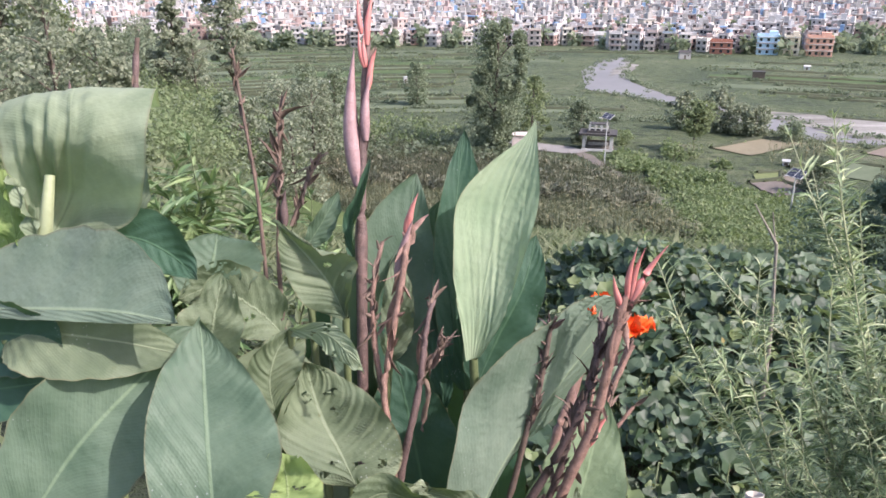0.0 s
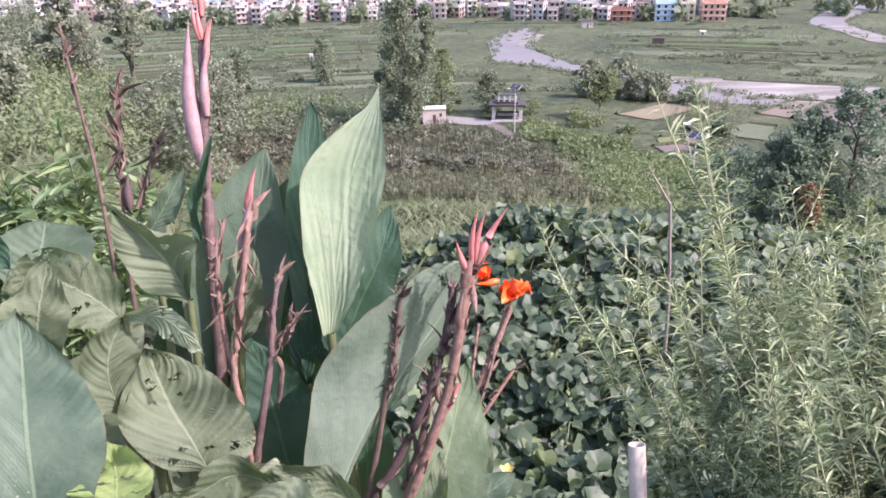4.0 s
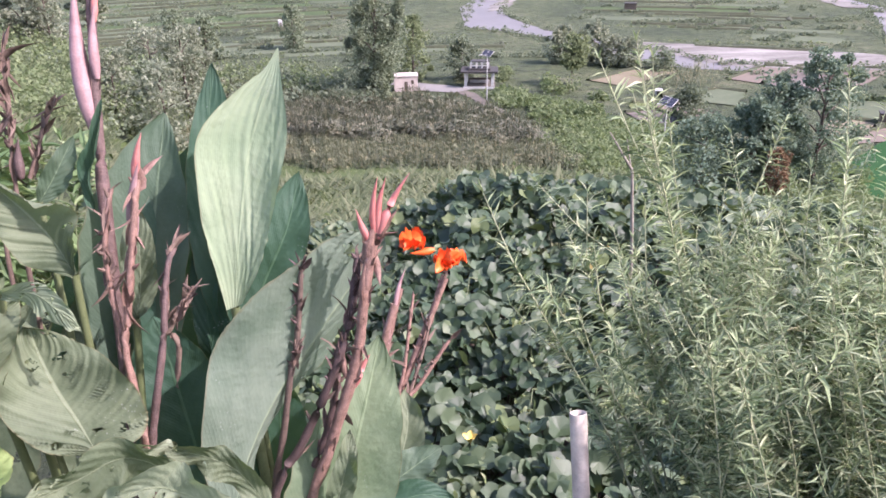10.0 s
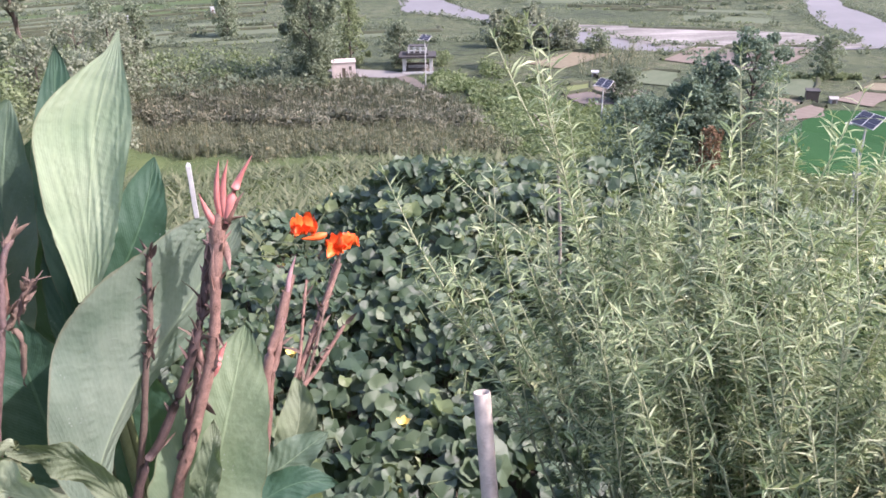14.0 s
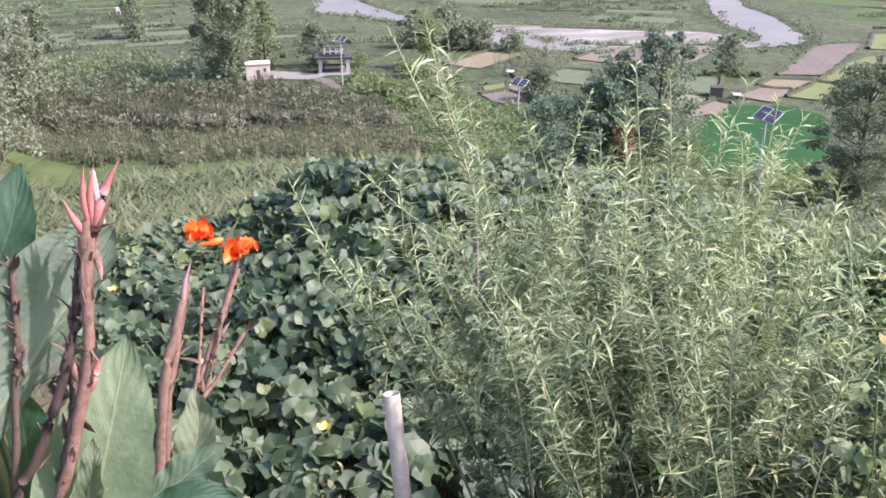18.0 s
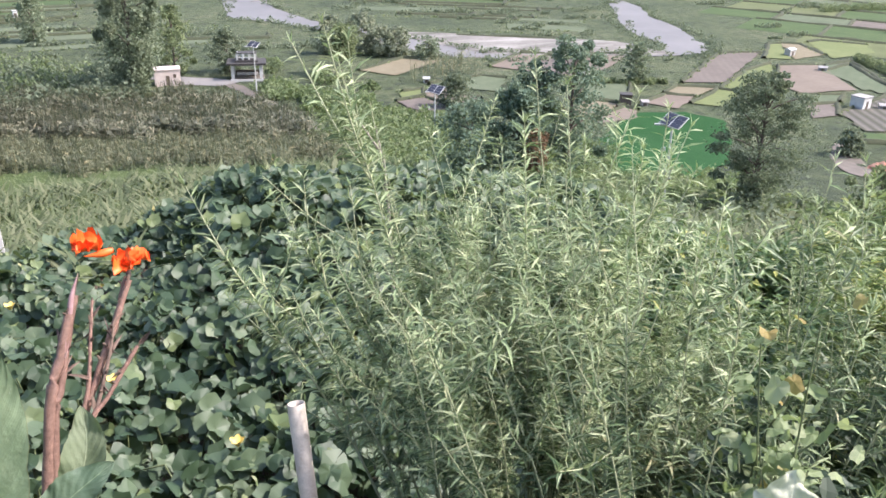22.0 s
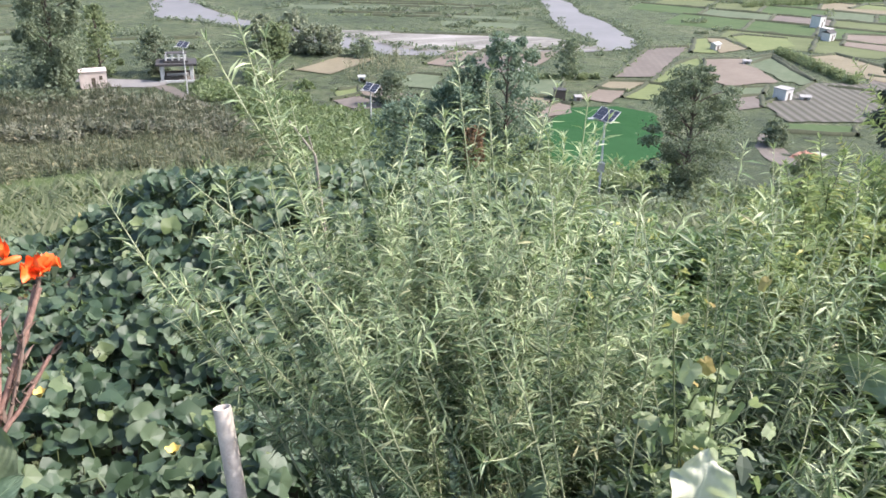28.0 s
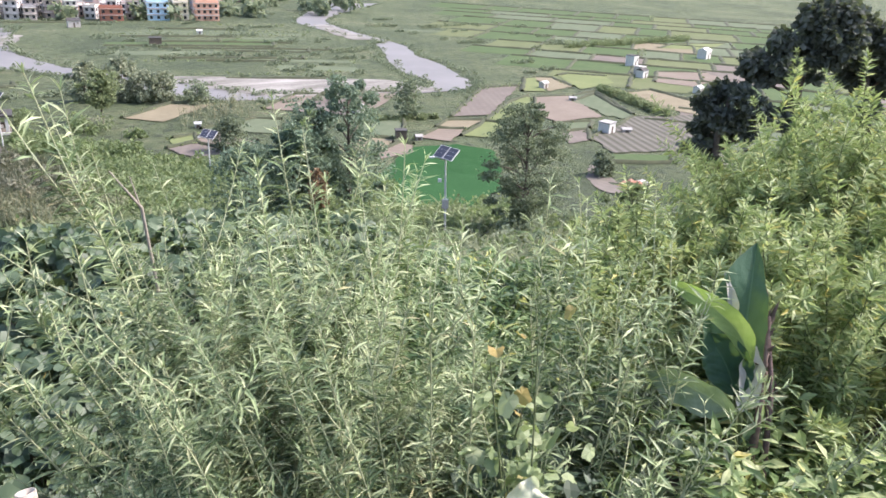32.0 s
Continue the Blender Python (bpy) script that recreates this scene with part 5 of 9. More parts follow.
def solar_lamp(at, h, turn, label, lean=0.0, box_on=True, panel=1.25):
    x, y = at
    z = float(ground_z(x, y))
    top = thing("solar_street_lamp", (x, y, z), turn, label, "street lamp", "solar street lamps")
    top.matrix_basis = pose(x, y, z, 0, lean, turn)
    q = Heap()
    q.add(*tube_arrays([(0, 0, -0.3), (0, 0, h * 0.5), (0, 0, h)], [0.085, 0.075, 0.06], 10))
    put("pole", q.mesh("pole", M["white"], True), top)
    pw, pd = panel, panel * 0.75
    til = Matrix.Translation((0.05, 0, h + 0.14)) @ pose(0, 0, 0, 0, 0, -35) @ pose(0, 0, 0, 30, 5, 0)
    fr = part("panel_frame", box(bmesh.new(), -pw / 2, -pd / 2, -0.03, pw / 2, pd / 2, 0.02, 0.008), M["white"], top, "white aluminium panel frame")
    fr.matrix_basis = til
    for sx in (-1, 1):
        for sy in (-1, 0, 1):
            cx, cy = sx * pw * 0.245, sy * pd * 0.318
            cell = part("solar_cell", box(bmesh.new(), cx - pw * .225, cy - pd * .15, 0.022, cx + pw * .225, cy + pd * .15, 0.032), M["solar"], fr)
    q = Heap()
    q.add(*tube_arrays([(0, 0, h - 0.35), (-0.35, -0.05, h - 0.25), (-0.85, -0.1, h - 0.14)], [0.03, 0.03, 0.025], 8))
    arm = put("lamp_arm", q.mesh("lamp_arm", M["steel"], True), top)
    part("lamp_head", box(bmesh.new(), -1.1, -0.2, h - 0.17, -0.72, 0.0, h - 0.08, 0.02), M["white"], arm, "flat white lamp head")
    if box_on:
        part("battery_box", box(bmesh.new(), -0.22, -0.18, h * 0.36, 0.22, 0.18, h * 0.47, 0.02), M["concrete"], top, "grey battery box strapped to the pole")
        part("camera_housing", box(bmesh.new(), -0.5, -0.12, h * 0.68, -0.25, 0.06, h * 0.72, 0.02), M["white"], top, "small white fitting")
    return top


solar_lamp((34.3, 36.4), 5.8, -40, "steel solar street lamp with a two-part panel", lean=-2.0, panel=1.5)
solar_lamp((36.2, 76.5), 4.6, -20, "solar street lamp among bushes with a dark panel", panel=1.7, box_on=False)
solar_lamp((22.6, 104.8), 6.4, -10, "solar street lamp in front of the shelter", panel=1.5, box_on=False)


def shelter():
    x, y = 23.5, 114.5
    top = thing("roadside_shelter", (x, y, float(ground_z(x, y)) + 0.1), -14, "open concrete shelter with a flat dark roof and small upper lantern", "shelter")
    part("plinth", box(bmesh.new(), -2.5, -1.8, -0.6, 2.5, 1.8, 0.18, 0.03), M["path"], top, "brown earthen plinth")
    part("kerb", box(bmesh.new(), -2.5, -2.0, -0.6, 2.5, -1.8, 0.30, 0.02), M["white"], top, "pale concrete kerb")
    for sx in (-2.1, 2.1):
        for sy in (-1.4, 1.4):
            part("pillar", box(bmesh.new(), sx - .22, sy - .22, 0.35, sx + .22, sy + .22, 2.45, 0.02), M["white"], top)
    part("back_wall", box(bmesh.new(), -1.85, 1.3, 0.35, 1.85, 1.5, 1.1), M["bark"], top, "low dark back wall")
    part("bench", box(bmesh.new(), -1.6, 0.7, 0.35, 1.6, 1.1, 0.8, 0.02), M["concrete"], top)
    part("beam", box(bmesh.new(), -2.3, -1.6, 2.45, 2.3, 1.6, 2.65), M["concrete"], top)
    part("roof", box(bmesh.new(), -2.9, -2.1, 2.65, 2.9, 2.1, 2.95, 0.04), M["slate"], top, "flat dark roof slab")
    part("upper_roof", box(bmesh.new(), -1.75, -1.3, 2.95, 1.75, 1.3, 3.3, 0.05), M["slate"], top)
    for sx in (-1.35, -0.45, 0.45, 1.35):
        for sy in (-.9, .9):
            part("post", box(bmesh.new(), sx - .12, sy - .12, 3.3, sx + .12, sy + .12, 4.3), M["white"], top)
    part("lantern_rail", box(bmesh.new(), -1.5, -1.0, 3.62, 1.5, -0.85, 3.8), M["white"], top)
    part("lantern_rail", box(bmesh.new(), -1.5, 0.85, 3.62, 1.5, 1.0, 3.8), M["white"], top)
    part("lantern_roof", box(bmesh.new(), -1.2, -.9, 4.3, 1.6, 0.9, 4.42, 0.02), M["slate"], top)


shelter()
bpy.data.objects["roadside_shelter"].scale = (0.95, 0.95, 0.86)


# ---------- the town across the valley ----------
def town_house(wd, dp, storeys, style, wall="wall", roof="roof"):
    """Flat-roofed concrete house: walls, floor bands, roof with parapet, stair tower, windows."""
    fl = 2.05
    h = storeys * fl
    top = thing("town_house", (0, 0, 0), 0, "flat-roofed concrete town house of several storeys", "house", "town houses across the river")
    part("wall", box(bmesh.new(), -wd / 2, -dp / 2, -1.5, wd / 2, dp / 2, h), M[wall], top)
    bm = bmesh.new()
    for k in range(1, storeys + 1):
        box(bm, -wd / 2 - .35, -dp / 2 - .55, k * fl - .16, wd / 2 + .12, dp / 2 + .12, k * fl + .02)
    part("floor_band", bm, M["roof"], top)
    bm = bmesh.new()
    for x0, y0, x1, y1 in ((-wd / 2, -dp / 2, wd / 2, -dp / 2 + .2), (-wd / 2, dp / 2 - .2, wd / 2, dp / 2), (-wd / 2, -dp / 2 + .2, -wd / 2 + .2, dp / 2 - .2), (wd / 2 - .2, -dp / 2 + .2, wd / 2, dp / 2 - .2)):
        box(bm, x0, y0, h + .02, x1, y1, h + .7)
    part("parapet", bm, M[wall], top)
    if style != 1:
        part("stair_tower", box(bmesh.new(), wd * .05, -dp * .1, h + .02, wd * .42, dp * .4, h + 1.7), M[roof], top)
    if style == 2:
        bm = bmesh.new()
        bmesh.ops.create_cone(bm, cap_ends=True, segments=12, radius1=0.7, radius2=0.6, depth=1.5, matrix=Matrix.Translation((-wd * .25, 0, h + .8)))
        part("water_tank", bm, M["slate"], top)
    n = max(2, int(wd / 1.9))
    for k in range(storeys):
        for j in range(n):
            cx = -wd / 2 + wd * (j + .5) / n
            z = k * fl + .75
            part("window", box(bmesh.new(), cx - .45, -dp / 2 - .06, z - .15, cx + .45, -dp / 2 + .02, z + 0.85), M["glass"], top)
        for j in range(2):
            cy = -dp / 2 + dp * (j + .5) / 2
            part("window", box(bmesh.new(), wd / 2 - .02, cy - .4, k * fl + .6, wd / 2 + .06, cy + .4, k * fl + 1.6), M["glass"], top)
    return top


def town():
    rg = random.Random(5)
    protos = [town_house(3.8, 4, 3, 0), town_house(4.6, 4, 3, 2), town_house(3.8, 5, 2, 1), town_house(5.0, 4.5, 2, 0), town_house(4, 4, 3, 2), town_house(3.8, 5, 2, 1)]
    own = [
        (town_house(7.4, 6, 2, 1, "brickred", "brickred"), (99, 281), "brick-red house under construction by the river"),
        (town_house(7.2, 6, 3, 0, "blue", "blue"), (114.5, 279), "light blue three-storey house near the river"),
        (town_house(5, 6, 3, 2, "cream", "cream"), (122, 277), "cream three-storey house beside the blue one"),
        (town_house(8, 6, 3, 0, "orange", "orange"), (130, 273), "salmon-coloured house near the river"),
        (town_house(9, 7, 2, 1, "white", "white"), (64, 318), "plain white house at the edge of the town"),
    ]
    used = []
    for ob, (x, y), lab in own:
        ob["label"] = lab
        ob.matrix_basis = pose(x, y, float(ground_z(x, y)), 0, 0, -math.degrees(math.atan2(x, y)) + rg.uniform(-8, 8))
        used.append((x, y))
    count = 0
    far = []
    cells = []
    rr = 290.0
    while rr < 880:
        step = 6.4 + (rr - 290) * 0.009
        az = -34.0
        while az < 33:
            az += math.degrees(step / rr) * rg.uniform(0.9, 1.2)
            cells.append((rr + rg.uniform(-6, 6), az))
        rr += step
    for rr, az in cells:
        x, y = rr * math.sin(math.radians(az)), rr * math.cos(math.radians(az))
        edge = 300 if az > -6 else 300 + (-6 - az) * 5.5
        if az > 24:
            edge += (az - 24) * 22
        if az < 12:
            edge += 12
        if rr < edge or min(math.dist((x, y), u) for u in used) < 7.5 or near_river(x, y) < 24 or rg.random() < 0.12:
            continue
        turn = -az + rg.choice((0, 0, 14, -20, 35)) + rg.uniform(-5, 5)
        if count < 180 and rr < edge + 45:
            p = protos[count % 6]
            m = pose(x, y, float(ground_z(x, y)), 0, 0, turn)
            if count < 6:
                p.matrix_basis = m
            else:
                copy_thing(p, m)
            count += 1
        else:
            far.append((x, y, turn, rg.uniform(3.4, 6.0), rg.uniform(3.4, 5.2), rg.choice((2, 2, 3, 3, 3, 4))))
    top = thing("distant_town", (0, 0, 0), 0, "dense town of pale flat-roofed houses filling the far valley", "town", kind="stuff")
    W, R, G = Heap(), Heap(), Heap()
    cube = np.array([(-.5, -.5, 0), (.5, -.5, 0), (.5, .5, 0), (-.5, .5, 0), (-.5, -.5, 1), (.5, -.5, 1), (.5, .5, 1), (-.5, .5, 1)], float)
    cf = np.array([(0, 1, 5, 4), (1, 2, 6, 5), (2, 3, 7, 6), (3, 0, 4, 7), (4, 5, 6, 7)])
    for x, y, turn, wd, dp, st in far:
        c, s = math.cos(radians(turn)), math.sin(radians(turn))
        z = float(ground_z(x, y))
        rot = np.array([(c, -s, 0), (s, c, 0), (0, 0, 1)])

        def at(v):
            return v @ rot.T + (x, y, z)
        h = st * 2.0
        W.add(at(cube * (wd, dp, h + 1) - (0, 0, 1)), cf)
        R.add(at(cube * (wd + .5, dp + .5, .5) + (0, 0, h)), cf)
        R.add(at(cube * (wd * .4, dp * .4, 2.4) + (wd * .2, dp * .1, h + .5)), cf)
        for k in range(st):
            n = max(1, int(wd / 2.0))
            for j in range(n):
                G.add(at(cube * (0.9, .12, 0.95) + (-wd / 2 + wd * (j + .5) / n, -dp / 2, k * 2.0 + .6)), cf[:1])
            for j in range(2):
                v = cube * (.12, .8, .95) + (wd / 2, -dp / 2 + dp * (j + .5) / 2, k * 2.0 + .6)
                G.add(at(v), cf[1:2])
    put("wall", W.mesh("wall", M["wall"]), top)
    put("roof", R.mesh("roof", M["roof"]), top)
    put("window", G.mesh("window", M["glass"]), top)
    hp = Heap()
    rn = np.random.default_rng(81)
    n = 520
    az, rad = np.radians(rn.uniform(-34, 36, n)), rn.uniform(296, 900, n)
    c = np.column_stack([rad * np.sin(az), rad * np.cos(az), ground_z(rad, 0) + rn.uniform(1.5, 5, n)])
    cloud(hp, c, np.full((n, 3), 3.2), n * 60, 1.6, rng=rn)
    tagged(put("town_trees", hp.mesh("town_trees", M["tree_a"])), "dark trees between the houses of the town", "trees", kind="stuff")


town()

# places in the garden
PIPE_TOP, PIPE_AIM = (1.019, 2.015, -0.114), (1.019, 1.715, -1.114)
YELLOW_FLOWERS = [(-0.6, 7.0), (8.6, 5.6), (-6.5, 9.6)]
BUSH_TIPS = [(1.40, 2.61, 0.88), (1.86, 2.05, 0.76), (2.20, 2.16, 0.62), (2.48, 2.16, 0.56), (2.66, 2.20, 0.50), (0.90, 2.60, 0.24), (1.26, 3.05, 0.17), (1.66, 3.40, -0.09), (2.14, 3.23, -0.03), (1.40, 1.70, 0.08), (1.48, 2.70, 0.56), (2.92, 2.49, 0.34)]
BUSH_TIPS += [(1.72, 3.00, 0.36), (3.20, 2.40, -0.10), (2.15, 2.14, 0.26), (1.05, 2.60, 0.10), (1.30, 2.45, 0.25), (1.95, 2.75, 0.30), (2.35, 2.60, 0.28), (1.60, 2.30, 0.42), (2.55, 1.74, 0.27), (2.30, 1.95, 0.42)]
BUSH_BASE = (1.95, 1.80, -0.9)
BUSH_TWO_TIPS = [(2.901, 1.465, 0.514), (3.128, 1.239, 0.480), (2.805, 1.230, 0.459), (2.874, 0.962, 0.350), (2.639, 1.368, 0.431), (2.636, 1.016, 0.318), (2.774, 1.577, 0.507), (3.025, 1.129, 0.374), (2.618, 1.188, 0.335)]
BUSH_TWO_BASE = (2.483, 1.226, -0.224)
GOLD_BASE = (5.575, 1.442, -0.664)
SHRUB_BASE = (-1.469, 4.174, -0.142)
VINE_BASE = (1.900, 0.930, 0.022)


# ---------- garden plants ----------
def perp(v, ref):
    v, ref = np.asarray(v, float), np.asarray(ref, float)
    w = ref - v * (ref @ v) / (v @ v)
    return w / np.linalg.norm(w)


def canna_leaf(plant, pts, wl, wr, side, material, fold=12.0, curl=0.0, wave=0.006, holes=0, seed=0, name="leaf", label="", roll=0.0, blunt=0.8, rows=90, cols=26, waves=5.0, base=0.55, pleat=0.0011):
    """A broad blade along the curve pts, base to tip. wl, wr: half widths; side: towards its right edge;
    fold: how far the halves rise, curl: how far they bend round, roll: turn of the tip about the midrib."""
    rg = np.random.default_rng(seed)
    mid = spline(pts, rows + 1)
    tan = np.gradient(mid, axis=0)
    tan /= np.linalg.norm(tan, axis=1, keepdims=True)
    s = np.linspace(0, 1, rows + 1)
    prof = (s + 0.004) ** base * (1.0 - s ** (1.3 / blunt) + 0.0005) ** 0.92
    prof /= prof.max()
    u = np.linspace(-1, 1, cols + 1)
    ph = rg.uniform(0, 6.28, 3)
    V = np.zeros((rows + 1, cols + 1, 3))
    jag = 1 + 0.02 * np.sin(s * 31 + ph[0]) + 0.015 * np.sin(s * 57 + ph[1])
    for i in range(rows + 1):
        sd = perp(tan[i], side)
        nm = np.cross(sd, tan[i])
        a = radians(roll) * s[i]
        sd, nm = sd * math.cos(a) + nm * math.sin(a), nm * math.cos(a) - sd * math.sin(a)
        w = np.where(u < 0, wl, wr) * prof[i] * jag[i]
        th = radians(curl) * np.abs(u) + 1e-4
        x = np.sign(u) * w * np.sin(th) / th * np.abs(u)
        z = w * (1 - np.cos(th)) / th * np.abs(u)
        f = radians(fold)
        xx, zz = x * math.cos(f) - np.sign(u) * z * math.sin(f), z * math.cos(f) + np.abs(x) * math.sin(f)
        zz = zz + wave * np.sin(s[i] * waves * 3 + ph[2] + np.sign(u) * 1.3) * u * u + 0.35 * wave * np.sin(s[i] * 29 + ph[0] + u * 2) * np.abs(u)
        zz = zz + pleat * np.sin(6.283 * (22 * s[i] - 6 * np.abs(u)) + 1.2 * np.sin(s[i] * 8 + u * 3 + ph[1])) * np.clip(np.abs(u) * 4, 0, 1) * (0.4 + 0.6 * math.sin(s[i] * 6 + ph[2]) ** 2)
        V[i] = mid[i] + xx[:, None] * sd + zz[:, None] * nm
    if holes:
        a, b = rg.uniform(-.35, .35, (2, rows - 1, cols - 1, 1))
        V[1:-1, 1:-1] += (V[1:-1, 2:] - V[1:-1, 1:-1]) * a + (V[2:, 1:-1] - V[1:-1, 1:-1]) * b
    n = cols + 1
    i, j = np.meshgrid(np.arange(rows), np.arange(cols), indexing="ij")
    F = np.stack([i * n + j, i * n + j + 1, (i + 1) * n + j + 1, (i + 1) * n + j], 2).reshape(-1, 4)
    if holes:
        keep = np.ones((rows, cols), bool)
        for _ in range(holes):
            a, b = rg.integers(6, rows - 4), rg.integers(0, cols)
            for _ in range(rg.integers(4, 34)):
                if abs(b + 0.5 - cols / 2) > 1.5:
                    keep[a, b] = False
                a, b = int(np.clip(a + rg.integers(-1, 2), 2, rows - 2)), int(np.clip(b + rg.integers(-1, 2), 0, cols - 1))
        F = F[keep.ravel()]
    uv = np.stack(np.broadcast_arrays((u * 0.5 + 0.5)[None, :], s[:, None]), 2).reshape(-1, 2)
    return put(name, mesh_np(name, V.reshape(-1, 3), F, M[material], uv, True), plant, None, label)


def loft_leaf(plant, left, mid, right, material, label="", pleat=0.0015, count=26, slant=7.0, long=0.0, wave=0.004, crease=0.0, holes=0, seed=0, rows=120, cols=44):
    """A blade spanned between its left edge, midrib and right edge, base to tip, with pleats along its veins.
    long: veins run lengthwise and sweep in from one edge at the base; crease: crumpled folds fanning out of the base."""
    rg = np.random.default_rng(seed)
    s, u = np.linspace(0, 1, rows + 1)[:, None], np.linspace(0, 1, cols + 1)[None, :]
    A, B, C = (spline(p, rows + 1)[:, None, :] for p in (left, mid, right))
    U = u[..., None]
    if long or crease:
        V = A * (2 * (U - .5) * (U - 1)) + B * (4 * U * (1 - U)) + C * (2 * U * (U - .5))
    else:
        V = np.where(U < .5, A + (B - A) * U * 2, B + (C - B) * (U * 2 - 1))
    N = np.cross(np.gradient(V, axis=1), np.gradient(V, axis=0))
    N /= np.maximum(np.linalg.norm(N, axis=2, keepdims=True), 1e-9)
    h = np.abs(2 * u - 1)
    ph = rg.uniform(0, 6.28, 4)
    drift = 0.5 * np.sin(s * 9 + ph[0]) + 0.4 * np.sin(u * 7 + s * 4 + ph[1])
    if long:
        w = u - long * (1 - s) ** 2
        p = 6.283 * count * (w + 0.035 * np.sin(w * 11 + 1) + 0.02 * np.sin(w * 29)) + drift * 1.0
        d = pleat * (np.sin(p) + 0.35 * np.sin(2.7 * p + 1)) * np.clip((0.85 - s) * 1.8, 0.06, 1) * (0.55 + 0.45 * np.sin(w * 17 + 2)) * np.clip(s * 6, 0, 1)
    else:
        w = s - slant / count * h
        p = 6.283 * count * (w + 0.03 * np.sin(w * 13 + ph[0]) + 0.018 * np.sin(w * 37 + ph[1])) + drift * 1.2 + np.sign(u - .5) * ph[3]
        d = pleat * (np.sin(p) + 0.4 * np.sin(2.3 * p + ph[2])) * np.clip(h * 5, 0, 1) * np.clip(0.45 + 0.6 * np.sin(s * 7 + u * 6 + ph[3]) * (0.6 + 0.4 * np.sin(w * 23 + ph[1])), 0.22, 1)
        d = d + 1.1 * wave * h * (1 - np.exp(-h * 3))
    d = d + wave * np.sin(s * 13 + ph[2] + np.sign(u - .5) * 1.1) * h ** 3 + 0.4 * wave * np.sin(s * 31 + ph[0]) * h ** 4
    if crease:
        fan = np.exp(-((u - .34) / .22) ** 2) * np.clip(1.15 - s * 1.35, 0, 1) * np.clip(s * 8, 0, 1)
        d = d + crease * fan * (np.sin(u * 46 + s * 5) + .6 * np.sin(u * 83 - s * 9 + 1)) + crease * .8 * np.sin(s * 11 + u * 7 + ph[1]) * np.sin(u * 9 - s * 5) * np.clip(1.1 - s, 0, 1)
    V = V + d[..., None] * N
    n = cols + 1
    i, j = np.meshgrid(np.arange(rows), np.arange(cols), indexing="ij")
    F = np.stack([i * n + j, i * n + j + 1, (i + 1) * n + j + 1, (i + 1) * n + j], 2).reshape(-1, 4)
    if holes:
        keep = np.ones((rows, cols), bool)
        for _ in range(holes):
            a, b = rg.integers(rows // 6, rows - 6), rg.integers(1, cols - 1)
            for _ in range(rg.integers(6, 60)):
                if abs(b + 0.5 - cols / 2) > 2:
                    keep[a, b] = False
                a, b = int(np.clip(a + rg.integers(-1, 2), 2, rows - 2)), int(np.clip(b + rg.integers(-1, 2), 0, cols - 1))
        F = F[keep.ravel()]
    uv = np.stack(np.broadcast_arrays(u, s), 2).reshape(-1, 2)
    return put("leaf", mesh_np("leaf", V.reshape(-1, 3), F, M[material], uv, True), plant, None, label)


def stalk(plant, pts, r0, r1, material="stem", name="stalk", label="", n=14, knots=0.0, seed=0):
    rg = np.random.default_rng(seed)
    r = np.linspace(r0, r1, n) * (1 + knots * rg.uniform(-1, 1, n))
    q = Heap()
    q.add(*tube_arrays(spline(pts, n), r, 8))
    return put(name, q.mesh(name, M[material], True), plant, None, label)


def bud(plant, a, b, r, material="bud", name="bud", label=""):
    """A closed, pointed bud from a to b."""
    a, b = np.asarray(a, float), np.asarray(b, float)
    s = np.linspace(0, 1, 9)
    rad = r * np.array([0.5, 0.85, 1.0, 0.97, 0.85, 0.66, 0.45, 0.24, 0.03])
    bend = np.cross(b - a, (0.3, 0.8, 0.1)) * 0.06
    q = Heap()
    q.add(*tube_arrays(a + (b - a) * s[:, None] + bend * np.sin(s * np.pi)[:, None], rad, 8))
    return put(name, q.mesh(name, M[material], True), plant, None, label)


def husks(plant, pts, n, size, seed, material="husk", lo=0.25):
    """Withered bracts and seed stubs hanging round the upper part of a stalk."""
    rg = np.random.default_rng(seed)
    c = spline(pts, 40)
    k = rg.integers(int(40 * lo), 40, (n * 4 + 4) // 5)
    for i in k:
        d = (c[min(i + 1, 39)] - c[i - 1])[None]
        d = d / np.linalg.norm(d) * rg.choice((2.3, 2.0, 1.6, -1.8)) + rg.normal(0, 0.36, (1, 3))
        q = Heap()
        q.many(*lance(rg.uniform(0.05, 0.16), rg.uniform(0.5, 2.2), rg.uniform(-0.9, 0.9)), c[i:i + 1], axes(d, rg.normal(0, 1, (1, 3)), size * rg.uniform(0.4, 1.2, 1)))
        put("bract", q.mesh("bract", M[material], True), plant, None, "withered brown bract")
    for i in rg.integers(int(40 * lo), 40, n // 4):
        e = rg.normal(0, 1, 3)
        e[2] = abs(e[2]) * 0.6
        e /= np.linalg.norm(e)
        L = size * rg.uniform(0.2, 0.45)
        q = Heap()
        q.add(*tube_arrays([c[i], c[i] + e * L * .5, c[i] + e * L + (0, 0, L * .4)], [size * .06, size * .09, size * .03], 5))
        put("seed_stub", q.mesh("seed_stub", M[material], True), plant)


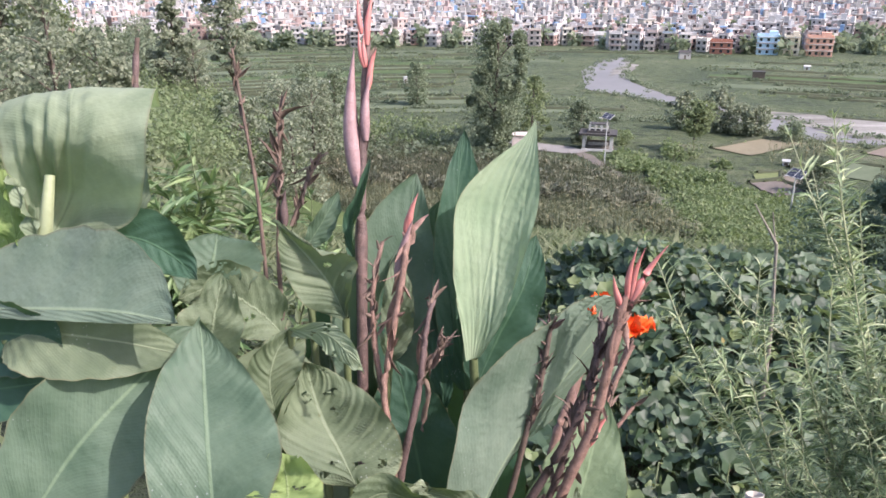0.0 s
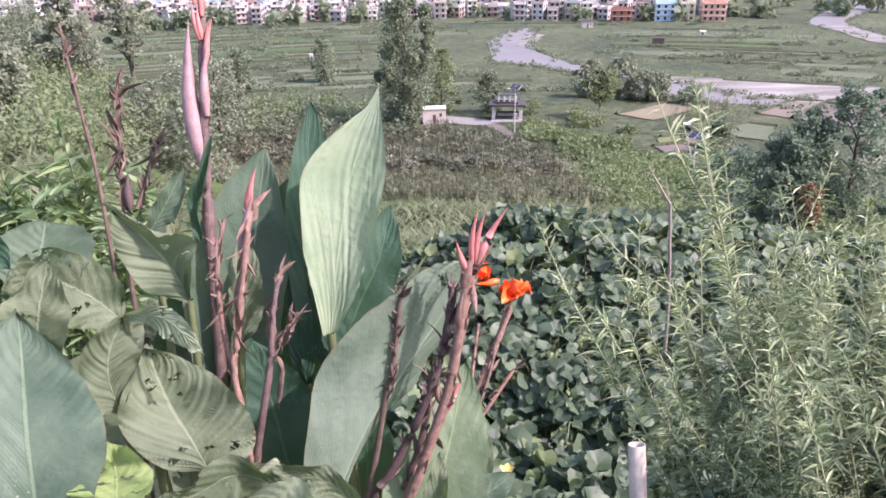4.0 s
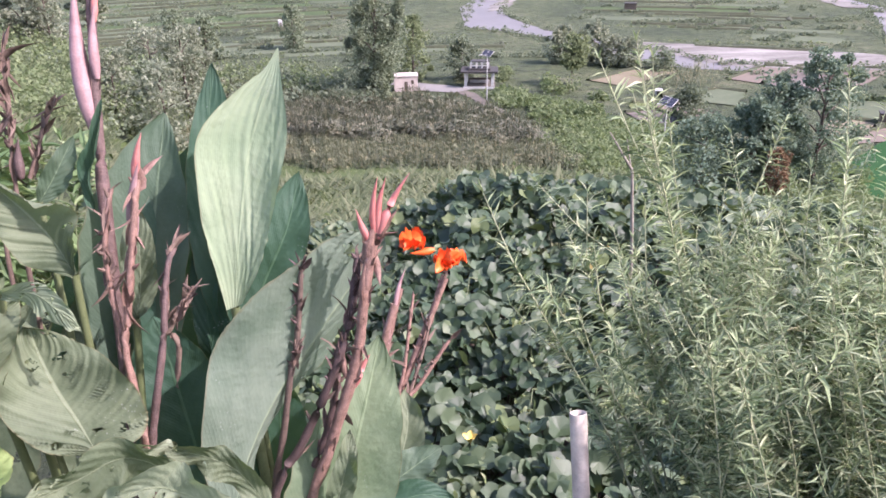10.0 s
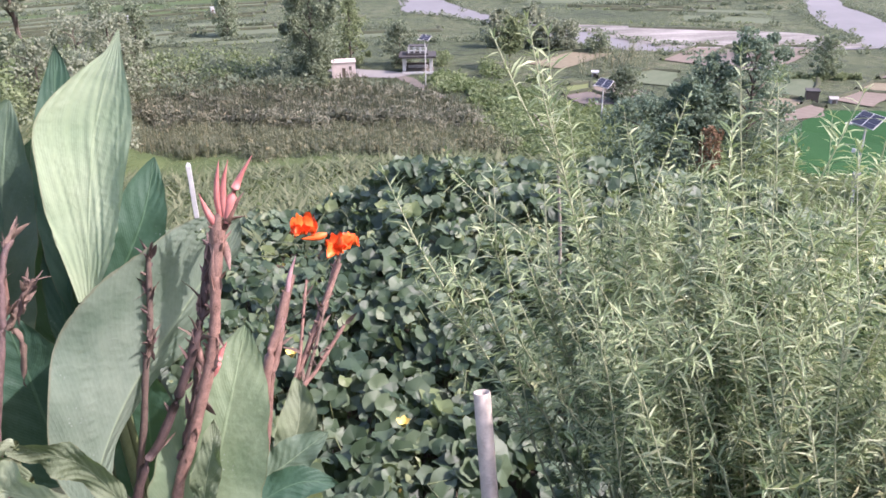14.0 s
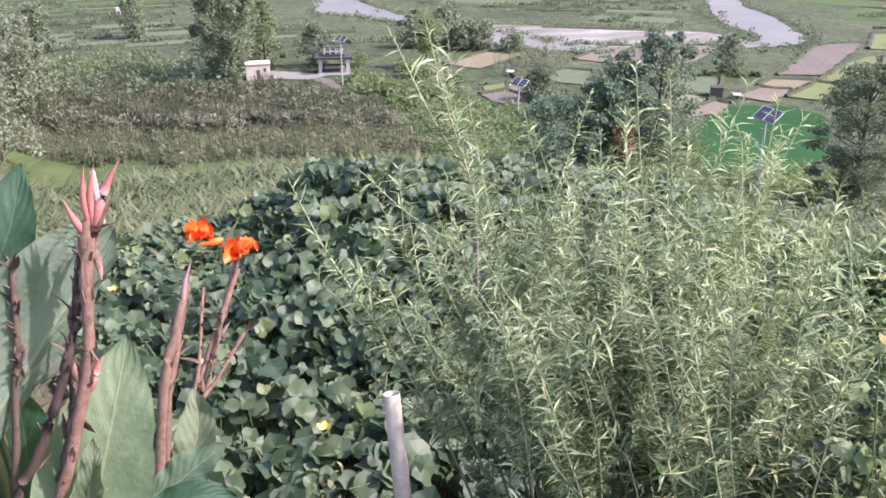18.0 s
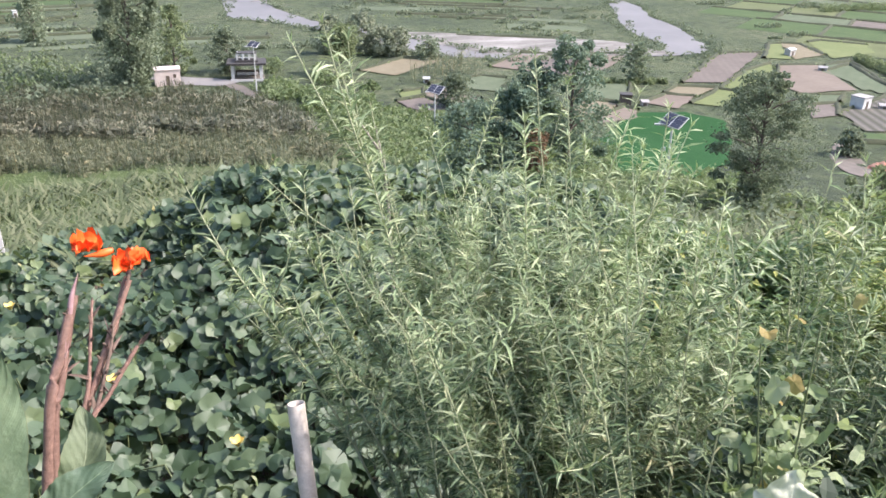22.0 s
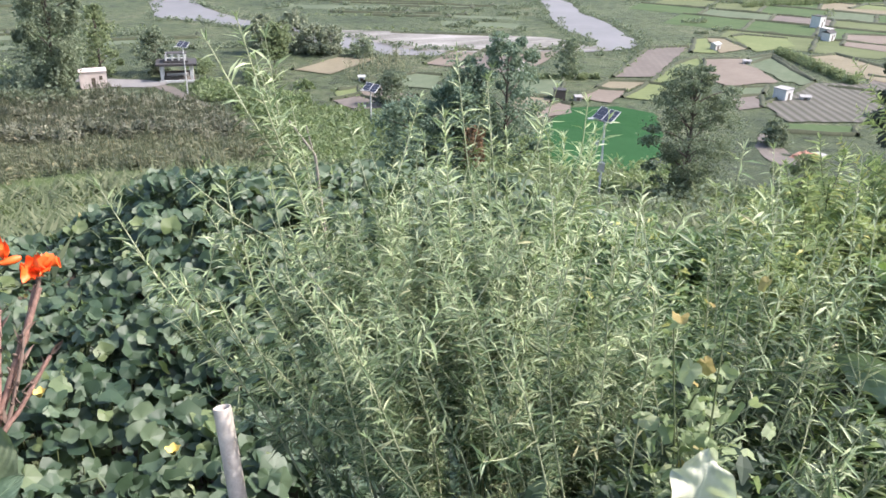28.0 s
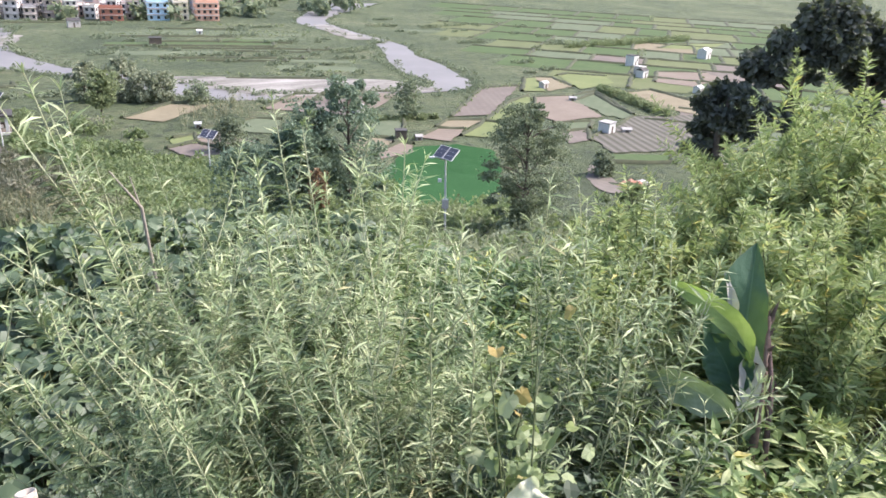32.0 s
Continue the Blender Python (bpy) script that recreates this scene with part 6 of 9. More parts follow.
def flower(plant, at, size, seed, droop=0.0):
    """Ruffled petals round a short throat."""
    rg = np.random.default_rng(seed)
    at = np.asarray(at, float)
    for k in range(9):
        a = k * 0.75 + rg.uniform(-.3, .3)
        if droop and k > 4:
            break
        a = a * 0.45 + 2.0 if droop else a
        rise = 0.75 - droop + rg.uniform(-.5, .5)
        d = np.array([math.cos(a), math.sin(a), rise])
        d /= np.linalg.norm(d)
        e = at + d * size * 0.55
        t = at + d * size * rg.uniform(0.8, 1.0) + np.array([math.cos(a), math.sin(a), -0.8]) * size * rg.uniform(0.1, .35)
        canna_leaf(plant, [at, e, t], size * .62, size * .62, np.cross(d, (0, 0, 1)), "petal", 14, 70, size * .22, 0, seed * 10 + k, "petal", "", 35, 0.3, 14, 10, 5.0, 0.5, 0.0)


def bush_stems(top, specs, leaf, tip_leaf, leaf_len, per, seed, droop=0.35, template=LANCE, twig="twig", width=0.006, tip_from=0.8, side_twigs=3, start=0.25):
    """Stems with leaves along them; specs: rows of (base, tip)."""
    rg = np.random.default_rng(seed)
    for base, tip in specs:
        base, tip = np.asarray(base, float), np.asarray(tip, float)
        L = np.linalg.norm(tip - base)
        mid = base * 0.45 + tip * 0.55 + rg.normal(0, 0.03, 3) * L + (0, 0, 0.06 * L)
        lines = [spline([base, mid, tip], 14)]
        for _ in range(side_twigs):
            k = rg.integers(5, 12)
            o = lines[0][k]
            d = tip - base
            d = d / L + rg.normal(0, 0.38, 3)
            d[2] = abs(d[2])
            d /= np.linalg.norm(d)
            l2 = L * rg.uniform(0.16, 0.34)
            lines.append(spline([o, o + d * l2 * .55, o + d * l2 + (0, 0, l2 * .1)], 8))
        q, lv, tv = Heap(), Heap(), Heap()
        for li, ln in enumerate(lines):
            q.add(*tube_arrays(ln, np.linspace(width * (1 if li == 0 else .55), width * .25, len(ln)), 5))
            n = int(per * (L if li == 0 else L * .30))
            s = rg.uniform(start if li == 0 else 0.15, 1, n) ** (0.85 if li == 0 else 1)
            f = s * (len(ln) - 1)
            i = np.minimum(f.astype(int), len(ln) - 2)
            o = ln[i] + (ln[i + 1] - ln[i]) * (f - i)[:, None]
            along = ln[i + 1] - ln[i]
            along /= np.linalg.norm(along, axis=1, keepdims=True)
            a = rg.uniform(0, 6.283, n)
            V, A, B = frames(along)
            out = np.cos(a)[:, None] * A + np.sin(a)[:, None] * B
            d = out + along * rg.uniform(0.3, 0.9, (n, 1)) + np.array([0, 0, -1.0]) * rg.uniform(0, droop, (n, 1)) * (1 - s)[:, None] * 2
            sz = leaf_len * rg.uniform(0.6, 1.2, n) * np.where(s > 0.93, 0.6, 1.0)
            young = s > tip_from + rg.uniform(-.08, .08, n)
            up = along + rg.normal(0, .35, (n, 3))
            for hp, mk in ((lv, ~young), (tv, young)):
                if mk.any():
                    hp.many(*template, o[mk], axes(d[mk], up[mk], sz[mk]))
            # tuft at the tip
            n = 6
            a = rg.uniform(0, 6.283, n)
            V, A, B = frames(np.tile(ln[-1] - ln[-2], (n, 1)))
            d = (np.cos(a)[:, None] * A + np.sin(a)[:, None] * B) * rg.uniform(.12, .55, (n, 1)) + V
            tv.many(*template, np.tile(ln[-1], (n, 1)), axes(d, V, leaf_len * rg.uniform(.3, .6, n)))
        st = put("stem", q.mesh("stem", M[twig], True), top)
        put("leaves", lv.mesh("leaves", M[leaf]), st) if lv.n else None
        put("young_leaves", tv.mesh("young_leaves", M[tip_leaf]), st)


# pumpkin vines over the lower terrace
EYE_X, EYE_Y = 0.45, -0.1


def canopy(az, r):
    """Height of the pumpkin leaves: a mound that rises to its far rim."""
    rim = np.interp(az, [-8, 3, 6, 9, 14, 25, 33, 38, 46, 60], [-3.55, -3.50, -3.10, -2.60, -2.50, -2.48, -2.62, -2.66, -2.35, -2.2])
    far = np.interp(az, [-8, 4, 9, 36, 46, 60], [12.2, 12.0, 11.5, 11.4, 9.2, 8.8])
    z = rim + (-3.22 + 0.012 * np.maximum(az, 0) - rim) * ease((far - 0.6 - r) / 4.5) - 0.55 * ease((r - far + 0.2) / 1.2)
    x, y = r * np.sin(np.radians(az)), r * np.cos(np.radians(az))
    return z + 0.10 * np.sin(x * 1.9 + 0.6) * np.cos(y * 1.5) + 0.07 * np.sin(x * 3.7 + y * 2.9), far


def pumpkin_patch():
    rg = np.random.default_rng(91)
    foot = np.array((2.6, 7.2, -3.9))
    top = thing("pumpkin_patch", tuple(foot), 0, "sprawling pumpkin vines with large dull green leaves", "pumpkin plants")
    inv = Matrix.Translation(Vector(-foot))
    n = 12500
    az = rg.uniform(-11, 62, n)
    rr = np.sqrt(rg.uniform(4.0 ** 2, 12.4 ** 2, n))
    zc, far = canopy(az, rr)
    ok = (rr < far + 0.5) & (rr > np.interp(az, [-11, 10, 40, 62], [4.6, 4.1, 4.6, 5.2])) & (az > -11 + np.abs(rr - 8.5) * 0.5)
    az, rr, zc = az[ok], rr[ok], zc[ok]
    n = len(az)
    x, y = EYE_X + rr * np.sin(np.radians(az)), EYE_Y + rr * np.cos(np.radians(az))
    # hummocks of leaves with dark gaps between them
    lump = np.sin(x * 5.1 + 1.3 * np.sin(y * 2.3)) * np.sin(y * 4.4 + 1.1 * np.sin(x * 3.1))
    z = zc + 0.10 * lump - rg.uniform(0, 1, n) ** 1.6 * 0.55
    nor = np.column_stack([rg.normal(0.12, .62, n), rg.normal(-0.50, .62, n), np.ones(n)])
    nor /= np.linalg.norm(nor, axis=1, keepdims=True)
    a = rg.uniform(0, 6.283, n)
    along = np.column_stack([np.cos(a), np.sin(a), 0 * a])
    size = rg.uniform(0.066, 0.132, n) * np.where(rg.random(n) < 0.22, 0.6, 1.0)
    R = axes(np.cross(nor, along), nor, size)
    P = np.column_stack([x, y, z])
    shared = [mesh_np("leaf", tv, tf, M["pumpkin"], None, True) for tv, tf in DISCS]
    order = np.argsort(rr + 1.2 * (zc - z))
    for i in order[:300]:
        m = Matrix([(*R[i, r], P[i, r]) for r in range(3)] + [(0, 0, 0, 1)])
        put("leaf", shared[i % 7], top, inv @ m)
    hp = Heap()
    for k in range(7):
        sel = order[300:][k::7]
        hp.many(*FAR_DISCS[k], P[sel] - foot, R[sel])
    ob = put("far_leaves", hp.mesh("far_leaves", M["pumpkin"], True), top)
    ob["kind"] = "stuff"
    q = Heap()
    for i in order[::3]:
        g = np.array([x[i] + rg.normal(0, .10), y[i] + rg.normal(0, .10), z[i] - rg.uniform(.25, .5)]) - foot
        q.add(*tube_arrays([g, P[i] - foot], [0.009, 0.006], 4))
    for k in range(90):
        o = order[rg.integers(0, n)]
        a = rg.uniform(0, 6.28)
        c = P[o] - foot
        q.add(*tube_arrays([c, c + (.2 * math.cos(a), .2 * math.sin(a), .10), c + (.45 * math.cos(a + .5), .45 * math.sin(a + .5), .02), c + (.8 * math.cos(a), .8 * math.sin(a), -.15)], [.010, .009, .007, .003], 5))
    put("vine", q.mesh("vine", M["stem"], True), top)
    # pale upright shoots with small folded leaves
    tip = Heap()
    for i in order[rg.integers(0, n, 240)]:
        m = 7
        o = P[i] - foot + np.column_stack([rg.normal(0, .05, m), rg.normal(0, .05, m), rg.uniform(-.05, .16, m)])
        d = np.column_stack([rg.normal(0, .6, (m, 2)), np.full(m, 1.0)])
        tip.many(*OVAL, o, axes(d, rg.normal(0, 1, (m, 3)), rg.uniform(.05, .10, m)))
    put("young_growth", tip.mesh("young_growth", M["vine"], True), top, None, "pale green young shoots")["kind"] = "stuff"
    for faz, fr in YELLOW_FLOWERS:
        c = np.array([EYE_X + fr * math.sin(radians(faz)), EYE_Y + fr * math.cos(radians(faz)), float(canopy(faz, fr)[0]) + 0.14]) - foot
        for k in range(5):
            a = k * 1.257
            d = np.array([math.cos(a) * .8, math.sin(a) * .8, 1.0])
            canna_leaf(top, [c, c + d * .05, c + d * .085], .034, .034, np.cross(d, (0, 0, 1)), "yellow", 10, 20, .008, 0, k, "petal", "", 0, .5, 6, 4, pleat=0.0)
    tagged(put("soil_mat", mat_under(), None), "dark garden soil under the vines", "soil", kind="structure")


def mat_under():
    """Dark soil sheet that follows the bank and the lower terrace."""
    r, a = np.linspace(0.9, 12.5, 70), np.radians(np.linspace(-12, 88, 60))
    X, Y = r[:, None] * np.sin(a), r[:, None] * np.cos(a)
    v = np.stack([X, Y, ground_z(X, Y) + 0.03 + 0.02 * np.sin(X * 9) * np.cos(Y * 7)], 2).reshape(-1, 3)
    i, j = np.meshgrid(np.arange(69), np.arange(59), indexing="ij")
    f = np.stack([i * 60 + j, i * 60 + j + 1, (i + 1) * 60 + j + 1, (i + 1) * 60 + j], 2).reshape(-1, 4)
    return mesh_np("soil_mat", v, f, M["soil"], None, True)


# ---------- canna plants ----------
canna_left = thing("canna_plant", (0, 0, 0), 0, "canna plant with large blue-green leaves, some torn", "canna", "canna plants")
loft_leaf(canna_left, [(-0.684, 1.086, 1.110), (-0.685, 1.085, 1.192), (-0.693, 1.070, 1.266), (-0.709, 1.090, 1.319), (-0.723, 1.160, 1.337), (-0.761, 1.256, 1.306)], [(-0.667, 1.088, 1.114), (-0.620, 1.101, 1.206), (-0.580, 1.051, 1.301), (-0.583, 1.080, 1.351), (-0.612, 1.169, 1.360), (-0.663, 1.277, 1.307)], [(-0.648, 1.088, 1.114), (-0.515, 1.063, 1.163), (-0.468, 1.039, 1.241), (-0.455, 1.045, 1.314), (-0.469, 1.137, 1.360), (-0.509, 1.257, 1.310)], "canna_light", "broad pale blue-green leaf bent over at the top", crease=0.0085, wave=0.003, count=16, pleat=0.0006, seed=2)
stalk(canna_left, [(-0.717, 0.925, -0.499), (-0.673, 0.988, 0.308), (-0.667, 1.088, 1.114)], 0.014, 0.009)
stalk(canna_left, [(-0.622, 1.060, 1.245), (-0.626, 1.045, 1.204), (-0.636, 1.040, 1.160), (-0.658, 1.035, 1.095), (-0.709, 1.030, 0.936)], 0.008, 0.015, "stalk_pale", "stalk", "thick pale yellow-green leaf stalk", 24)
canna_leaf(canna_left, [(-0.675, 1.030, 1.078), (-0.683, 1.040, 1.141), (-0.689, 1.050, 1.194), (-0.694, 1.060, 1.255)], 0.024, 0.026, (0.95, -0.25, 0.1), "canna_lime", 14, 20, 0.012, 8, 12, label="yellowing torn leaf")
canna_leaf(canna_left, [(-0.641, 1.030, 1.135), (-0.648, 1.030, 1.177), (-0.662, 1.040, 1.215), (-0.681, 1.050, 1.248)], 0.012, 0.012, (0.9, -0.3, 0.3), "canna_light", 20, 30, 0.012, 4, 13, label="curled pale strip of leaf")
canna_leaf(canna_left, [(-0.780, 0.989, 1.050), (-0.638, 0.971, 1.058), (-0.509, 0.951, 1.062), (-0.405, 0.927, 1.055)], 0.128, 0.019, (-0.063, -0.580, -0.812), "canna_mid", 4, 14, 0.006, 0, 4, blunt=0.55, label="blue-green leaf spattered with white specks")
stalk(canna_left, [(-0.684, 0.882, -0.499), (-0.718, 0.949, 0.276), (-0.780, 0.989, 1.050)], 0.014, 0.007)
canna_leaf(canna_left, [(-0.661, 0.838, 0.733), (-0.584, 0.903, 0.848), (-0.504, 0.974, 0.925), (-0.418, 1.051, 0.988)], 0.107, 0.107, (0.754, -0.096, -0.650), "canna", 8, 10, 0.008, 0, 6, blunt=0.9)
stalk(canna_left, [(-0.639, 0.911, -0.499), (-0.671, 0.888, 0.117), (-0.661, 0.838, 0.733)], 0.014, 0.007)
loft_leaf(canna_left, [(-0.410, 0.757, 0.802), (-0.441, 0.826, 0.901), (-0.441, 0.892, 0.963), (-0.422, 0.949, 1.000), (-0.398, 1.000, 1.024)], [(-0.334, 0.765, 0.765), (-0.356, 0.843, 0.889), (-0.373, 0.907, 0.945), (-0.385, 0.956, 0.990), (-0.398, 1.000, 1.024)], [(-0.288, 0.756, 0.772), (-0.258, 0.806, 0.848), (-0.245, 0.844, 0.892), (-0.279, 0.896, 0.945), (-0.322, 0.939, 0.974), (-0.398, 1.000, 1.024)], "canna", "broad grey-green leaf with a pale curled margin", wave=0.007, pleat=0.0013, count=20, seed=8)
stalk(canna_left, [(-0.663, 0.959, -0.499), (-0.540, 0.859, 0.133), (-0.334, 0.765, 0.765)], 0.014, 0.009)
canna_leaf(canna_left, [(-0.625, 1.103, 1.128), (-0.519, 1.075, 1.137), (-0.452, 1.056, 1.115), (-0.401, 1.023, 1.084)], 0.055, 0.050, (-0.323, -0.488, -0.811), "canna_deep", 14, 20, 0.006, 0, 10, blunt=0.9)
stalk(canna_left, [(-0.713, 0.939, -0.499), (-0.656, 0.994, 0.314), (-0.625, 1.103, 1.128)], 0.014, 0.007)
canna_leaf(canna_left, [(-0.448, 1.173, 0.972), (-0.438, 1.217, 1.031), (-0.436, 1.265, 1.075)], 0.073, 0.099, (0.979, -0.072, -0.188), "canna", 10, 10, 0.004, 0, 12, blunt=0.4, base=0.4)
stalk(canna_left, [(-0.697, 0.887, -0.499), (-0.585, 1.022, 0.236), (-0.448, 1.173, 0.972)], 0.014, 0.007)
canna_leaf(canna_left, [(-0.704, 0.991, 0.998), (-0.632, 0.976, 1.015), (-0.526, 0.989, 0.993), (-0.421, 0.999, 0.962)], 0.055, 0.076, (-0.092, -0.648, -0.756), "canna_worn", 10, 10, 0.006, 0, 14)
stalk(canna_left, [(-0.644, 0.899, -0.499), (-0.688, 0.949, 0.250), (-0.704, 0.991, 0.998)], 0.014, 0.007)
# shaded lower half of the specked leaf, added as a separate dark blade
canna_leaf(canna_left, [(-0.797, 1.009, 0.989), (-0.713, 0.994, 1.006), (-0.640, 0.973, 1.007), (-0.601, 0.965, 0.986)], 0.062, 0.067, (-0.131, -0.179, -0.975), "canna_deep", 10, 20, 0.006, 0, 16, blunt=0.75)
stalk(canna_left, [(-0.651, 0.952, -0.499), (-0.725, 0.957, 0.245), (-0.797, 1.009, 0.989)], 0.014, 0.007)
canna_leaf(canna_left, [(-0.762, 1.112, 0.980), (-0.756, 1.144, 1.093), (-0.755, 1.158, 1.160), (-0.764, 1.182, 1.223)], 0.044, 0.048, (0.999, 0.017, 0.049), "canna_lime", 14, 20, 0.006, 0, 18)
stalk(canna_left, [(-0.705, 0.950, -0.499), (-0.711, 0.998, 0.240), (-0.762, 1.112, 0.980)], 0.014, 0.007)
canna_leaf(canna_left, [(-0.246, 0.769, 0.736), (-0.238, 0.791, 0.813), (-0.239, 0.818, 0.849), (-0.255, 0.856, 0.880)], 0.054, 0.058, (0.993, -0.101, 0.053), "canna_lime", 10, 15, 0.020, 18, 20, blunt=0.75, label="yellowing ragged leaf")
stalk(canna_left, [(-0.708, 0.896, -0.499), (-0.505, 0.860, 0.118), (-0.246, 0.769, 0.736)], 0.014, 0.007)
canna_leaf(canna_left, [(-0.434, 1.058, 0.863), (-0.407, 1.057, 0.944), (-0.400, 1.078, 0.993), (-0.399, 1.144, 1.043)], 0.063, 0.063, (0.974, -0.181, -0.133), "canna_worn", 10, 15, 0.012, 6, 22, blunt=0.75)
stalk(canna_left, [(-0.654, 0.889, -0.499), (-0.580, 0.976, 0.182), (-0.434, 1.058, 0.863)], 0.014, 0.007)
canna_leaf(canna_left, [(-0.643, 1.362, 1.039), (-0.632, 1.382, 1.090), (-0.636, 1.423, 1.135), (-0.653, 1.477, 1.184)], 0.042, 0.042, (0.974, -0.226, 0.006), "canna_worn", 14, 20, 0.006, 0, 24, blunt=0.75)
stalk(canna_left, [(-0.642, 0.942, -0.499), (-0.664, 1.098, 0.270), (-0.643, 1.362, 1.039)], 0.014, 0.007)
canna_leaf(canna_left, [(-0.794, 0.963, 0.923), (-0.732, 0.963, 0.923), (-0.660, 0.966, 0.931), (-0.598, 0.972, 0.947)], 0.053, 0.053, (0.130, -0.348, -0.929), "canna_deep", 10, 15, 0.006, 0, 26)
stalk(canna_left, [(-0.694, 0.958, -0.499), (-0.724, 0.938, 0.212), (-0.794, 0.963, 0.923)], 0.014, 0.007)
canna_middle = thing("canna_plant", (0, 0, 0), 0, "canna plant with insect-eaten leaves and withered flower spikes", "canna", "canna plants")
canna_leaf(canna_middle, [(-0.309, 1.173, 0.914), (-0.356, 1.171, 0.966), (-0.421, 1.165, 1.008), (-0.480, 1.140, 0.998)], 0.071, 0.061, (0.309, 0.490, 0.815), "canna_worn", 14, 20, 0.01, 14, 29, blunt=0.75, label="grey-green leaf riddled with holes")
stalk(canna_middle, [(-0.199, 1.168, -0.507), (-0.254, 1.149, 0.204), (-0.309, 1.173, 0.914)], 0.014, 0.007)
loft_leaf(canna_middle, [(-0.196, 1.200, 0.928), (-0.265, 1.205, 0.952), (-0.302, 1.210, 1.007), (-0.320, 1.230, 1.063), (-0.327, 1.250, 1.108)], [(-0.195, 1.200, 0.932), (-0.224, 1.220, 0.989), (-0.263, 1.240, 1.035), (-0.297, 1.250, 1.072), (-0.330, 1.260, 1.105)], [(-0.191, 1.200, 0.934), (-0.173, 1.200, 1.005), (-0.175, 1.200, 1.056), (-0.245, 1.225, 1.071), (-0.326, 1.250, 1.110)], "canna_worn", "curled dark leaf with a pointed tip", pleat=0.003, count=18, slant=5, wave=0.008, holes=2, seed=31)
stalk(canna_middle, [(-0.251, 1.154, -0.507), (-0.207, 1.170, 0.210), (-0.195, 1.200, 0.932)], 0.012, 0.007)
loft_leaf(canna_middle, [(-0.307, 1.070, 0.786), (-0.344, 1.062, 0.808), (-0.358, 1.070, 0.879), (-0.335, 1.088, 0.934), (-0.284, 1.110, 0.958)], [(-0.306, 1.070, 0.786), (-0.319, 1.083, 0.856), (-0.306, 1.100, 0.913), (-0.273, 1.120, 0.951)], [(-0.302, 1.070, 0.788), (-0.278, 1.090, 0.849), (-0.258, 1.107, 0.903), (-0.257, 1.120, 0.949)], "canna_worn", "folded leaf lobe hanging down", pleat=0.0024, count=14, slant=4, wave=0.008, seed=33)
stalk(canna_middle, [(-0.242, 1.101, -0.507), (-0.274, 1.092, 0.213), (-0.306, 1.070, 0.786)], 0.012, 0.007)
loft_leaf(canna_middle, [(-0.170, 1.040, 0.671), (-0.244, 1.032, 0.697), (-0.297, 1.042, 0.753), (-0.308, 1.066, 0.813), (-0.286, 1.098, 0.860), (-0.261, 1.130, 0.887)], [(-0.170, 1.040, 0.675), (-0.201, 1.070, 0.726), (-0.233, 1.100, 0.773), (-0.253, 1.120, 0.831), (-0.261, 1.130, 0.887)], [(-0.165, 1.040, 0.676), (-0.100, 1.056, 0.690), (-0.091, 1.084, 0.740), (-0.130, 1.112, 0.802), (-0.195, 1.130, 0.845), (-0.261, 1.130, 0.890)], "canna_worn", "ragged pleated leaf eaten by insects", pleat=0.0036, count=18, slant=7, wave=0.010, holes=9, seed=35)
stalk(canna_middle, [(-0.188, 1.106, -0.507), (-0.192, 1.074, 0.080), (-0.170, 1.040, 0.675)], 0.012, 0.007)
loft_leaf(canna_middle, [(-0.284, 1.110, 0.956), (-0.212, 1.077, 0.982), (-0.167, 1.053, 0.960), (-0.147, 1.040, 0.903)], [(-0.281, 1.110, 0.952), (-0.216, 1.070, 0.965), (-0.179, 1.047, 0.946), (-0.149, 1.040, 0.907)], [(-0.277, 1.110, 0.945), (-0.225, 1.077, 0.942), (-0.193, 1.053, 0.925), (-0.153, 1.040, 0.910)], "canna_light", "pale leaf flap folded over and riddled with holes", pleat=0.0015, count=10, slant=3, holes=11, seed=37)
stalk(canna_middle, [(-0.188, 1.160, -0.507), (-0.259, 1.116, 0.217), (-0.281, 1.110, 0.952)], 0.012, 0.007)
canna_leaf(canna_middle, [(-0.302, 1.414, 0.990), (-0.278, 1.427, 1.023), (-0.254, 1.441, 1.061), (-0.232, 1.466, 1.100)], 0.028, 0.031, (0.779, 0.232, -0.582), "canna", 20, 20, 0.004, 0, 39)
stalk(canna_middle, [(-0.242, 1.165, -0.507), (-0.252, 1.245, 0.242), (-0.302, 1.414, 0.990)], 0.014, 0.007)
canna_leaf(canna_middle, [(-0.143, 1.333, 0.600), (-0.128, 1.383, 0.793), (-0.097, 1.451, 0.975), (-0.070, 1.527, 1.119)], 0.134, 0.091, (0.976, -0.209, -0.059), "canna", 10, 20, 0.006, 0, 41, blunt=0.9, label="upright deep green leaf")
stalk(canna_middle, [(-0.252, 1.112, -0.507), (-0.188, 1.213, 0.047), (-0.143, 1.333, 0.600)], 0.014, 0.007)
canna_leaf(canna_middle, [(-0.034, 1.306, 0.472), (-0.038, 1.380, 0.726), (-0.031, 1.453, 0.921), (-0.018, 1.526, 1.059)], 0.130, 0.077, (1.000, -0.010, -0.023), "canna_deep", 10, 20, 0.006, 0, 43, blunt=0.75, base=0.4)
stalk(canna_middle, [(-0.200, 1.097, -0.507), (-0.144, 1.202, -0.017), (-0.034, 1.306, 0.472)], 0.014, 0.007)
canna_leaf(canna_middle, [(-0.118, 1.225, 0.826), (-0.106, 1.244, 0.877), (-0.101, 1.271, 0.949), (-0.107, 1.316, 1.013)], 0.035, 0.037, (0.998, -0.021, -0.054), "canna_worn", 14, 20, 0.006, 3, 45, blunt=0.75)
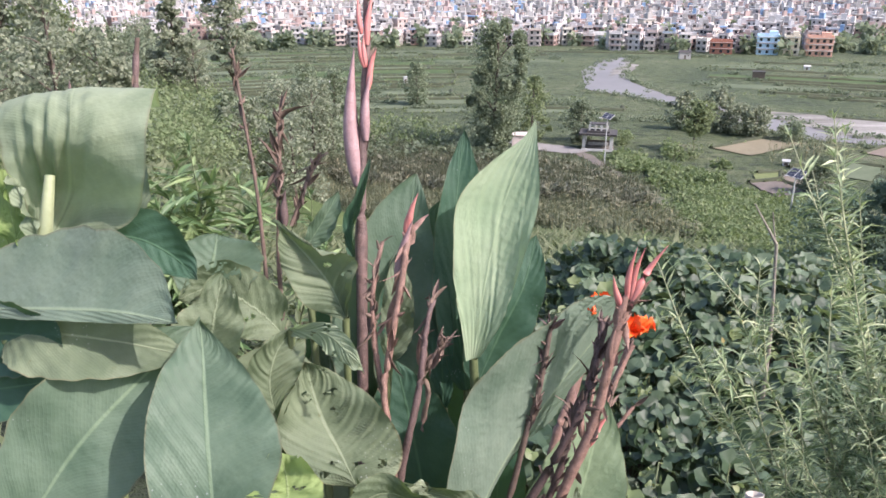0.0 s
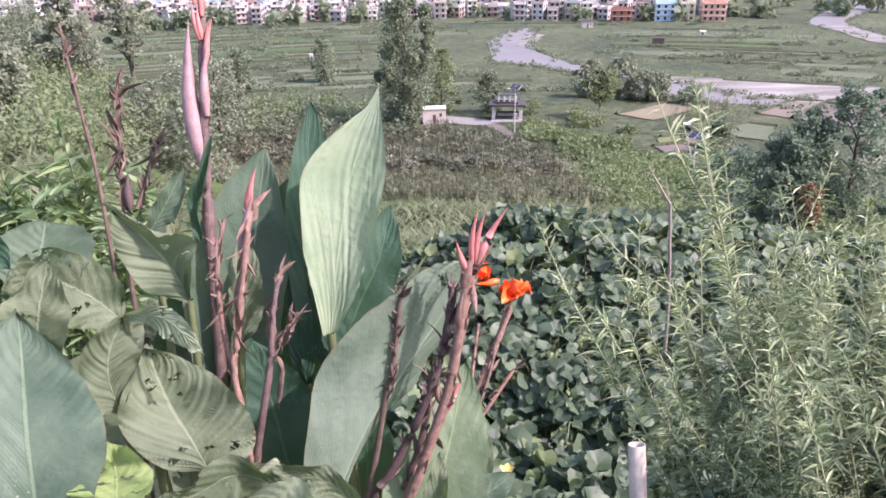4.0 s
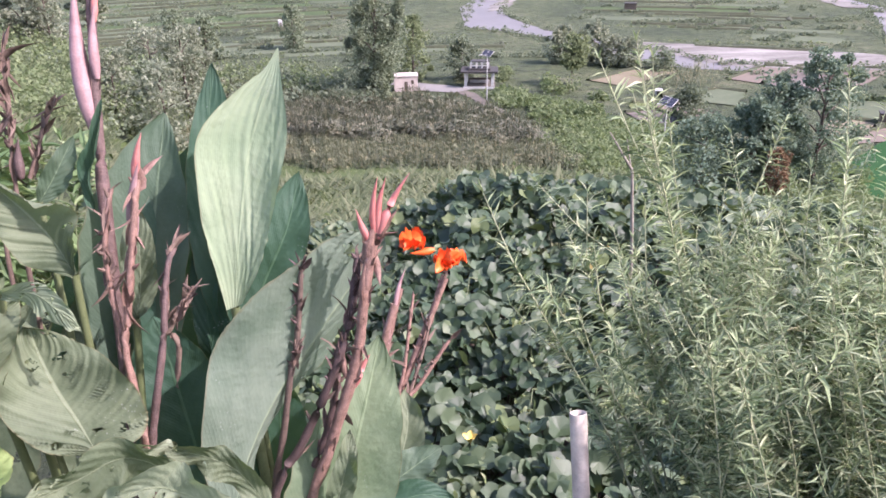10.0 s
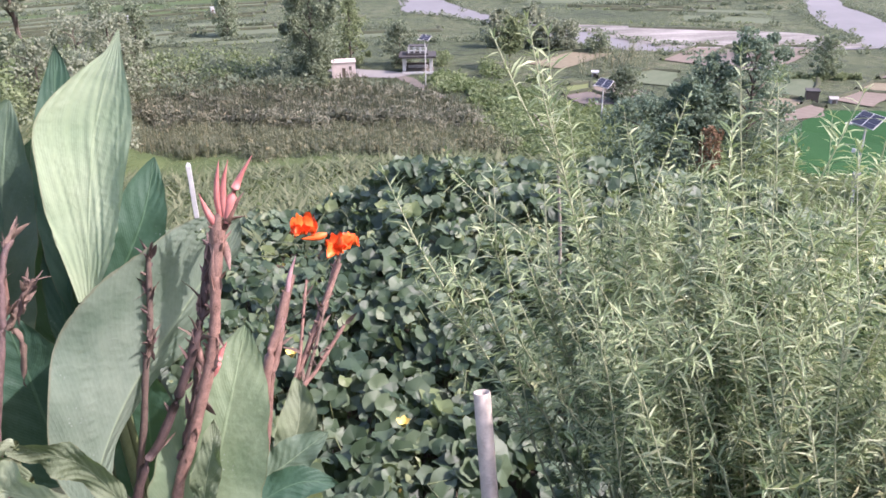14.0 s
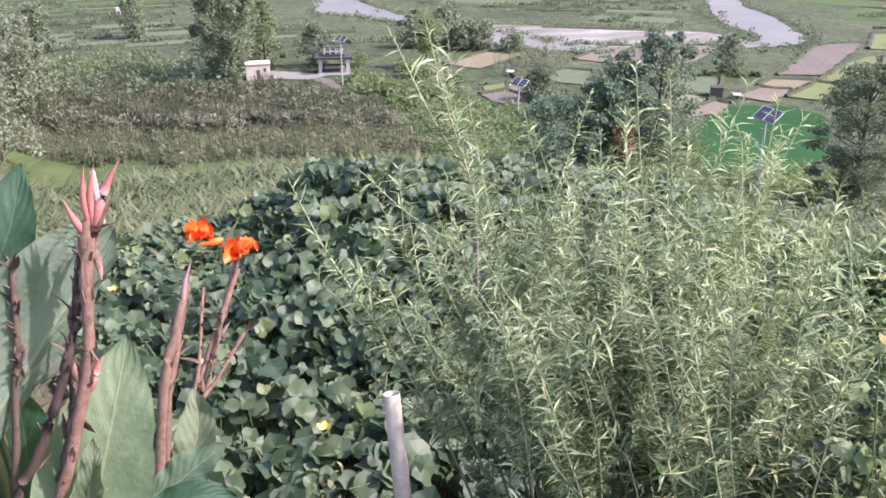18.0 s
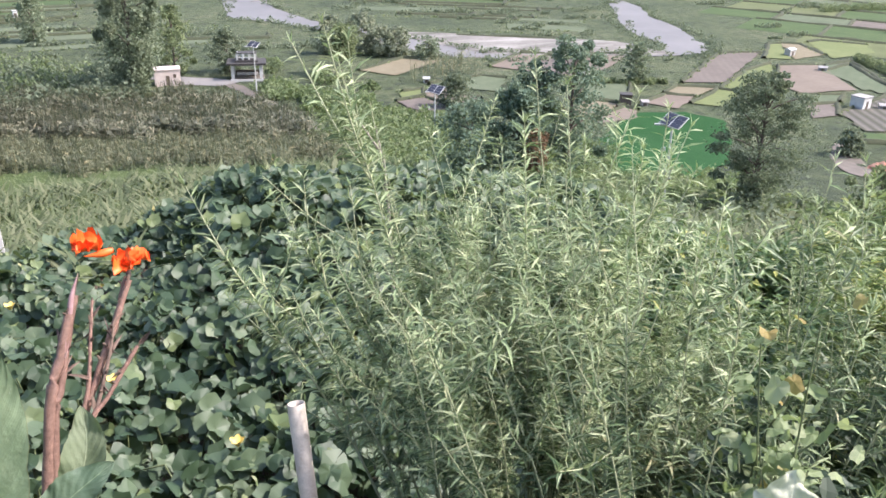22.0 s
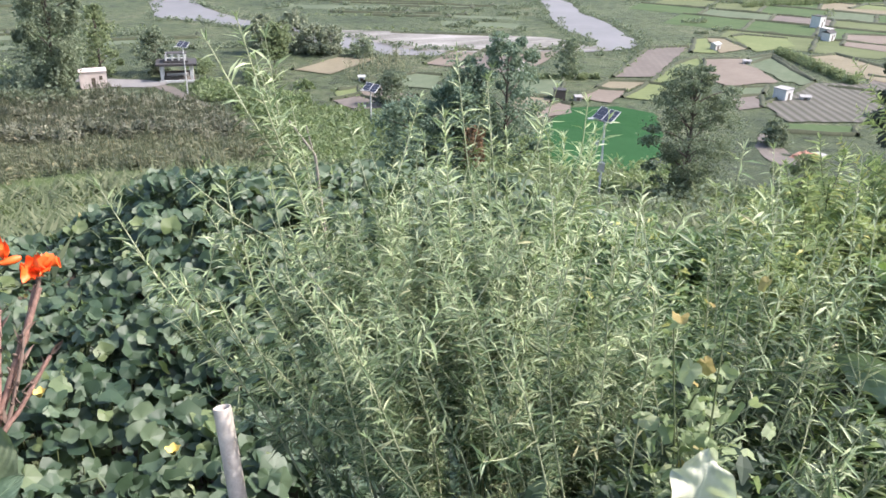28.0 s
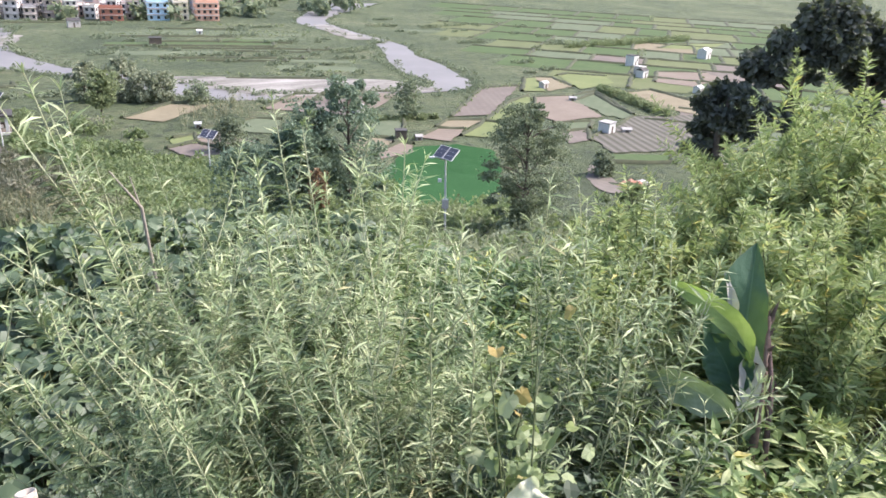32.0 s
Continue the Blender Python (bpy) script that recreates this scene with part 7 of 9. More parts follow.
stalk(canna_middle, [(-0.181, 1.148, -0.507), (-0.178, 1.170, 0.159), (-0.118, 1.225, 0.826)], 0.014, 0.007)
canna_leaf(canna_middle, [(-0.017, 0.970, 0.658), (-0.105, 0.980, 0.707), (-0.180, 0.943, 0.700), (-0.250, 0.905, 0.695)], 0.050, 0.041, (-0.114, 0.077, 0.990), "canna_worn", 10, 10, 0.014, 10, 47)
stalk(canna_middle, [(-0.230, 1.171, -0.507), (-0.137, 1.068, 0.076), (-0.017, 0.970, 0.658)], 0.014, 0.007)
canna_leaf(canna_middle, [(0.060, 0.873, 0.662), (-0.006, 0.881, 0.709), (-0.054, 0.874, 0.731), (-0.120, 0.853, 0.714)], 0.048, 0.052, (0.060, 0.058, 0.996), "canna_light", 10, 10, 0.012, 8, 49, blunt=0.75)
stalk(canna_middle, [(-0.257, 1.124, -0.507), (-0.107, 1.029, 0.078), (0.060, 0.873, 0.662)], 0.014, 0.007)
canna_leaf(canna_middle, [(0.099, 1.010, 0.534), (0.055, 1.013, 0.626), (-0.000, 1.016, 0.667), (-0.058, 1.027, 0.677)], 0.030, 0.030, (0.561, 0.103, 0.822), "canna_worn", 10, 15, 0.01, 3, 51)
stalk(canna_middle, [(-0.213, 1.093, -0.507), (-0.091, 1.084, 0.014), (0.099, 1.010, 0.534)], 0.014, 0.007)
canna_leaf(canna_middle, [(-0.187, 1.322, 0.400), (-0.199, 1.384, 0.566), (-0.223, 1.446, 0.733), (-0.260, 1.500, 0.876)], 0.153, 0.153, (0.990, 0.049, 0.134), "canna_deep", 8, 15, 0.008, 0, 53, blunt=0.75, base=0.4)
stalk(canna_middle, [(-0.178, 1.134, -0.507), (-0.205, 1.208, -0.053), (-0.187, 1.322, 0.400)], 0.014, 0.007)
canna_leaf(canna_middle, [(-0.045, 1.210, 0.445), (-0.067, 1.239, 0.580), (-0.090, 1.280, 0.689), (-0.113, 1.313, 0.777)], 0.106, 0.094, (0.980, 0.068, 0.185), "canna_deep", 8, 15, 0.008, 0, 55, blunt=0.75, base=0.4)
stalk(canna_middle, [(-0.216, 1.173, -0.507), (-0.149, 1.164, -0.031), (-0.045, 1.210, 0.445)], 0.014, 0.007)
canna_leaf(canna_middle, [(-0.488, 1.227, 0.367), (-0.469, 1.296, 0.521), (-0.430, 1.353, 0.654), (-0.355, 1.413, 0.782)], 0.136, 0.125, (0.949, -0.238, -0.208), "canna_worn", 8, 15, 0.008, 4, 57, blunt=0.75, base=0.4)
stalk(canna_middle, [(-0.257, 1.138, -0.507), (-0.326, 1.170, -0.070), (-0.488, 1.227, 0.367)], 0.014, 0.007)
canna_leaf(canna_middle, [(-0.198, 1.220, 0.326), (-0.219, 1.298, 0.485), (-0.253, 1.373, 0.634), (-0.275, 1.447, 0.783)], 0.117, 0.129, (0.980, -0.055, 0.191), "canna_worn", 8, 15, 0.008, 3, 59, blunt=0.75, base=0.4)
stalk(canna_middle, [(-0.227, 1.094, -0.507), (-0.210, 1.168, -0.090), (-0.198, 1.220, 0.326)], 0.014, 0.007)
canna_leaf(canna_middle, [(-0.047, 1.032, 0.685), (-0.117, 1.007, 0.680), (-0.193, 0.979, 0.668), (-0.261, 0.945, 0.668)], 0.031, 0.035, (-0.326, 0.109, 0.939), "canna_light", 12, 20, 0.014, 12, 61, blunt=0.75, label="pale torn leaf lying low")
stalk(canna_middle, [(-0.180, 1.120, -0.507), (-0.150, 1.093, 0.089), (-0.047, 1.032, 0.685)], 0.014, 0.007)
stalk(canna_middle, [(-0.189, 0.989, -0.507), (-0.187, 1.195, 0.225), (-0.184, 1.402, 0.956), (-0.184, 1.439, 1.056), (-0.182, 1.472, 1.144), (-0.174, 1.534, 1.310), (-0.170, 1.572, 1.410), (-0.171, 1.621, 1.543)], 0.014, 0.007, "spike", "flower_stalk", "tall rosy flower stalk", 30, 0.13, 63)
husks(canna_middle, [(-0.184, 1.402, 0.956), (-0.184, 1.439, 1.056), (-0.182, 1.472, 1.144), (-0.174, 1.534, 1.310), (-0.170, 1.572, 1.410), (-0.171, 1.621, 1.543)], 14, 0.05, 63, lo=0.3)
canna_leaf(canna_middle, [(-0.199, 1.387, 0.974), (-0.202, 1.412, 1.040), (-0.180, 1.423, 1.097), (-0.161, 1.441, 1.174)], 0.023, 0.028, (0.925, -0.378, -0.031), "canna_deep", 35, 40, 0.004, 0, 65, label="leaf wrapped round the stalk")
bud(canna_middle, (-0.190, 1.460, 1.111), (-0.196, 1.551, 1.384), 0.018, "spike_pink")
bud(canna_middle, (-0.172, 1.483, 1.202), (-0.162, 1.522, 1.335), 0.01, "spike_pink")
bud(canna_middle, (-0.163, 1.524, 1.312), (-0.156, 1.537, 1.374), 0.006, "bud")
bud(canna_middle, (-0.171, 1.537, 1.345), (-0.175, 1.551, 1.412), 0.006, "bud")
bud(canna_middle, (-0.167, 1.520, 1.301), (-0.148, 1.541, 1.385), 0.0065, "bud")
bud(canna_middle, (-0.175, 1.537, 1.345), (-0.186, 1.553, 1.418), 0.0055, "bud")
bud(canna_middle, (-0.169, 1.553, 1.389), (-0.153, 1.584, 1.499), 0.007, "bud")
bud(canna_middle, (-0.180, 1.561, 1.411), (-0.186, 1.580, 1.489), 0.006, "bud")
stalk(canna_middle, [(-0.079, 0.945, -0.490), (-0.089, 0.996, 0.114), (-0.104, 1.080, 0.609), (-0.108, 1.102, 0.674), (-0.116, 1.125, 0.733), (-0.125, 1.148, 0.803), (-0.118, 1.170, 0.848), (-0.106, 1.190, 0.917), (-0.093, 1.210, 0.985), (-0.084, 1.230, 1.041), (-0.078, 1.250, 1.076)], 0.0078, 0.006, "mauve", "flower_stalk", "reddish flower stalk with a coral bud", 40, 0.14, 74)
husks(canna_middle, [(-0.104, 1.080, 0.609), (-0.108, 1.102, 0.674), (-0.116, 1.125, 0.733), (-0.125, 1.148, 0.803), (-0.118, 1.170, 0.848), (-0.106, 1.190, 0.917), (-0.093, 1.210, 0.985), (-0.084, 1.230, 1.041), (-0.078, 1.250, 1.076)], 20, 0.05, 74, "mauve", lo=0.3)
bud(canna_middle, (-0.098, 1.240, 0.972), (-0.068, 1.240, 1.111), 0.0105, "spike_pink")
bud(canna_middle, (-0.079, 1.255, 1.080), (-0.058, 1.255, 1.157), 0.0065, "bud")
bud(canna_middle, (-0.083, 1.255, 1.070), (-0.067, 1.255, 1.139), 0.006, "bud")
bud(canna_middle, (-0.116, 1.220, 0.880), (-0.094, 1.220, 0.991), 0.0085, "mauve")
stalk(canna_middle, [(-0.128, 1.165, 0.793), (-0.138, 1.186, 0.841), (-0.145, 1.207, 0.889), (-0.147, 1.228, 0.958), (-0.138, 1.249, 1.015), (-0.128, 1.270, 1.056)], 0.0062, 0.004, "mauve", "flower_stalk", "", 40, 0.14, 78)
husks(canna_middle, [(-0.128, 1.165, 0.793), (-0.138, 1.186, 0.841), (-0.145, 1.207, 0.889), (-0.147, 1.228, 0.958), (-0.138, 1.249, 1.015), (-0.128, 1.270, 1.056)], 26, 0.045, 78, "husk", lo=0.25)
stalk(canna_middle, [(-0.156, 0.996, -0.490), (-0.135, 1.028, 0.103), (-0.101, 1.080, 0.589), (-0.086, 1.103, 0.696), (-0.065, 1.127, 0.787), (-0.055, 1.150, 0.842), (-0.048, 1.173, 0.898), (-0.039, 1.197, 0.943), (-0.031, 1.220, 0.956)], 0.0082, 0.005, "spike", "flower_stalk", "purplish stalk with a withered head", 40, 0.14, 82)
husks(canna_middle, [(-0.101, 1.080, 0.589), (-0.086, 1.103, 0.696), (-0.065, 1.127, 0.787), (-0.055, 1.150, 0.842), (-0.048, 1.173, 0.898), (-0.039, 1.197, 0.943), (-0.031, 1.220, 0.956)], 14, 0.045, 82, "husk", lo=0.45)
bud(canna_middle, (-0.059, 1.190, 0.838), (-0.036, 1.190, 0.943), 0.0085, "mauve")
stalk(canna_middle, [(-0.059, 1.175, 0.815), (-0.039, 1.180, 0.846), (-0.022, 1.185, 0.873), (-0.003, 1.190, 0.896)], 0.0065, 0.0035, "husk", "flower_stalk", "", 40, 0.14, 85)
husks(canna_middle, [(-0.059, 1.175, 0.815), (-0.039, 1.180, 0.846), (-0.022, 1.185, 0.873), (-0.003, 1.190, 0.896)], 22, 0.045, 85, "husk", lo=0.2)
canna_leaf(canna_middle, [(-0.052, 1.170, 0.822), (-0.042, 1.168, 0.778), (-0.056, 1.165, 0.707)], 0.010, 0.010, (0.9, -0.3, 0.1), "husk", 25, 60, 0.006, 0, 86, "bract", "papery dry bract hanging down", 60, 0.6, 16, 6, pleat=0.0)
stalk(canna_middle, [(-0.286, 1.026, -0.507), (-0.340, 1.225, 0.141), (-0.394, 1.424, 0.788), (-0.403, 1.472, 0.915), (-0.423, 1.537, 1.088), (-0.456, 1.603, 1.264), (-0.475, 1.644, 1.375)], 0.006, 0.003, "husk", "flower_stalk", "", 30, 0.13, 88)
husks(canna_middle, [(-0.394, 1.424, 0.788), (-0.403, 1.472, 0.915), (-0.423, 1.537, 1.088), (-0.456, 1.603, 1.264), (-0.475, 1.644, 1.375)], 22, 0.045, 88, lo=0.45)
stalk(canna_middle, [(-0.259, 1.019, -0.507), (-0.315, 1.237, 0.154), (-0.371, 1.456, 0.814), (-0.379, 1.526, 1.002), (-0.377, 1.579, 1.143), (-0.375, 1.616, 1.243)], 0.006, 0.004, "husk", "flower_stalk", "", 30, 0.13, 90)
husks(canna_middle, [(-0.371, 1.456, 0.814), (-0.379, 1.526, 1.002), (-0.377, 1.579, 1.143), (-0.375, 1.616, 1.243)], 44, 0.055, 90, lo=0.35)
stalk(canna_middle, [(-0.351, 1.526, 1.002), (-0.318, 1.556, 1.084), (-0.287, 1.582, 1.152)], 0.005, 0.003, "husk", "flower_stalk", "", 30, 0.13, 92)
husks(canna_middle, [(-0.351, 1.526, 1.002), (-0.318, 1.556, 1.084), (-0.287, 1.582, 1.152)], 26, 0.05, 92, lo=0.2)
bud(canna_middle, (-0.362, 1.516, 1.005), (-0.361, 1.545, 1.081), 0.01, "spike")
stalk(canna_middle, [(-0.766, 1.814, 1.258), (-0.766, 1.829, 1.297), (-0.761, 1.859, 1.378)], 0.008, 0.006, "husk", "flower_stalk", "", 30, 0.13, 95)
stalk(canna_middle, [(-0.559, 1.165, -0.507), (-0.663, 1.426, 0.207), (-0.768, 1.688, 0.920), (-0.768, 1.766, 1.128), (-0.765, 1.846, 1.342)], 0.01, 0.008, "spike", "flower_stalk", "", 30, 0.13, 96)
husks(canna_middle, [(-0.768, 1.688, 0.920), (-0.768, 1.766, 1.128), (-0.765, 1.846, 1.342)], 4, 0.04, 96, lo=0.6)
bud(canna_middle, (-0.821, 1.595, 1.243), (-0.833, 1.622, 1.313), 0.008, "spike")
canna_right = thing("canna_plant", (0, 0, 0), 0, "canna plant with a pale rolled young leaf and reddish seed spikes", "canna", "canna plants")
loft_leaf(canna_right, [(0.031, 1.277, 0.796), (0.011, 1.298, 0.936), (0.008, 1.316, 1.042), (0.018, 1.336, 1.125), (0.080, 1.369, 1.184), (0.139, 1.393, 1.220), (0.171, 1.409, 1.260)], [(0.047, 1.288, 0.796), (0.063, 1.317, 0.902), (0.082, 1.344, 1.002), (0.102, 1.364, 1.084), (0.128, 1.380, 1.155), (0.155, 1.391, 1.215), (0.171, 1.409, 1.260)], [(0.061, 1.281, 0.804), (0.100, 1.286, 0.877), (0.131, 1.305, 0.954), (0.156, 1.316, 1.041), (0.175, 1.347, 1.124), (0.174, 1.374, 1.196), (0.171, 1.409, 1.260)], "canna_pale", "tall pale young leaf rolled into a funnel", long=0.6, count=12, pleat=0.0022, wave=0.002, seed=100)
stalk(canna_right, [(0.149, 1.137, -0.488), (0.085, 1.190, 0.154), (0.047, 1.288, 0.796)], 0.014, 0.009)
canna_leaf(canna_right, [(0.034, 1.327, 0.701), (0.012, 1.390, 0.869), (0.013, 1.457, 1.048), (0.033, 1.530, 1.215)], 0.050, 0.079, (0.985, 0.163, -0.058), "canna_deep", 8, 15, 0.004, 0, 102, blunt=0.6, base=0.35, label="deep green leaf behind the pale one")
stalk(canna_right, [(0.101, 1.163, -0.488), (0.080, 1.205, 0.106), (0.034, 1.327, 0.701)], 0.014, 0.007)
canna_leaf(canna_right, [(0.057, 1.314, 0.722), (0.099, 1.347, 0.810), (0.153, 1.384, 0.910), (0.186, 1.442, 1.008)], 0.074, 0.059, (0.928, -0.132, -0.350), "canna_deep", 10, 15, 0.006, 0, 104, blunt=0.75, base=0.45)
stalk(canna_right, [(0.071, 1.118, -0.488), (0.089, 1.200, 0.117), (0.057, 1.314, 0.722)], 0.014, 0.007)
canna_leaf(canna_right, [(-0.013, 1.323, 0.661), (-0.017, 1.344, 0.757), (-0.016, 1.387, 0.853), (-0.012, 1.429, 0.950)], 0.030, 0.028, (0.993, -0.102, 0.050), "canna_deep", 10, 10, 0.004, 0, 106, blunt=0.75, base=0.4)
stalk(canna_right, [(0.114, 1.084, -0.488), (0.061, 1.204, 0.086), (-0.013, 1.323, 0.661)], 0.014, 0.007)
loft_leaf(canna_right, [(0.012, 1.060, 0.500), (-0.018, 1.070, 0.594), (-0.004, 1.080, 0.714), (0.024, 1.105, 0.804), (0.074, 1.130, 0.878), (0.143, 1.170, 0.922), (0.211, 1.210, 0.946), (0.278, 1.240, 0.958), (0.337, 1.270, 0.936)], [(0.024, 1.060, 0.497), (0.066, 1.107, 0.595), (0.119, 1.150, 0.676), (0.176, 1.190, 0.737), (0.230, 1.223, 0.798), (0.283, 1.250, 0.859), (0.337, 1.270, 0.934)], [(0.028, 1.080, 0.477), (0.066, 1.147, 0.555), (0.123, 1.200, 0.637), (0.198, 1.240, 0.708), (0.265, 1.260, 0.779), (0.310, 1.270, 0.852), (0.338, 1.270, 0.927)], "canna_mid", "large grey-green leaf slanting up, brown at its edge", pleat=0.0026, count=20, slant=9, wave=0.008, holes=2, seed=108)
stalk(canna_right, [(0.151, 1.123, -0.488), (0.085, 1.090, 0.085), (0.024, 1.060, 0.497)], 0.014, 0.011)
canna_leaf(canna_right, [(0.182, 1.077, 0.329), (0.223, 1.127, 0.446), (0.278, 1.210, 0.591), (0.321, 1.290, 0.703)], 0.111, 0.105, (0.938, -0.270, -0.217), "canna_fresh", 8, 14, 0.006, 0, 110, blunt=0.85, base=0.35, label="light green leaf with a pointed tip")
stalk(canna_right, [(0.115, 1.164, -0.488), (0.139, 1.105, -0.080), (0.182, 1.077, 0.329)], 0.014, 0.007)
canna_leaf(canna_right, [(0.088, 1.243, 0.288), (0.098, 1.268, 0.423), (0.105, 1.290, 0.544), (0.109, 1.307, 0.644)], 0.077, 0.066, (0.985, -0.157, -0.075), "canna_deep", 10, 14, 0.006, 0, 112, blunt=0.75)
stalk(canna_right, [(0.072, 1.132, -0.488), (0.090, 1.188, -0.100), (0.088, 1.243, 0.288)], 0.014, 0.007)
canna_leaf(canna_right, [(0.202, 1.087, 0.402), (0.216, 1.097, 0.475), (0.235, 1.113, 0.539), (0.246, 1.147, 0.589)], 0.028, 0.032, (0.964, -0.232, -0.129), "canna_worn", 20, 20, 0.01, 3, 114)
stalk(canna_right, [(0.100, 1.086, -0.488), (0.147, 1.109, -0.043), (0.202, 1.087, 0.402)], 0.014, 0.007)
stalk(canna_right, [(0.038, 1.110, -0.490), (0.082, 1.114, 0.008), (0.153, 1.120, 0.415), (0.201, 1.124, 0.552), (0.229, 1.129, 0.633), (0.255, 1.133, 0.706), (0.274, 1.137, 0.777), (0.286, 1.141, 0.852), (0.299, 1.146, 0.924), (0.310, 1.150, 0.968)], 0.011, 0.009, "mauve", "flower_stalk", "thick mauve seed stalk", 40, 0.14, 118)
husks(canna_right, [(0.153, 1.120, 0.415), (0.201, 1.124, 0.552), (0.229, 1.129, 0.633), (0.255, 1.133, 0.706), (0.274, 1.137, 0.777), (0.286, 1.141, 0.852), (0.299, 1.146, 0.924), (0.310, 1.150, 0.968)], 40, 0.05, 118, "mauve", lo=0.1)
husks(canna_right, [(0.153, 1.120, 0.415), (0.201, 1.124, 0.552), (0.229, 1.129, 0.633), (0.255, 1.133, 0.706), (0.274, 1.137, 0.777), (0.286, 1.141, 0.852), (0.299, 1.146, 0.924), (0.310, 1.150, 0.968)], 14, 0.036, 119, "husk", lo=0.3)
stalk(canna_right, [(-0.096, 1.096, -0.490), (-0.024, 1.105, 0.039), (0.095, 1.120, 0.471), (0.151, 1.127, 0.573), (0.201, 1.133, 0.672), (0.238, 1.140, 0.758), (0.261, 1.160, 0.823), (0.278, 1.180, 0.889), (0.284, 1.200, 0.920)], 0.0105, 0.007, "spike", "flower_stalk", "thick purplish-brown seed stalk", 40, 0.14, 120)
husks(canna_right, [(0.095, 1.120, 0.471), (0.151, 1.127, 0.573), (0.201, 1.133, 0.672), (0.238, 1.140, 0.758), (0.261, 1.160, 0.823), (0.278, 1.180, 0.889), (0.284, 1.200, 0.920)], 46, 0.048, 120, "spike", lo=0.4)
husks(canna_right, [(0.095, 1.120, 0.471), (0.151, 1.127, 0.573), (0.201, 1.133, 0.672), (0.238, 1.140, 0.758), (0.261, 1.160, 0.823), (0.278, 1.180, 0.889), (0.284, 1.200, 0.920)], 18, 0.05, 121, "husk", lo=0.1)
stalk(canna_right, [(0.020, 1.138, -0.490), (0.046, 1.142, 0.017), (0.089, 1.150, 0.431), (0.123, 1.156, 0.595), (0.146, 1.162, 0.712), (0.161, 1.168, 0.765), (0.175, 1.174, 0.851), (0.184, 1.180, 0.923)], 0.0075, 0.0045, "husk", "flower_stalk", "withered grey-brown stalk", 40, 0.14, 116)
husks(canna_right, [(0.089, 1.150, 0.431), (0.123, 1.156, 0.595), (0.146, 1.162, 0.712), (0.161, 1.168, 0.765), (0.175, 1.174, 0.851), (0.184, 1.180, 0.923)], 36, 0.042, 116, "spike", lo=0.4)
husks(canna_right, [(0.089, 1.150, 0.431), (0.123, 1.156, 0.595), (0.146, 1.162, 0.712), (0.161, 1.168, 0.765), (0.175, 1.174, 0.851), (0.184, 1.180, 0.923)], 18, 0.04, 117, "husk", lo=0.3)
stalk(canna_right, [(0.011, 1.126, -0.490), (0.059, 1.135, 0.002), (0.137, 1.150, 0.405), (0.189, 1.160, 0.539), (0.217, 1.170, 0.624), (0.232, 1.180, 0.697), (0.233, 1.190, 0.739)], 0.009, 0.006, "spike", "flower_stalk", "", 40, 0.14, 122)
husks(canna_right, [(0.137, 1.150, 0.405), (0.189, 1.160, 0.539), (0.217, 1.170, 0.624), (0.232, 1.180, 0.697), (0.233, 1.190, 0.739)], 26, 0.05, 122, "husk", lo=0.2)
bud(canna_right, (0.309, 1.150, 0.965), (0.285, 1.150, 1.034), 0.0068, "bud")
bud(canna_right, (0.313, 1.150, 0.988), (0.324, 1.150, 1.088), 0.006, "bud")
bud(canna_right, (0.319, 1.150, 0.988), (0.338, 1.150, 1.087), 0.006, "bud")
bud(canna_right, (0.320, 1.150, 0.977), (0.377, 1.150, 1.091), 0.0078, "bud")
bud(canna_right, (0.315, 1.150, 0.964), (0.356, 1.150, 1.029), 0.007, "mauve")
bud(canna_right, (0.299, 1.150, 0.933), (0.319, 1.150, 1.013), 0.0115, "mauve")
bud(canna_right, (0.260, 1.138, 0.689), (0.293, 1.138, 0.756), 0.009, "bud")
bud(canna_right, (0.247, 1.138, 0.710), (0.247, 1.138, 0.769), 0.007, "mauve")
bud(canna_right, (0.236, 1.165, 0.706), (0.248, 1.165, 0.799), 0.008, "spike")
bud(canna_right, (0.291, 1.140, 0.852), (0.295, 1.140, 0.938), 0.0095, "mauve")
bud(canna_right, (0.222, 1.140, 0.620), (0.257, 1.140, 0.680), 0.008, "spike")
canna_flowering = thing("canna_plant", (0, 0, 0), 0, "canna with two orange flowers on slim purplish stalks", "canna", "canna plants")
stalk(canna_flowering, [(0.136, 1.692, -0.662), (0.247, 1.777, -0.312), (0.358, 1.861, 0.038), (0.425, 1.913, 0.168), (0.499, 1.967, 0.306), (0.570, 2.021, 0.443)], 0.0108, 0.0081, "mauve", "flower_stalk", "", 30, 0.13, 136)
husks(canna_flowering, [(0.358, 1.861, 0.038), (0.425, 1.913, 0.168), (0.499, 1.967, 0.306), (0.570, 2.021, 0.443)], 12, 0.06, 136, lo=0.4)
stalk(canna_flowering, [(0.200, 1.675, -0.662), (0.283, 1.772, -0.315), (0.366, 1.868, 0.032), (0.449, 1.939, 0.208), (0.529, 2.001, 0.363), (0.565, 2.035, 0.447)], 0.01215, 0.0081, "mauve", "flower_stalk", "", 30, 0.13, 138)
husks(canna_flowering, [(0.366, 1.868, 0.032), (0.449, 1.939, 0.208), (0.529, 2.001, 0.363), (0.565, 2.035, 0.447)], 8, 0.05, 138, lo=0.3)
stalk(canna_flowering, [(0.030, 1.720, -0.662), (0.208, 1.785, -0.295), (0.386, 1.851, 0.073), (0.463, 1.881, 0.163), (0.512, 1.902, 0.223), (0.562, 1.922, 0.283)], 0.00945, 0.0054, "mauve", "flower_stalk", "", 30, 0.13, 140)
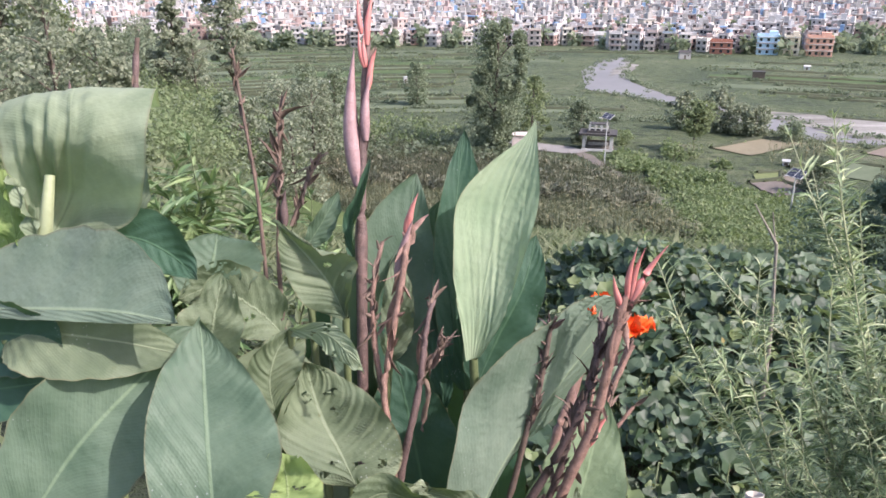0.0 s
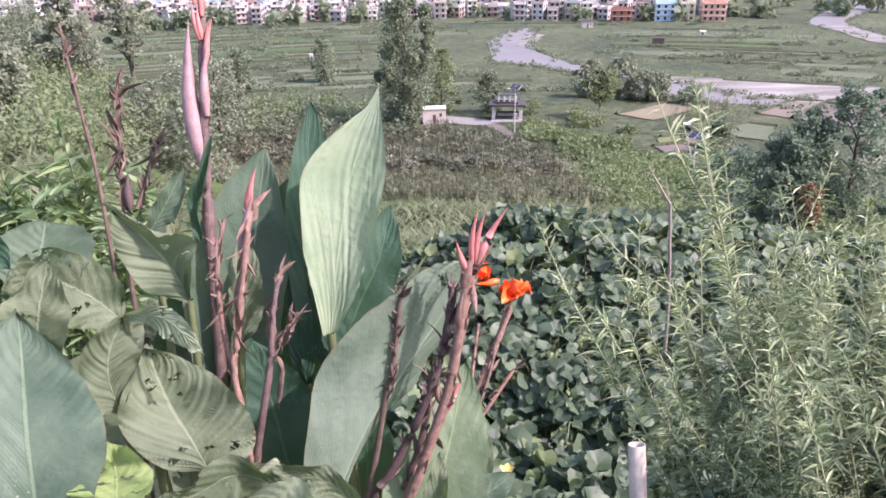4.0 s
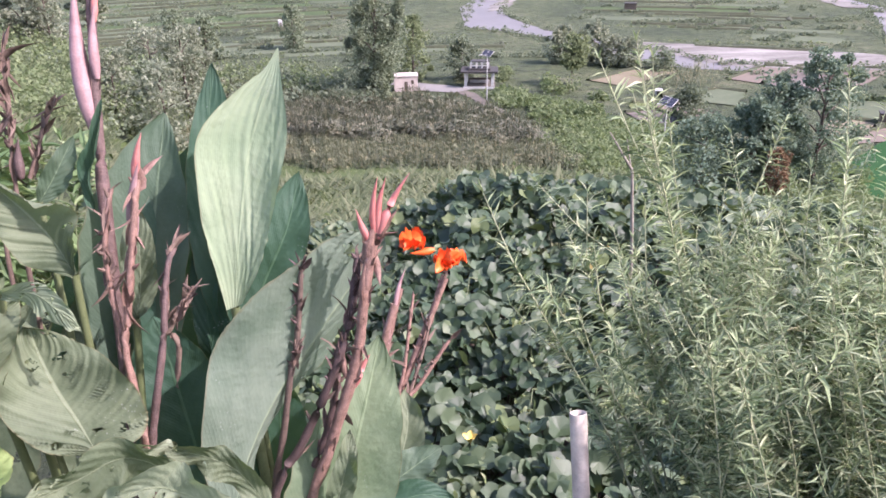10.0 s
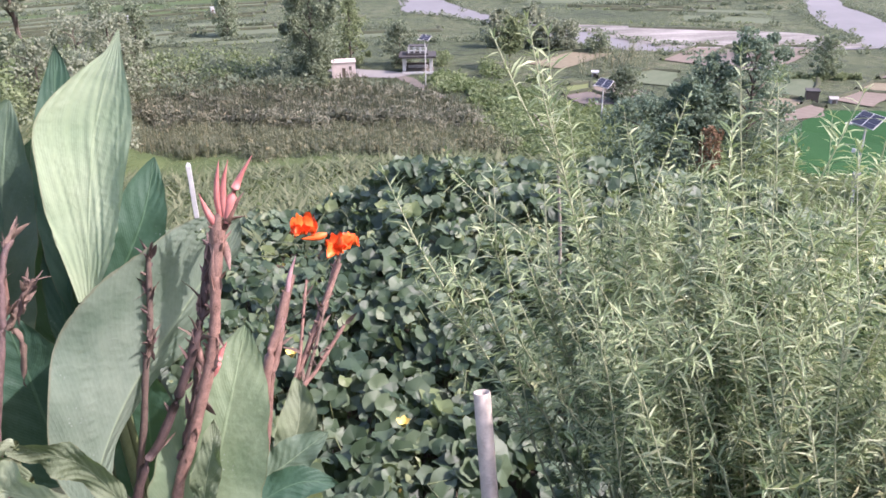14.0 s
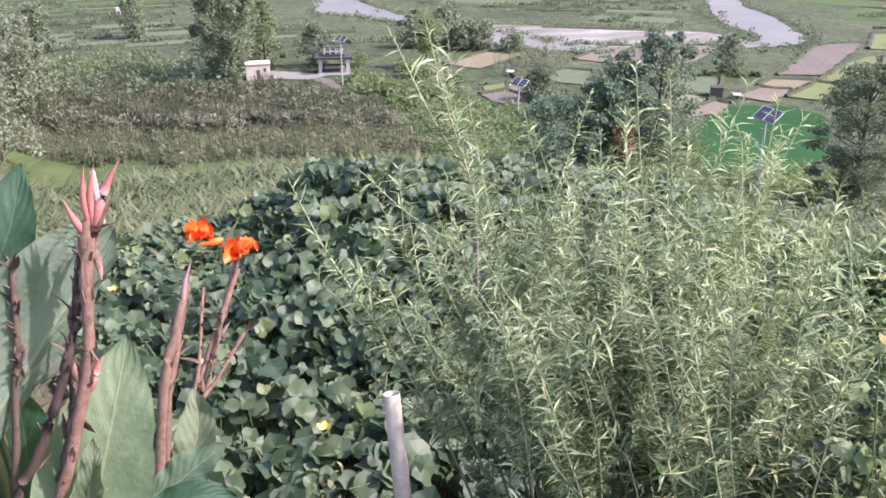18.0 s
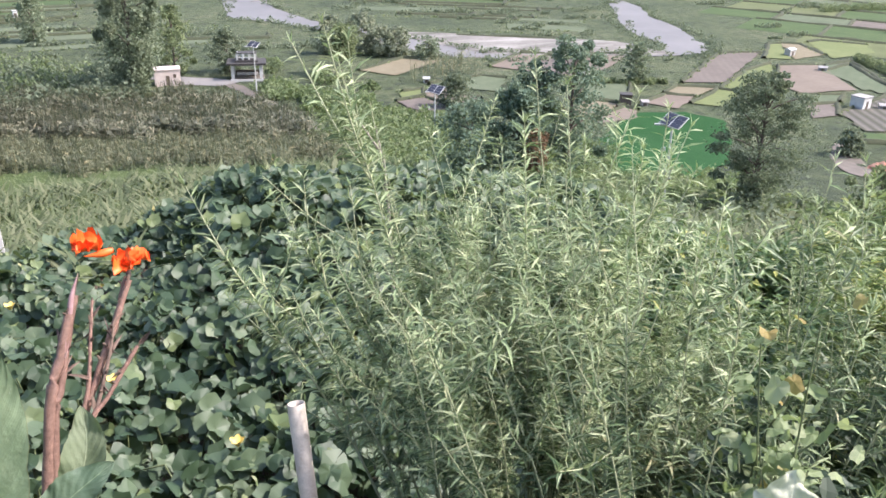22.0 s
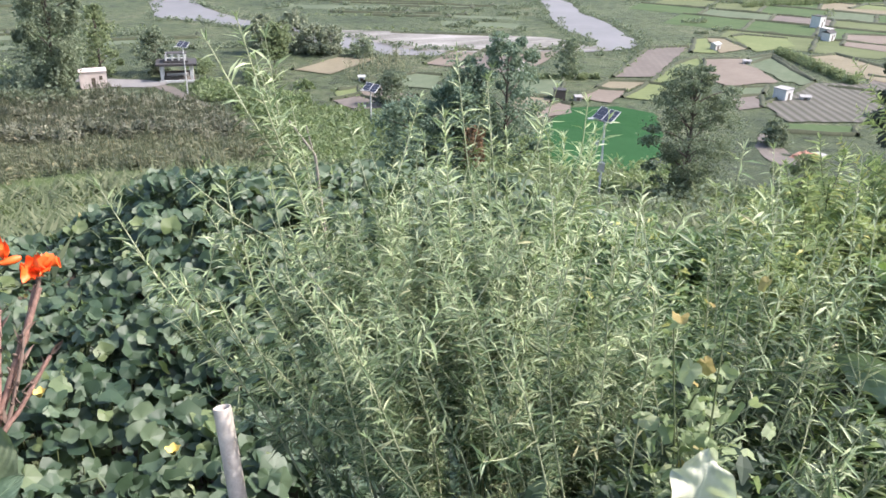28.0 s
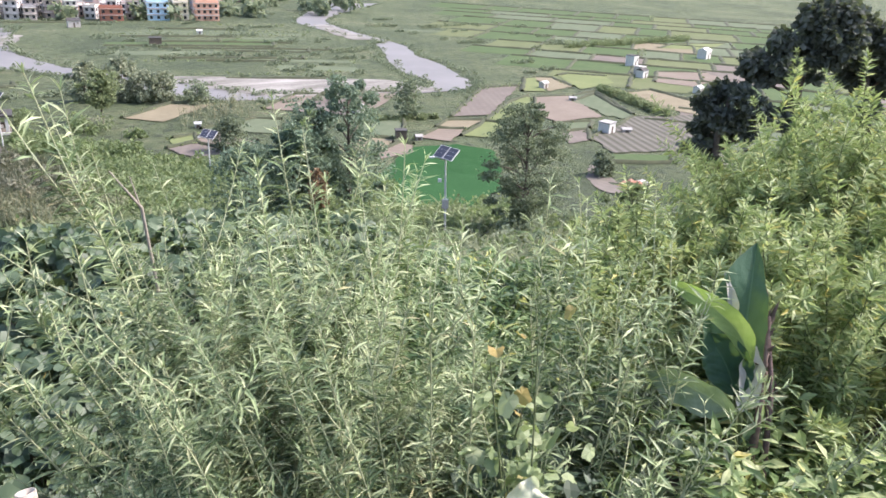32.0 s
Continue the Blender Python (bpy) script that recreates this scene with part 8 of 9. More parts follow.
husks(canna_flowering, [(0.386, 1.851, 0.073), (0.463, 1.881, 0.163), (0.512, 1.902, 0.223), (0.562, 1.922, 0.283)], 8, 0.05, 140, lo=0.3)
stalk(canna_flowering, [(0.153, 1.635, -0.662), (0.238, 1.759, -0.239), (0.323, 1.882, 0.184), (0.366, 1.926, 0.290), (0.406, 1.970, 0.395)], 0.01755, 0.01215, "mauve", "flower_stalk", "", 30, 0.13, 142)
husks(canna_flowering, [(0.323, 1.882, 0.184), (0.366, 1.926, 0.290), (0.406, 1.970, 0.395)], 10, 0.05, 142, lo=0.25)
bud(canna_flowering, (0.373, 1.924, 0.289), (0.422, 1.981, 0.425), 0.013, "spike_pink")
bud(canna_flowering, (0.404, 1.963, 0.379), (0.445, 2.010, 0.492), 0.008, "spike_pink")
stalk(canna_flowering, [(0.179, 1.631, -0.662), (0.252, 1.750, -0.265), (0.325, 1.868, 0.133), (0.352, 1.900, 0.209), (0.391, 1.952, 0.329), (0.428, 1.997, 0.435)], 0.0135, 0.0081, "mauve", "flower_stalk", "", 30, 0.13, 146)
husks(canna_flowering, [(0.325, 1.868, 0.133), (0.352, 1.900, 0.209), (0.391, 1.952, 0.329), (0.428, 1.997, 0.435)], 14, 0.05, 146, lo=0.2)
stalk(canna_flowering, [(0.244, 1.683, -0.662), (0.307, 1.765, -0.313), (0.369, 1.847, 0.036), (0.419, 1.914, 0.191), (0.446, 1.968, 0.313), (0.467, 2.009, 0.405)], 0.00945, 0.00405, "mauve", "flower_stalk", "", 30, 0.13, 148)
husks(canna_flowering, [(0.369, 1.847, 0.036), (0.419, 1.914, 0.191), (0.446, 1.968, 0.313), (0.467, 2.009, 0.405)], 12, 0.05, 148, lo=0.3)
stalk(canna_flowering, [(0.151, 1.654, -0.662), (0.267, 1.747, -0.306), (0.383, 1.840, 0.050), (0.429, 1.874, 0.136), (0.482, 1.923, 0.257), (0.510, 1.958, 0.339)], 0.0081, 0.00405, "husk", "flower_stalk", "", 30, 0.13, 150)
husks(canna_flowering, [(0.383, 1.840, 0.050), (0.429, 1.874, 0.136), (0.482, 1.923, 0.257), (0.510, 1.958, 0.339)], 12, 0.05, 150, lo=0.3)
canna_leaf(canna_flowering, [(0.347, 1.573, 0.020), (0.372, 1.609, 0.103), (0.402, 1.667, 0.187), (0.402, 1.733, 0.253)], 0.059, 0.062, (0.970, -0.219, -0.101), "canna_worn", 16, 25, 0.01, 0, 152, blunt=0.75)
stalk(canna_flowering, [(0.376, 1.850, -0.662), (0.356, 1.717, -0.321), (0.347, 1.573, 0.020)], 0.014, 0.007)
canna_leaf(canna_flowering, [(0.287, 1.395, 0.210), (0.343, 1.396, 0.233), (0.400, 1.411, 0.261), (0.464, 1.434, 0.286)], 0.052, 0.049, (0.372, -0.729, -0.575), "canna", 10, 14, 0.006, 0, 154, blunt=0.75)
stalk(canna_flowering, [(0.326, 1.831, -0.662), (0.332, 1.646, -0.226), (0.287, 1.395, 0.210)], 0.014, 0.007)
canna_leaf(canna_flowering, [(0.230, 1.282, 0.189), (0.313, 1.294, 0.244), (0.391, 1.301, 0.264), (0.470, 1.299, 0.242)], 0.044, 0.044, (0.203, -0.673, -0.712), "canna_deep", 10, 14, 0.006, 0, 156, blunt=0.75)
stalk(canna_flowering, [(0.341, 1.779, -0.662), (0.309, 1.601, -0.236), (0.230, 1.282, 0.189)], 0.014, 0.007)
flower(canna_flowering, (0.580, 2.024, 0.475), 0.056, 1)
flower(canna_flowering, (0.510, 2.081, 0.522), 0.068, 2, 0.6)
bud(canna_flowering, (0.543, 2.073, 0.518), (0.465, 2.063, 0.516), 0.012, "petal")
canna_small = thing("canna_plant", (0, 0, 0), 0, "young canna with sunlit green leaves and a dry white one", "canna", "canna plants")
canna_leaf(canna_small, [(3.333, 0.960, -0.087), (3.340, 0.984, 0.102), (3.376, 1.015, 0.274), (3.457, 1.067, 0.450)], 0.193, 0.079, (0.598, -0.802, 0.000), "canna_deep", 14, 25, 0.008, 0, 162, blunt=0.75, base=0.4, label="deep green upright leaf")
stalk(canna_small, [(3.352, 0.915, -0.806), (3.361, 0.916, -0.447), (3.333, 0.960, -0.087)], 0.014, 0.007)
canna_leaf(canna_small, [(3.296, 0.921, 0.047), (3.249, 0.991, 0.177), (3.159, 1.100, 0.279), (3.082, 1.233, 0.338)], 0.047, 0.058, (0.482, -0.392, 0.783), "canna_lime", 16, 20, 0.01, 0, 164, blunt=0.9, label="sunlit lime green leaf")
stalk(canna_small, [(3.349, 0.861, -0.806), (3.346, 0.900, -0.380), (3.296, 0.921, 0.047)], 0.014, 0.007)
canna_leaf(canna_small, [(3.275, 0.994, 0.119), (3.282, 1.020, 0.203), (3.291, 1.055, 0.283), (3.305, 1.097, 0.358)], 0.026, 0.026, (0.771, -0.615, 0.167), "dry", 20, 40, 0.01, 0, 166)
stalk(canna_small, [(3.402, 0.852, -0.806), (3.338, 0.929, -0.344), (3.275, 0.994, 0.119)], 0.014, 0.007)
canna_leaf(canna_small, [(3.263, 0.942, -0.103), (3.266, 0.984, -0.022), (3.235, 1.032, 0.066), (3.200, 1.095, 0.124)], 0.087, 0.109, (0.500, -0.641, 0.582), "canna_deep", 12, 20, 0.01, 0, 168, blunt=0.65)
stalk(canna_small, [(3.415, 0.905, -0.806), (3.333, 0.908, -0.455), (3.263, 0.942, -0.103)], 0.014, 0.007)
canna_leaf(canna_small, [(3.160, 0.882, -0.118), (3.055, 0.955, -0.028), (2.934, 1.035, 0.050), (2.864, 1.112, 0.074)], 0.087, 0.062, (0.144, -0.359, 0.922), "canna_mid", 10, 15, 0.008, 0, 170, blunt=0.75)
stalk(canna_small, [(3.364, 0.923, -0.806), (3.292, 0.884, -0.462), (3.160, 0.882, -0.118)], 0.014, 0.007)
canna_leaf(canna_small, [(3.248, 0.900, -0.151), (3.271, 0.912, -0.065), (3.304, 0.937, 0.036), (3.340, 0.971, 0.132)], 0.055, 0.066, (0.719, -0.692, -0.060), "dry", 20, 40, 0.014, 0, 172, label="dry whitish leaf")
stalk(canna_small, [(3.342, 0.873, -0.806), (3.327, 0.892, -0.479), (3.248, 0.900, -0.151)], 0.014, 0.007)
stalk(canna_small, [(3.235, 0.792, -0.806), (3.281, 0.828, -0.473), (3.327, 0.864, -0.139), (3.379, 0.906, 0.025), (3.428, 0.950, 0.188)], 0.019, 0.012, "husk", "flower_stalk", "", 30, 0.13, 174)
husks(canna_small, [(3.327, 0.864, -0.139), (3.379, 0.906, 0.025), (3.428, 0.950, 0.188)], 8, 0.09, 174, lo=0.25)
stalk(canna_small, [(3.270, 0.722, -0.806), (3.322, 0.784, -0.477), (3.373, 0.846, -0.148), (3.412, 0.899, 0.015), (3.443, 0.983, 0.219)], 0.015, 0.009, "spike", "flower_stalk", "", 30, 0.13, 176)
husks(canna_small, [(3.373, 0.846, -0.148), (3.412, 0.899, 0.015), (3.443, 0.983, 0.219)], 8, 0.09, 176, lo=0.25)

canna_edge = thing("canna_plant", (0, 0, 0), 0, "single pale cracked leaf low at the edge of the bed", "canna", "canna plants")
canna_leaf(canna_edge, [(1.847, 0.762, 0.047), (1.859, 0.777, 0.139), (1.885, 0.791, 0.204), (1.917, 0.818, 0.249)], 0.094, 0.082, (0.737, -0.672, -0.072), "canna_white", 14, 25, 0.045, 0, 180, blunt=0.65, base=0.3)
stalk(canna_edge, [(1.765, 0.748, -0.670), (1.822, 0.753, -0.312), (1.847, 0.762, 0.047)], 0.014, 0.007)


# ---------- bushes, vines and herbs ----------
pumpkin_patch()


def around(base, n, rx, ry, seed):
    rg = np.random.default_rng(seed)
    p = np.tile(np.asarray(base, float), (n, 1))
    p[:, 0] += rg.normal(0, rx, n)
    p[:, 1] += rg.normal(0, ry, n)
    p[:, 2] = ground_z(p[:, 0], p[:, 1]) + 0.02
    return p


def under(base, tip, rg, pull=0.34):
    """Foot of a stem: between the middle of the bush and the spot below the tip."""
    p = np.asarray(tip, float) * (1 - pull) + np.asarray(base, float) * pull + rg.normal(0, 0.05, 3)
    p[2] = ground_z(p[0], p[1])
    return p


def willow_stems(top, specs, leaf_len, per, seed, width=0.006, twigs=4, start=0.12, ripe=0.72, bow=0.10, fine=True):
    """Wand-like stems, each with narrow leaves that rise along it and a pale starry tip."""
    rg = np.random.default_rng(seed)
    for base, tip in specs:
        base, tip = np.asarray(base, float), np.asarray(tip, float)
        L = np.linalg.norm(tip - base)
        flat = (tip - base) * (1, 1, 0)
        mid = (base + tip) / 2 + flat * -bow + rg.normal(0, 0.022, 3) * L + (0, 0, 0.05 * L)
        lines = [spline([base, mid, tip], 16)]
        d0 = (tip - base) / L
        for _ in range(twigs):
            k = rg.integers(7, 15)
            o = lines[0][k]
            d = d0 + rg.normal(0, 0.34, 3)
            d /= np.linalg.norm(d)
            l2 = L * rg.uniform(0.12, 0.30)
            lines.append(spline([o, o + d * l2 * .5, o + d * l2 + (0, 0, l2 * .12)], 8))
        q, lv, tv = Heap(), Heap(), Heap()
        for li, ln in enumerate(lines):
            q.add(*tube_arrays(ln, np.linspace(width * (1 if li == 0 else .5), width * .22, len(ln)), 5))
            ll = L if li == 0 else np.linalg.norm(ln[-1] - ln[0])
            n = int(per * ll)
            s = np.sort(rg.uniform(start if li == 0 else 0.05, 0.99, n))
            f = s * (len(ln) - 1)
            i = np.minimum(f.astype(int), len(ln) - 2)
            o = ln[i] + (ln[i + 1] - ln[i]) * (f - i)[:, None]
            along = ln[i + 1] - ln[i]
            along /= np.linalg.norm(along, axis=1, keepdims=True)
            # leaves follow one another round the stem
            a = np.arange(n) * 2.4 + rg.normal(0, 0.35, n)
            V, A, B = frames(along)
            out = np.cos(a)[:, None] * A + np.sin(a)[:, None] * B
            d = out + along * rg.uniform(0.25, 1.15, (n, 1)) + np.array([0, 0, -1.0]) * rg.uniform(0, 0.75, (n, 1)) * (1 - s)[:, None]
            sz = leaf_len * rg.uniform(0.62, 1.15, n) * np.where(s > 0.9, 0.72, 1.0)
            young = s > ripe + rg.uniform(-.12, .12, n)
            up = along + rg.normal(0, .4, (n, 3))
            for hp, mk in ((lv, ~young), (tv, young)):
                if mk.any():
                    hp.many(*WAND_LEAF[int(li > 0 or not fine)], o[mk], axes(d[mk], up[mk], sz[mk]))
            n = 7 if li == 0 else 4
            a = rg.uniform(0, 6.283, n)
            V, A, B = frames(np.tile(ln[-1] - ln[-2], (n, 1)))
            d = (np.cos(a)[:, None] * A + np.sin(a)[:, None] * B) * rg.uniform(.2, .9, (n, 1)) + V
            tv.many(*WAND_LEAF[int(not fine)], np.tile(ln[-1], (n, 1)), axes(d, V, leaf_len * rg.uniform(.4, .75, n)))
        st = put("stem", q.mesh("stem", M["twig"], True), top)
        put("leaves", lv.mesh("leaves", M["bush"]), st) if lv.n else None
        put("young_leaves", tv.mesh("young_leaves", M["bush_tip"]), st)


WAND_LEAF = (lance(0.062, 0.45, 0.30), lance(0.066, 0.45, 0.30, True))


# wands on the near side of the bush: lower point and tip
FRONT_WANDS = [((1.61, 1.45, 0.01), (1.42, 1.61, 0.44)), ((1.77, 1.48, 0.15), (1.59, 1.64, 0.54)), ((1.54, 1.66, 0.28), (1.41, 1.78, 0.55)), ((1.86, 1.35, 0.10), (1.89, 1.39, 0.62)), ((1.78, 1.53, 0.18), (1.76, 1.60, 0.60)), ((1.49, 1.41, 0.04), (1.32, 1.54, 0.25)), ((1.77, 1.36, 0.06), (1.62, 1.51, 0.49)), ((1.86, 1.22, 0.17), (1.78, 1.35, 0.58)), ((1.75, 1.18, 0.07), (1.64, 1.32, 0.43)), ((1.82, 1.68, 0.19), (1.67, 1.82, 0.59)), ((1.98, 1.25, 0.15), (1.99, 1.31, 0.57)), ((2.01, 1.15, 0.07), (2.05, 1.18, 0.50)), ((1.36, 1.63, 0.16), (1.27, 1.72, 0.42)), ((1.94, 1.66, 0.24), (1.82, 1.80, 0.62)), ((1.47, 1.48, 0.12), (1.32, 1.60, 0.41))]


def willow_bush():
    rg = np.random.default_rng(101)
    top = thing("willow_leaved_bush", (0, 0, 0), 0, "tall bush of arching stems with narrow grey-green leaves", "bush")
    base = np.array(BUSH_BASE)
    willow_stems(top, [(under(base, t, rg, 0.72), t) for t in BUSH_TIPS], 0.092, 84, 120, 0.0080, 3, 0.5, 0.55)
    specs = []
    for i in range(150):
        a = rg.uniform(0, 6.283)
        s = math.sqrt(rg.uniform(0.0, 1))
        t = np.array([1.92 + s * 1.02 * math.cos(a), 2.12 + s * 0.86 * math.sin(a), 0])
        t[2] = 0.30 - 0.62 * s * s + rg.uniform(-0.42, 0.10)
        if math.degrees(math.atan2(t[0] - 0.45, t[1] + 0.1)) < 24:
            continue
        specs.append((under(base, t, rg, 0.64), t))
    # low outer wands leaning out over the post
    for i in range(16):
        t = np.array([rg.uniform(1.05, 1.75), rg.uniform(1.75, 2.5), rg.uniform(-0.50, 0.02)])
        if math.hypot(t[0] - PIPE_TOP[0], t[1] - PIPE_TOP[1]) > 0.22:
            specs.append((under(base, t, rg, 0.72), t))
    willow_stems(top, specs, 0.066, 92, 102, 0.0042, 5, 0.62, fine=False)
    wands = []
    for low, tip in FRONT_WANDS:
        low, tip = np.array(low), np.array(tip)
        foot = low + (low - tip) * 0.9
        foot[2] = min(foot[2], float(ground_z(foot[0], foot[1])))
        wands.append((foot, tip))
    willow_stems(top, wands, 0.066, 74, 106, 0.0048, 3, 0.40, 0.74, 0.0)


def willow_bush_two():
    rg = np.random.default_rng(103)
    top = thing("willow_leaved_bush", (0, 0, 0), 0, "lower bush of leaning stems with narrow leaves", "bush")
    base = np.array(BUSH_TWO_BASE)
    specs = [(under(base, t, rg, 0.5), t) for t in BUSH_TWO_TIPS]
    for b in around(base, 34, 0.28, 0.28, 5):
        specs.append((b, b + np.array([rg.uniform(-0.25, 0.65), rg.uniform(-.35, .5), rg.uniform(0.5, 0.95)])))
    willow_stems(top, specs, 0.078, 70, 104, 0.0050, 4, 0.2)


def gold_bush():
    rg = np.random.default_rng(105)
    top = thing("leafy_shrub", (0, 0, 0), 0, "large sunlit yellow-green shrub at the edge of the garden", "bush")
    base = np.array(GOLD_BASE)
    specs = []
    b = around(base, 210, 0.7, 0.6, 6)
    for i in range(210):
        a = rg.uniform(0, 6.283)
        s = math.sqrt(rg.uniform(0, 1))
        t = base + np.array([s * 1.55 * math.cos(a), s * 1.2 * math.sin(a), 0])
        t[2] = 0.40 - 0.55 * s * s + rg.uniform(-0.62, 0.20) + 0.10 * math.cos(a)
        specs.append((b[i], t))
    # a skirt of shorter shoots down to the ground on its open side
    for i in range(130):
        az, r = math.radians(rg.uniform(62, 86)), rg.uniform(3.9, 5.0)
        f = np.array([r * math.sin(az), r * math.cos(az), 0])
        f[2] = ground_z(f[0], f[1])
        t = f + np.array([rg.normal(-0.10, .14), rg.normal(0, .14), rg.uniform(0.25, 1.25)])
        specs.append((f, t))
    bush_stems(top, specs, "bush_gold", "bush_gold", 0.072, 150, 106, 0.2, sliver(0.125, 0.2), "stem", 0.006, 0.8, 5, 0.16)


def lance_shrub():
    rg = np.random.default_rng(107)
    top = thing("lance_leaved_shrub", (0, 0, 0), 0, "bright green shrub with whorls of long pointed leaves", "shrub")
    base = np.array(SHRUB_BASE)
    specs = []
    for b in around(base, 30, 0.30, 0.25, 7):
        t = b + np.array([rg.uniform(-.40, .40), rg.uniform(-.35, .35), 0])
        t[2] = base[2] + rg.uniform(-0.1, 0.50)
        specs.append((b, t))
    bush_stems(top, specs, "shrub", "shrub", 0.185, 52, 108, 0.5, lance(0.100, 0.4, 0.22), "stem", 0.010, 0.8, 2)


def herb_bed():
    top = thing("herb_bed", (0, 0, 0), 0, "dense bed of low leafy herbs, coloured paler for sun and darker for shade", "herbs", kind="stuff")
    broad = lance(0.24, 0.3, 0.25, True)
    # leaf colour carries the light: bush_gold where sunny, the dark leaf where shaded
    for key, n, a0, a1, r0, r1, sd in (("shade_leaf", 190, 50, 69, 1.5, 3.6, 1), ("herb", 70, 50, 69, 1.5, 3.6, 4), ("herb", 190, 69, 98, 2.1, 4.2, 5), ("shade_leaf", 110, 68, 98, 1.5, 3.2, 7), ("bush_gold", 150, 72, 98, 2.7, 4.2, 2), ("herb", 330, 43, 60, 5.0, 9.4, 3), ("herb", 160, 52, 64, 3.3, 5.2, 6)):
        hp = Heap()
        rg = np.random.default_rng(110 + sd)
        for _ in range(n):
            deg, rr = rg.uniform(a0, a1), rg.uniform(r0, r1)
            az = math.radians(deg)
            x, y = rr * math.sin(az), rr * math.cos(az)
            z, h, big = float(ground_z(x, y)), rg.uniform(0.3, 0.62), 1.0
            if sd == 3:
                z, h, big = float(canopy(deg, rr)[0]) - 0.25, rg.uniform(0.35, 0.75), 1.5
            if sd == 6:
                h *= 1.5
            c = np.array([(x + rg.normal(0, .06), y + rg.normal(0, .06), z + h * k / 5) for k in range(6)])
            m = 40
            o = c[rg.integers(0, 6, m)] + rg.normal(0, .03, (m, 3)) * big
            d = rg.normal(0, 1, (m, 3)) * (1, 1, .45)
            hp.many(*(broad if sd in (1, 4, 7) else LANCE_WIDE), o, axes(d, np.tile((0, 0, 1.0), (m, 1)) + rg.normal(0, .3, (m, 3)), rg.uniform(.05, .125, m) * big))
        put("foliage", hp.mesh("foliage", M[key]), top)


def fine_weeds():
    rg = np.random.default_rng(131)
    top = thing("fine_weed", (0, 0, 0), 0, "feathery low weeds round the foot of the steel post", "weeds")
    specs = []
    for k in range(30):
        az, r = math.radians(rg.uniform(25, 55)), rg.uniform(1.75, 2.6)
        b = np.array([r * math.sin(az), r * math.cos(az), 0])
        if math.hypot(b[0] - PIPE_TOP[0], b[1] - PIPE_TOP[1] + 0.2) < 0.26 or math.degrees(az) < 28 and r < 2.25:
            continue
        b[2] = ground_z(b[0], b[1])
        h = np.interp(r, [1.75, 2.1, 2.75], [0.30, 0.46, 0.95]) * rg.uniform(0.5, 1.0)
        specs.append((b, b + np.array([rg.normal(-.04, .12), rg.normal(0, .12), h])))
    bush_stems(top, specs, "bush", "bush", 0.058, 66, 132, 0.3, LANCE_PLAIN, "stem", 0.004, 0.9, 4)


def bank_cover():
    """Broad low leaves that cover the bank under the bushes, coloured dark for the shade there."""
    rg = np.random.default_rng(141)
    hp = Heap()
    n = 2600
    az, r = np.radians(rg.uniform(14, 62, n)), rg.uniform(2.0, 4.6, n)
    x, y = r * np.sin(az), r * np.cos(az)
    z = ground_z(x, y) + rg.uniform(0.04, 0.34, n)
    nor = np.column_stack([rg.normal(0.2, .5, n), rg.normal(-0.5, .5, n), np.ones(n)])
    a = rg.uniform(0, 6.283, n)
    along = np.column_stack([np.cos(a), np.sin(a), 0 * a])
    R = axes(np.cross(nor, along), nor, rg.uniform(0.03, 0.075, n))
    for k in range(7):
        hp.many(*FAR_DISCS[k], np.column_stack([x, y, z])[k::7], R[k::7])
    tagged(put("bank_cover", hp.mesh("bank_cover", M["shade_leaf"], True)), "broad-leaved growth on the bank, its leaves coloured dark for shade", "weeds", kind="stuff")


def pale_vine():
    rg = np.random.default_rng(113)
    top = thing("pale_vine", (0, 0, 0), 0, "climbing vine with pale yellowing leaves in front of the bush", "vine")
    base = np.array(VINE_BASE)
    base[2] = ground_z(base[0], base[1])
    q = Heap()
    shared = [mesh_np("leaf", tv, tf, M["vine"], None, True) for tv, tf in DISCS]
    for k in range(9):
        b = base + np.array([rg.normal(0.03, .06), rg.normal(0, .06), 0])
        t = b + np.array([rg.uniform(.02, .20), rg.uniform(-.1, .12), rg.uniform(0.75, 1.25)])
        ln = spline([b, b * .5 + t * .5 + rg.normal(0, .08, 3), t], 16)
        q.add(*tube_arrays(ln, np.linspace(.006, .002, 16), 5))
        for i in range(3, 16):
            for _ in range(2):
                s = rg.uniform(.014, .034) * (1.3 if i < 6 else 1)
                m = Matrix.Translation(Vector(ln[i] + rg.normal(0, .05, 3))) @ Euler((rg.uniform(-1.2, .3), rg.uniform(-.7, .7), rg.uniform(0, 6.28))).to_matrix().to_4x4() @ Matrix.Diagonal((s * rg.uniform(.55, .9), s * 1.15, s, 1))
                put("leaf", shared[i % 7], top, m)
    put("vine_stem", q.mesh("vine_stem", M["stem"], True), top)


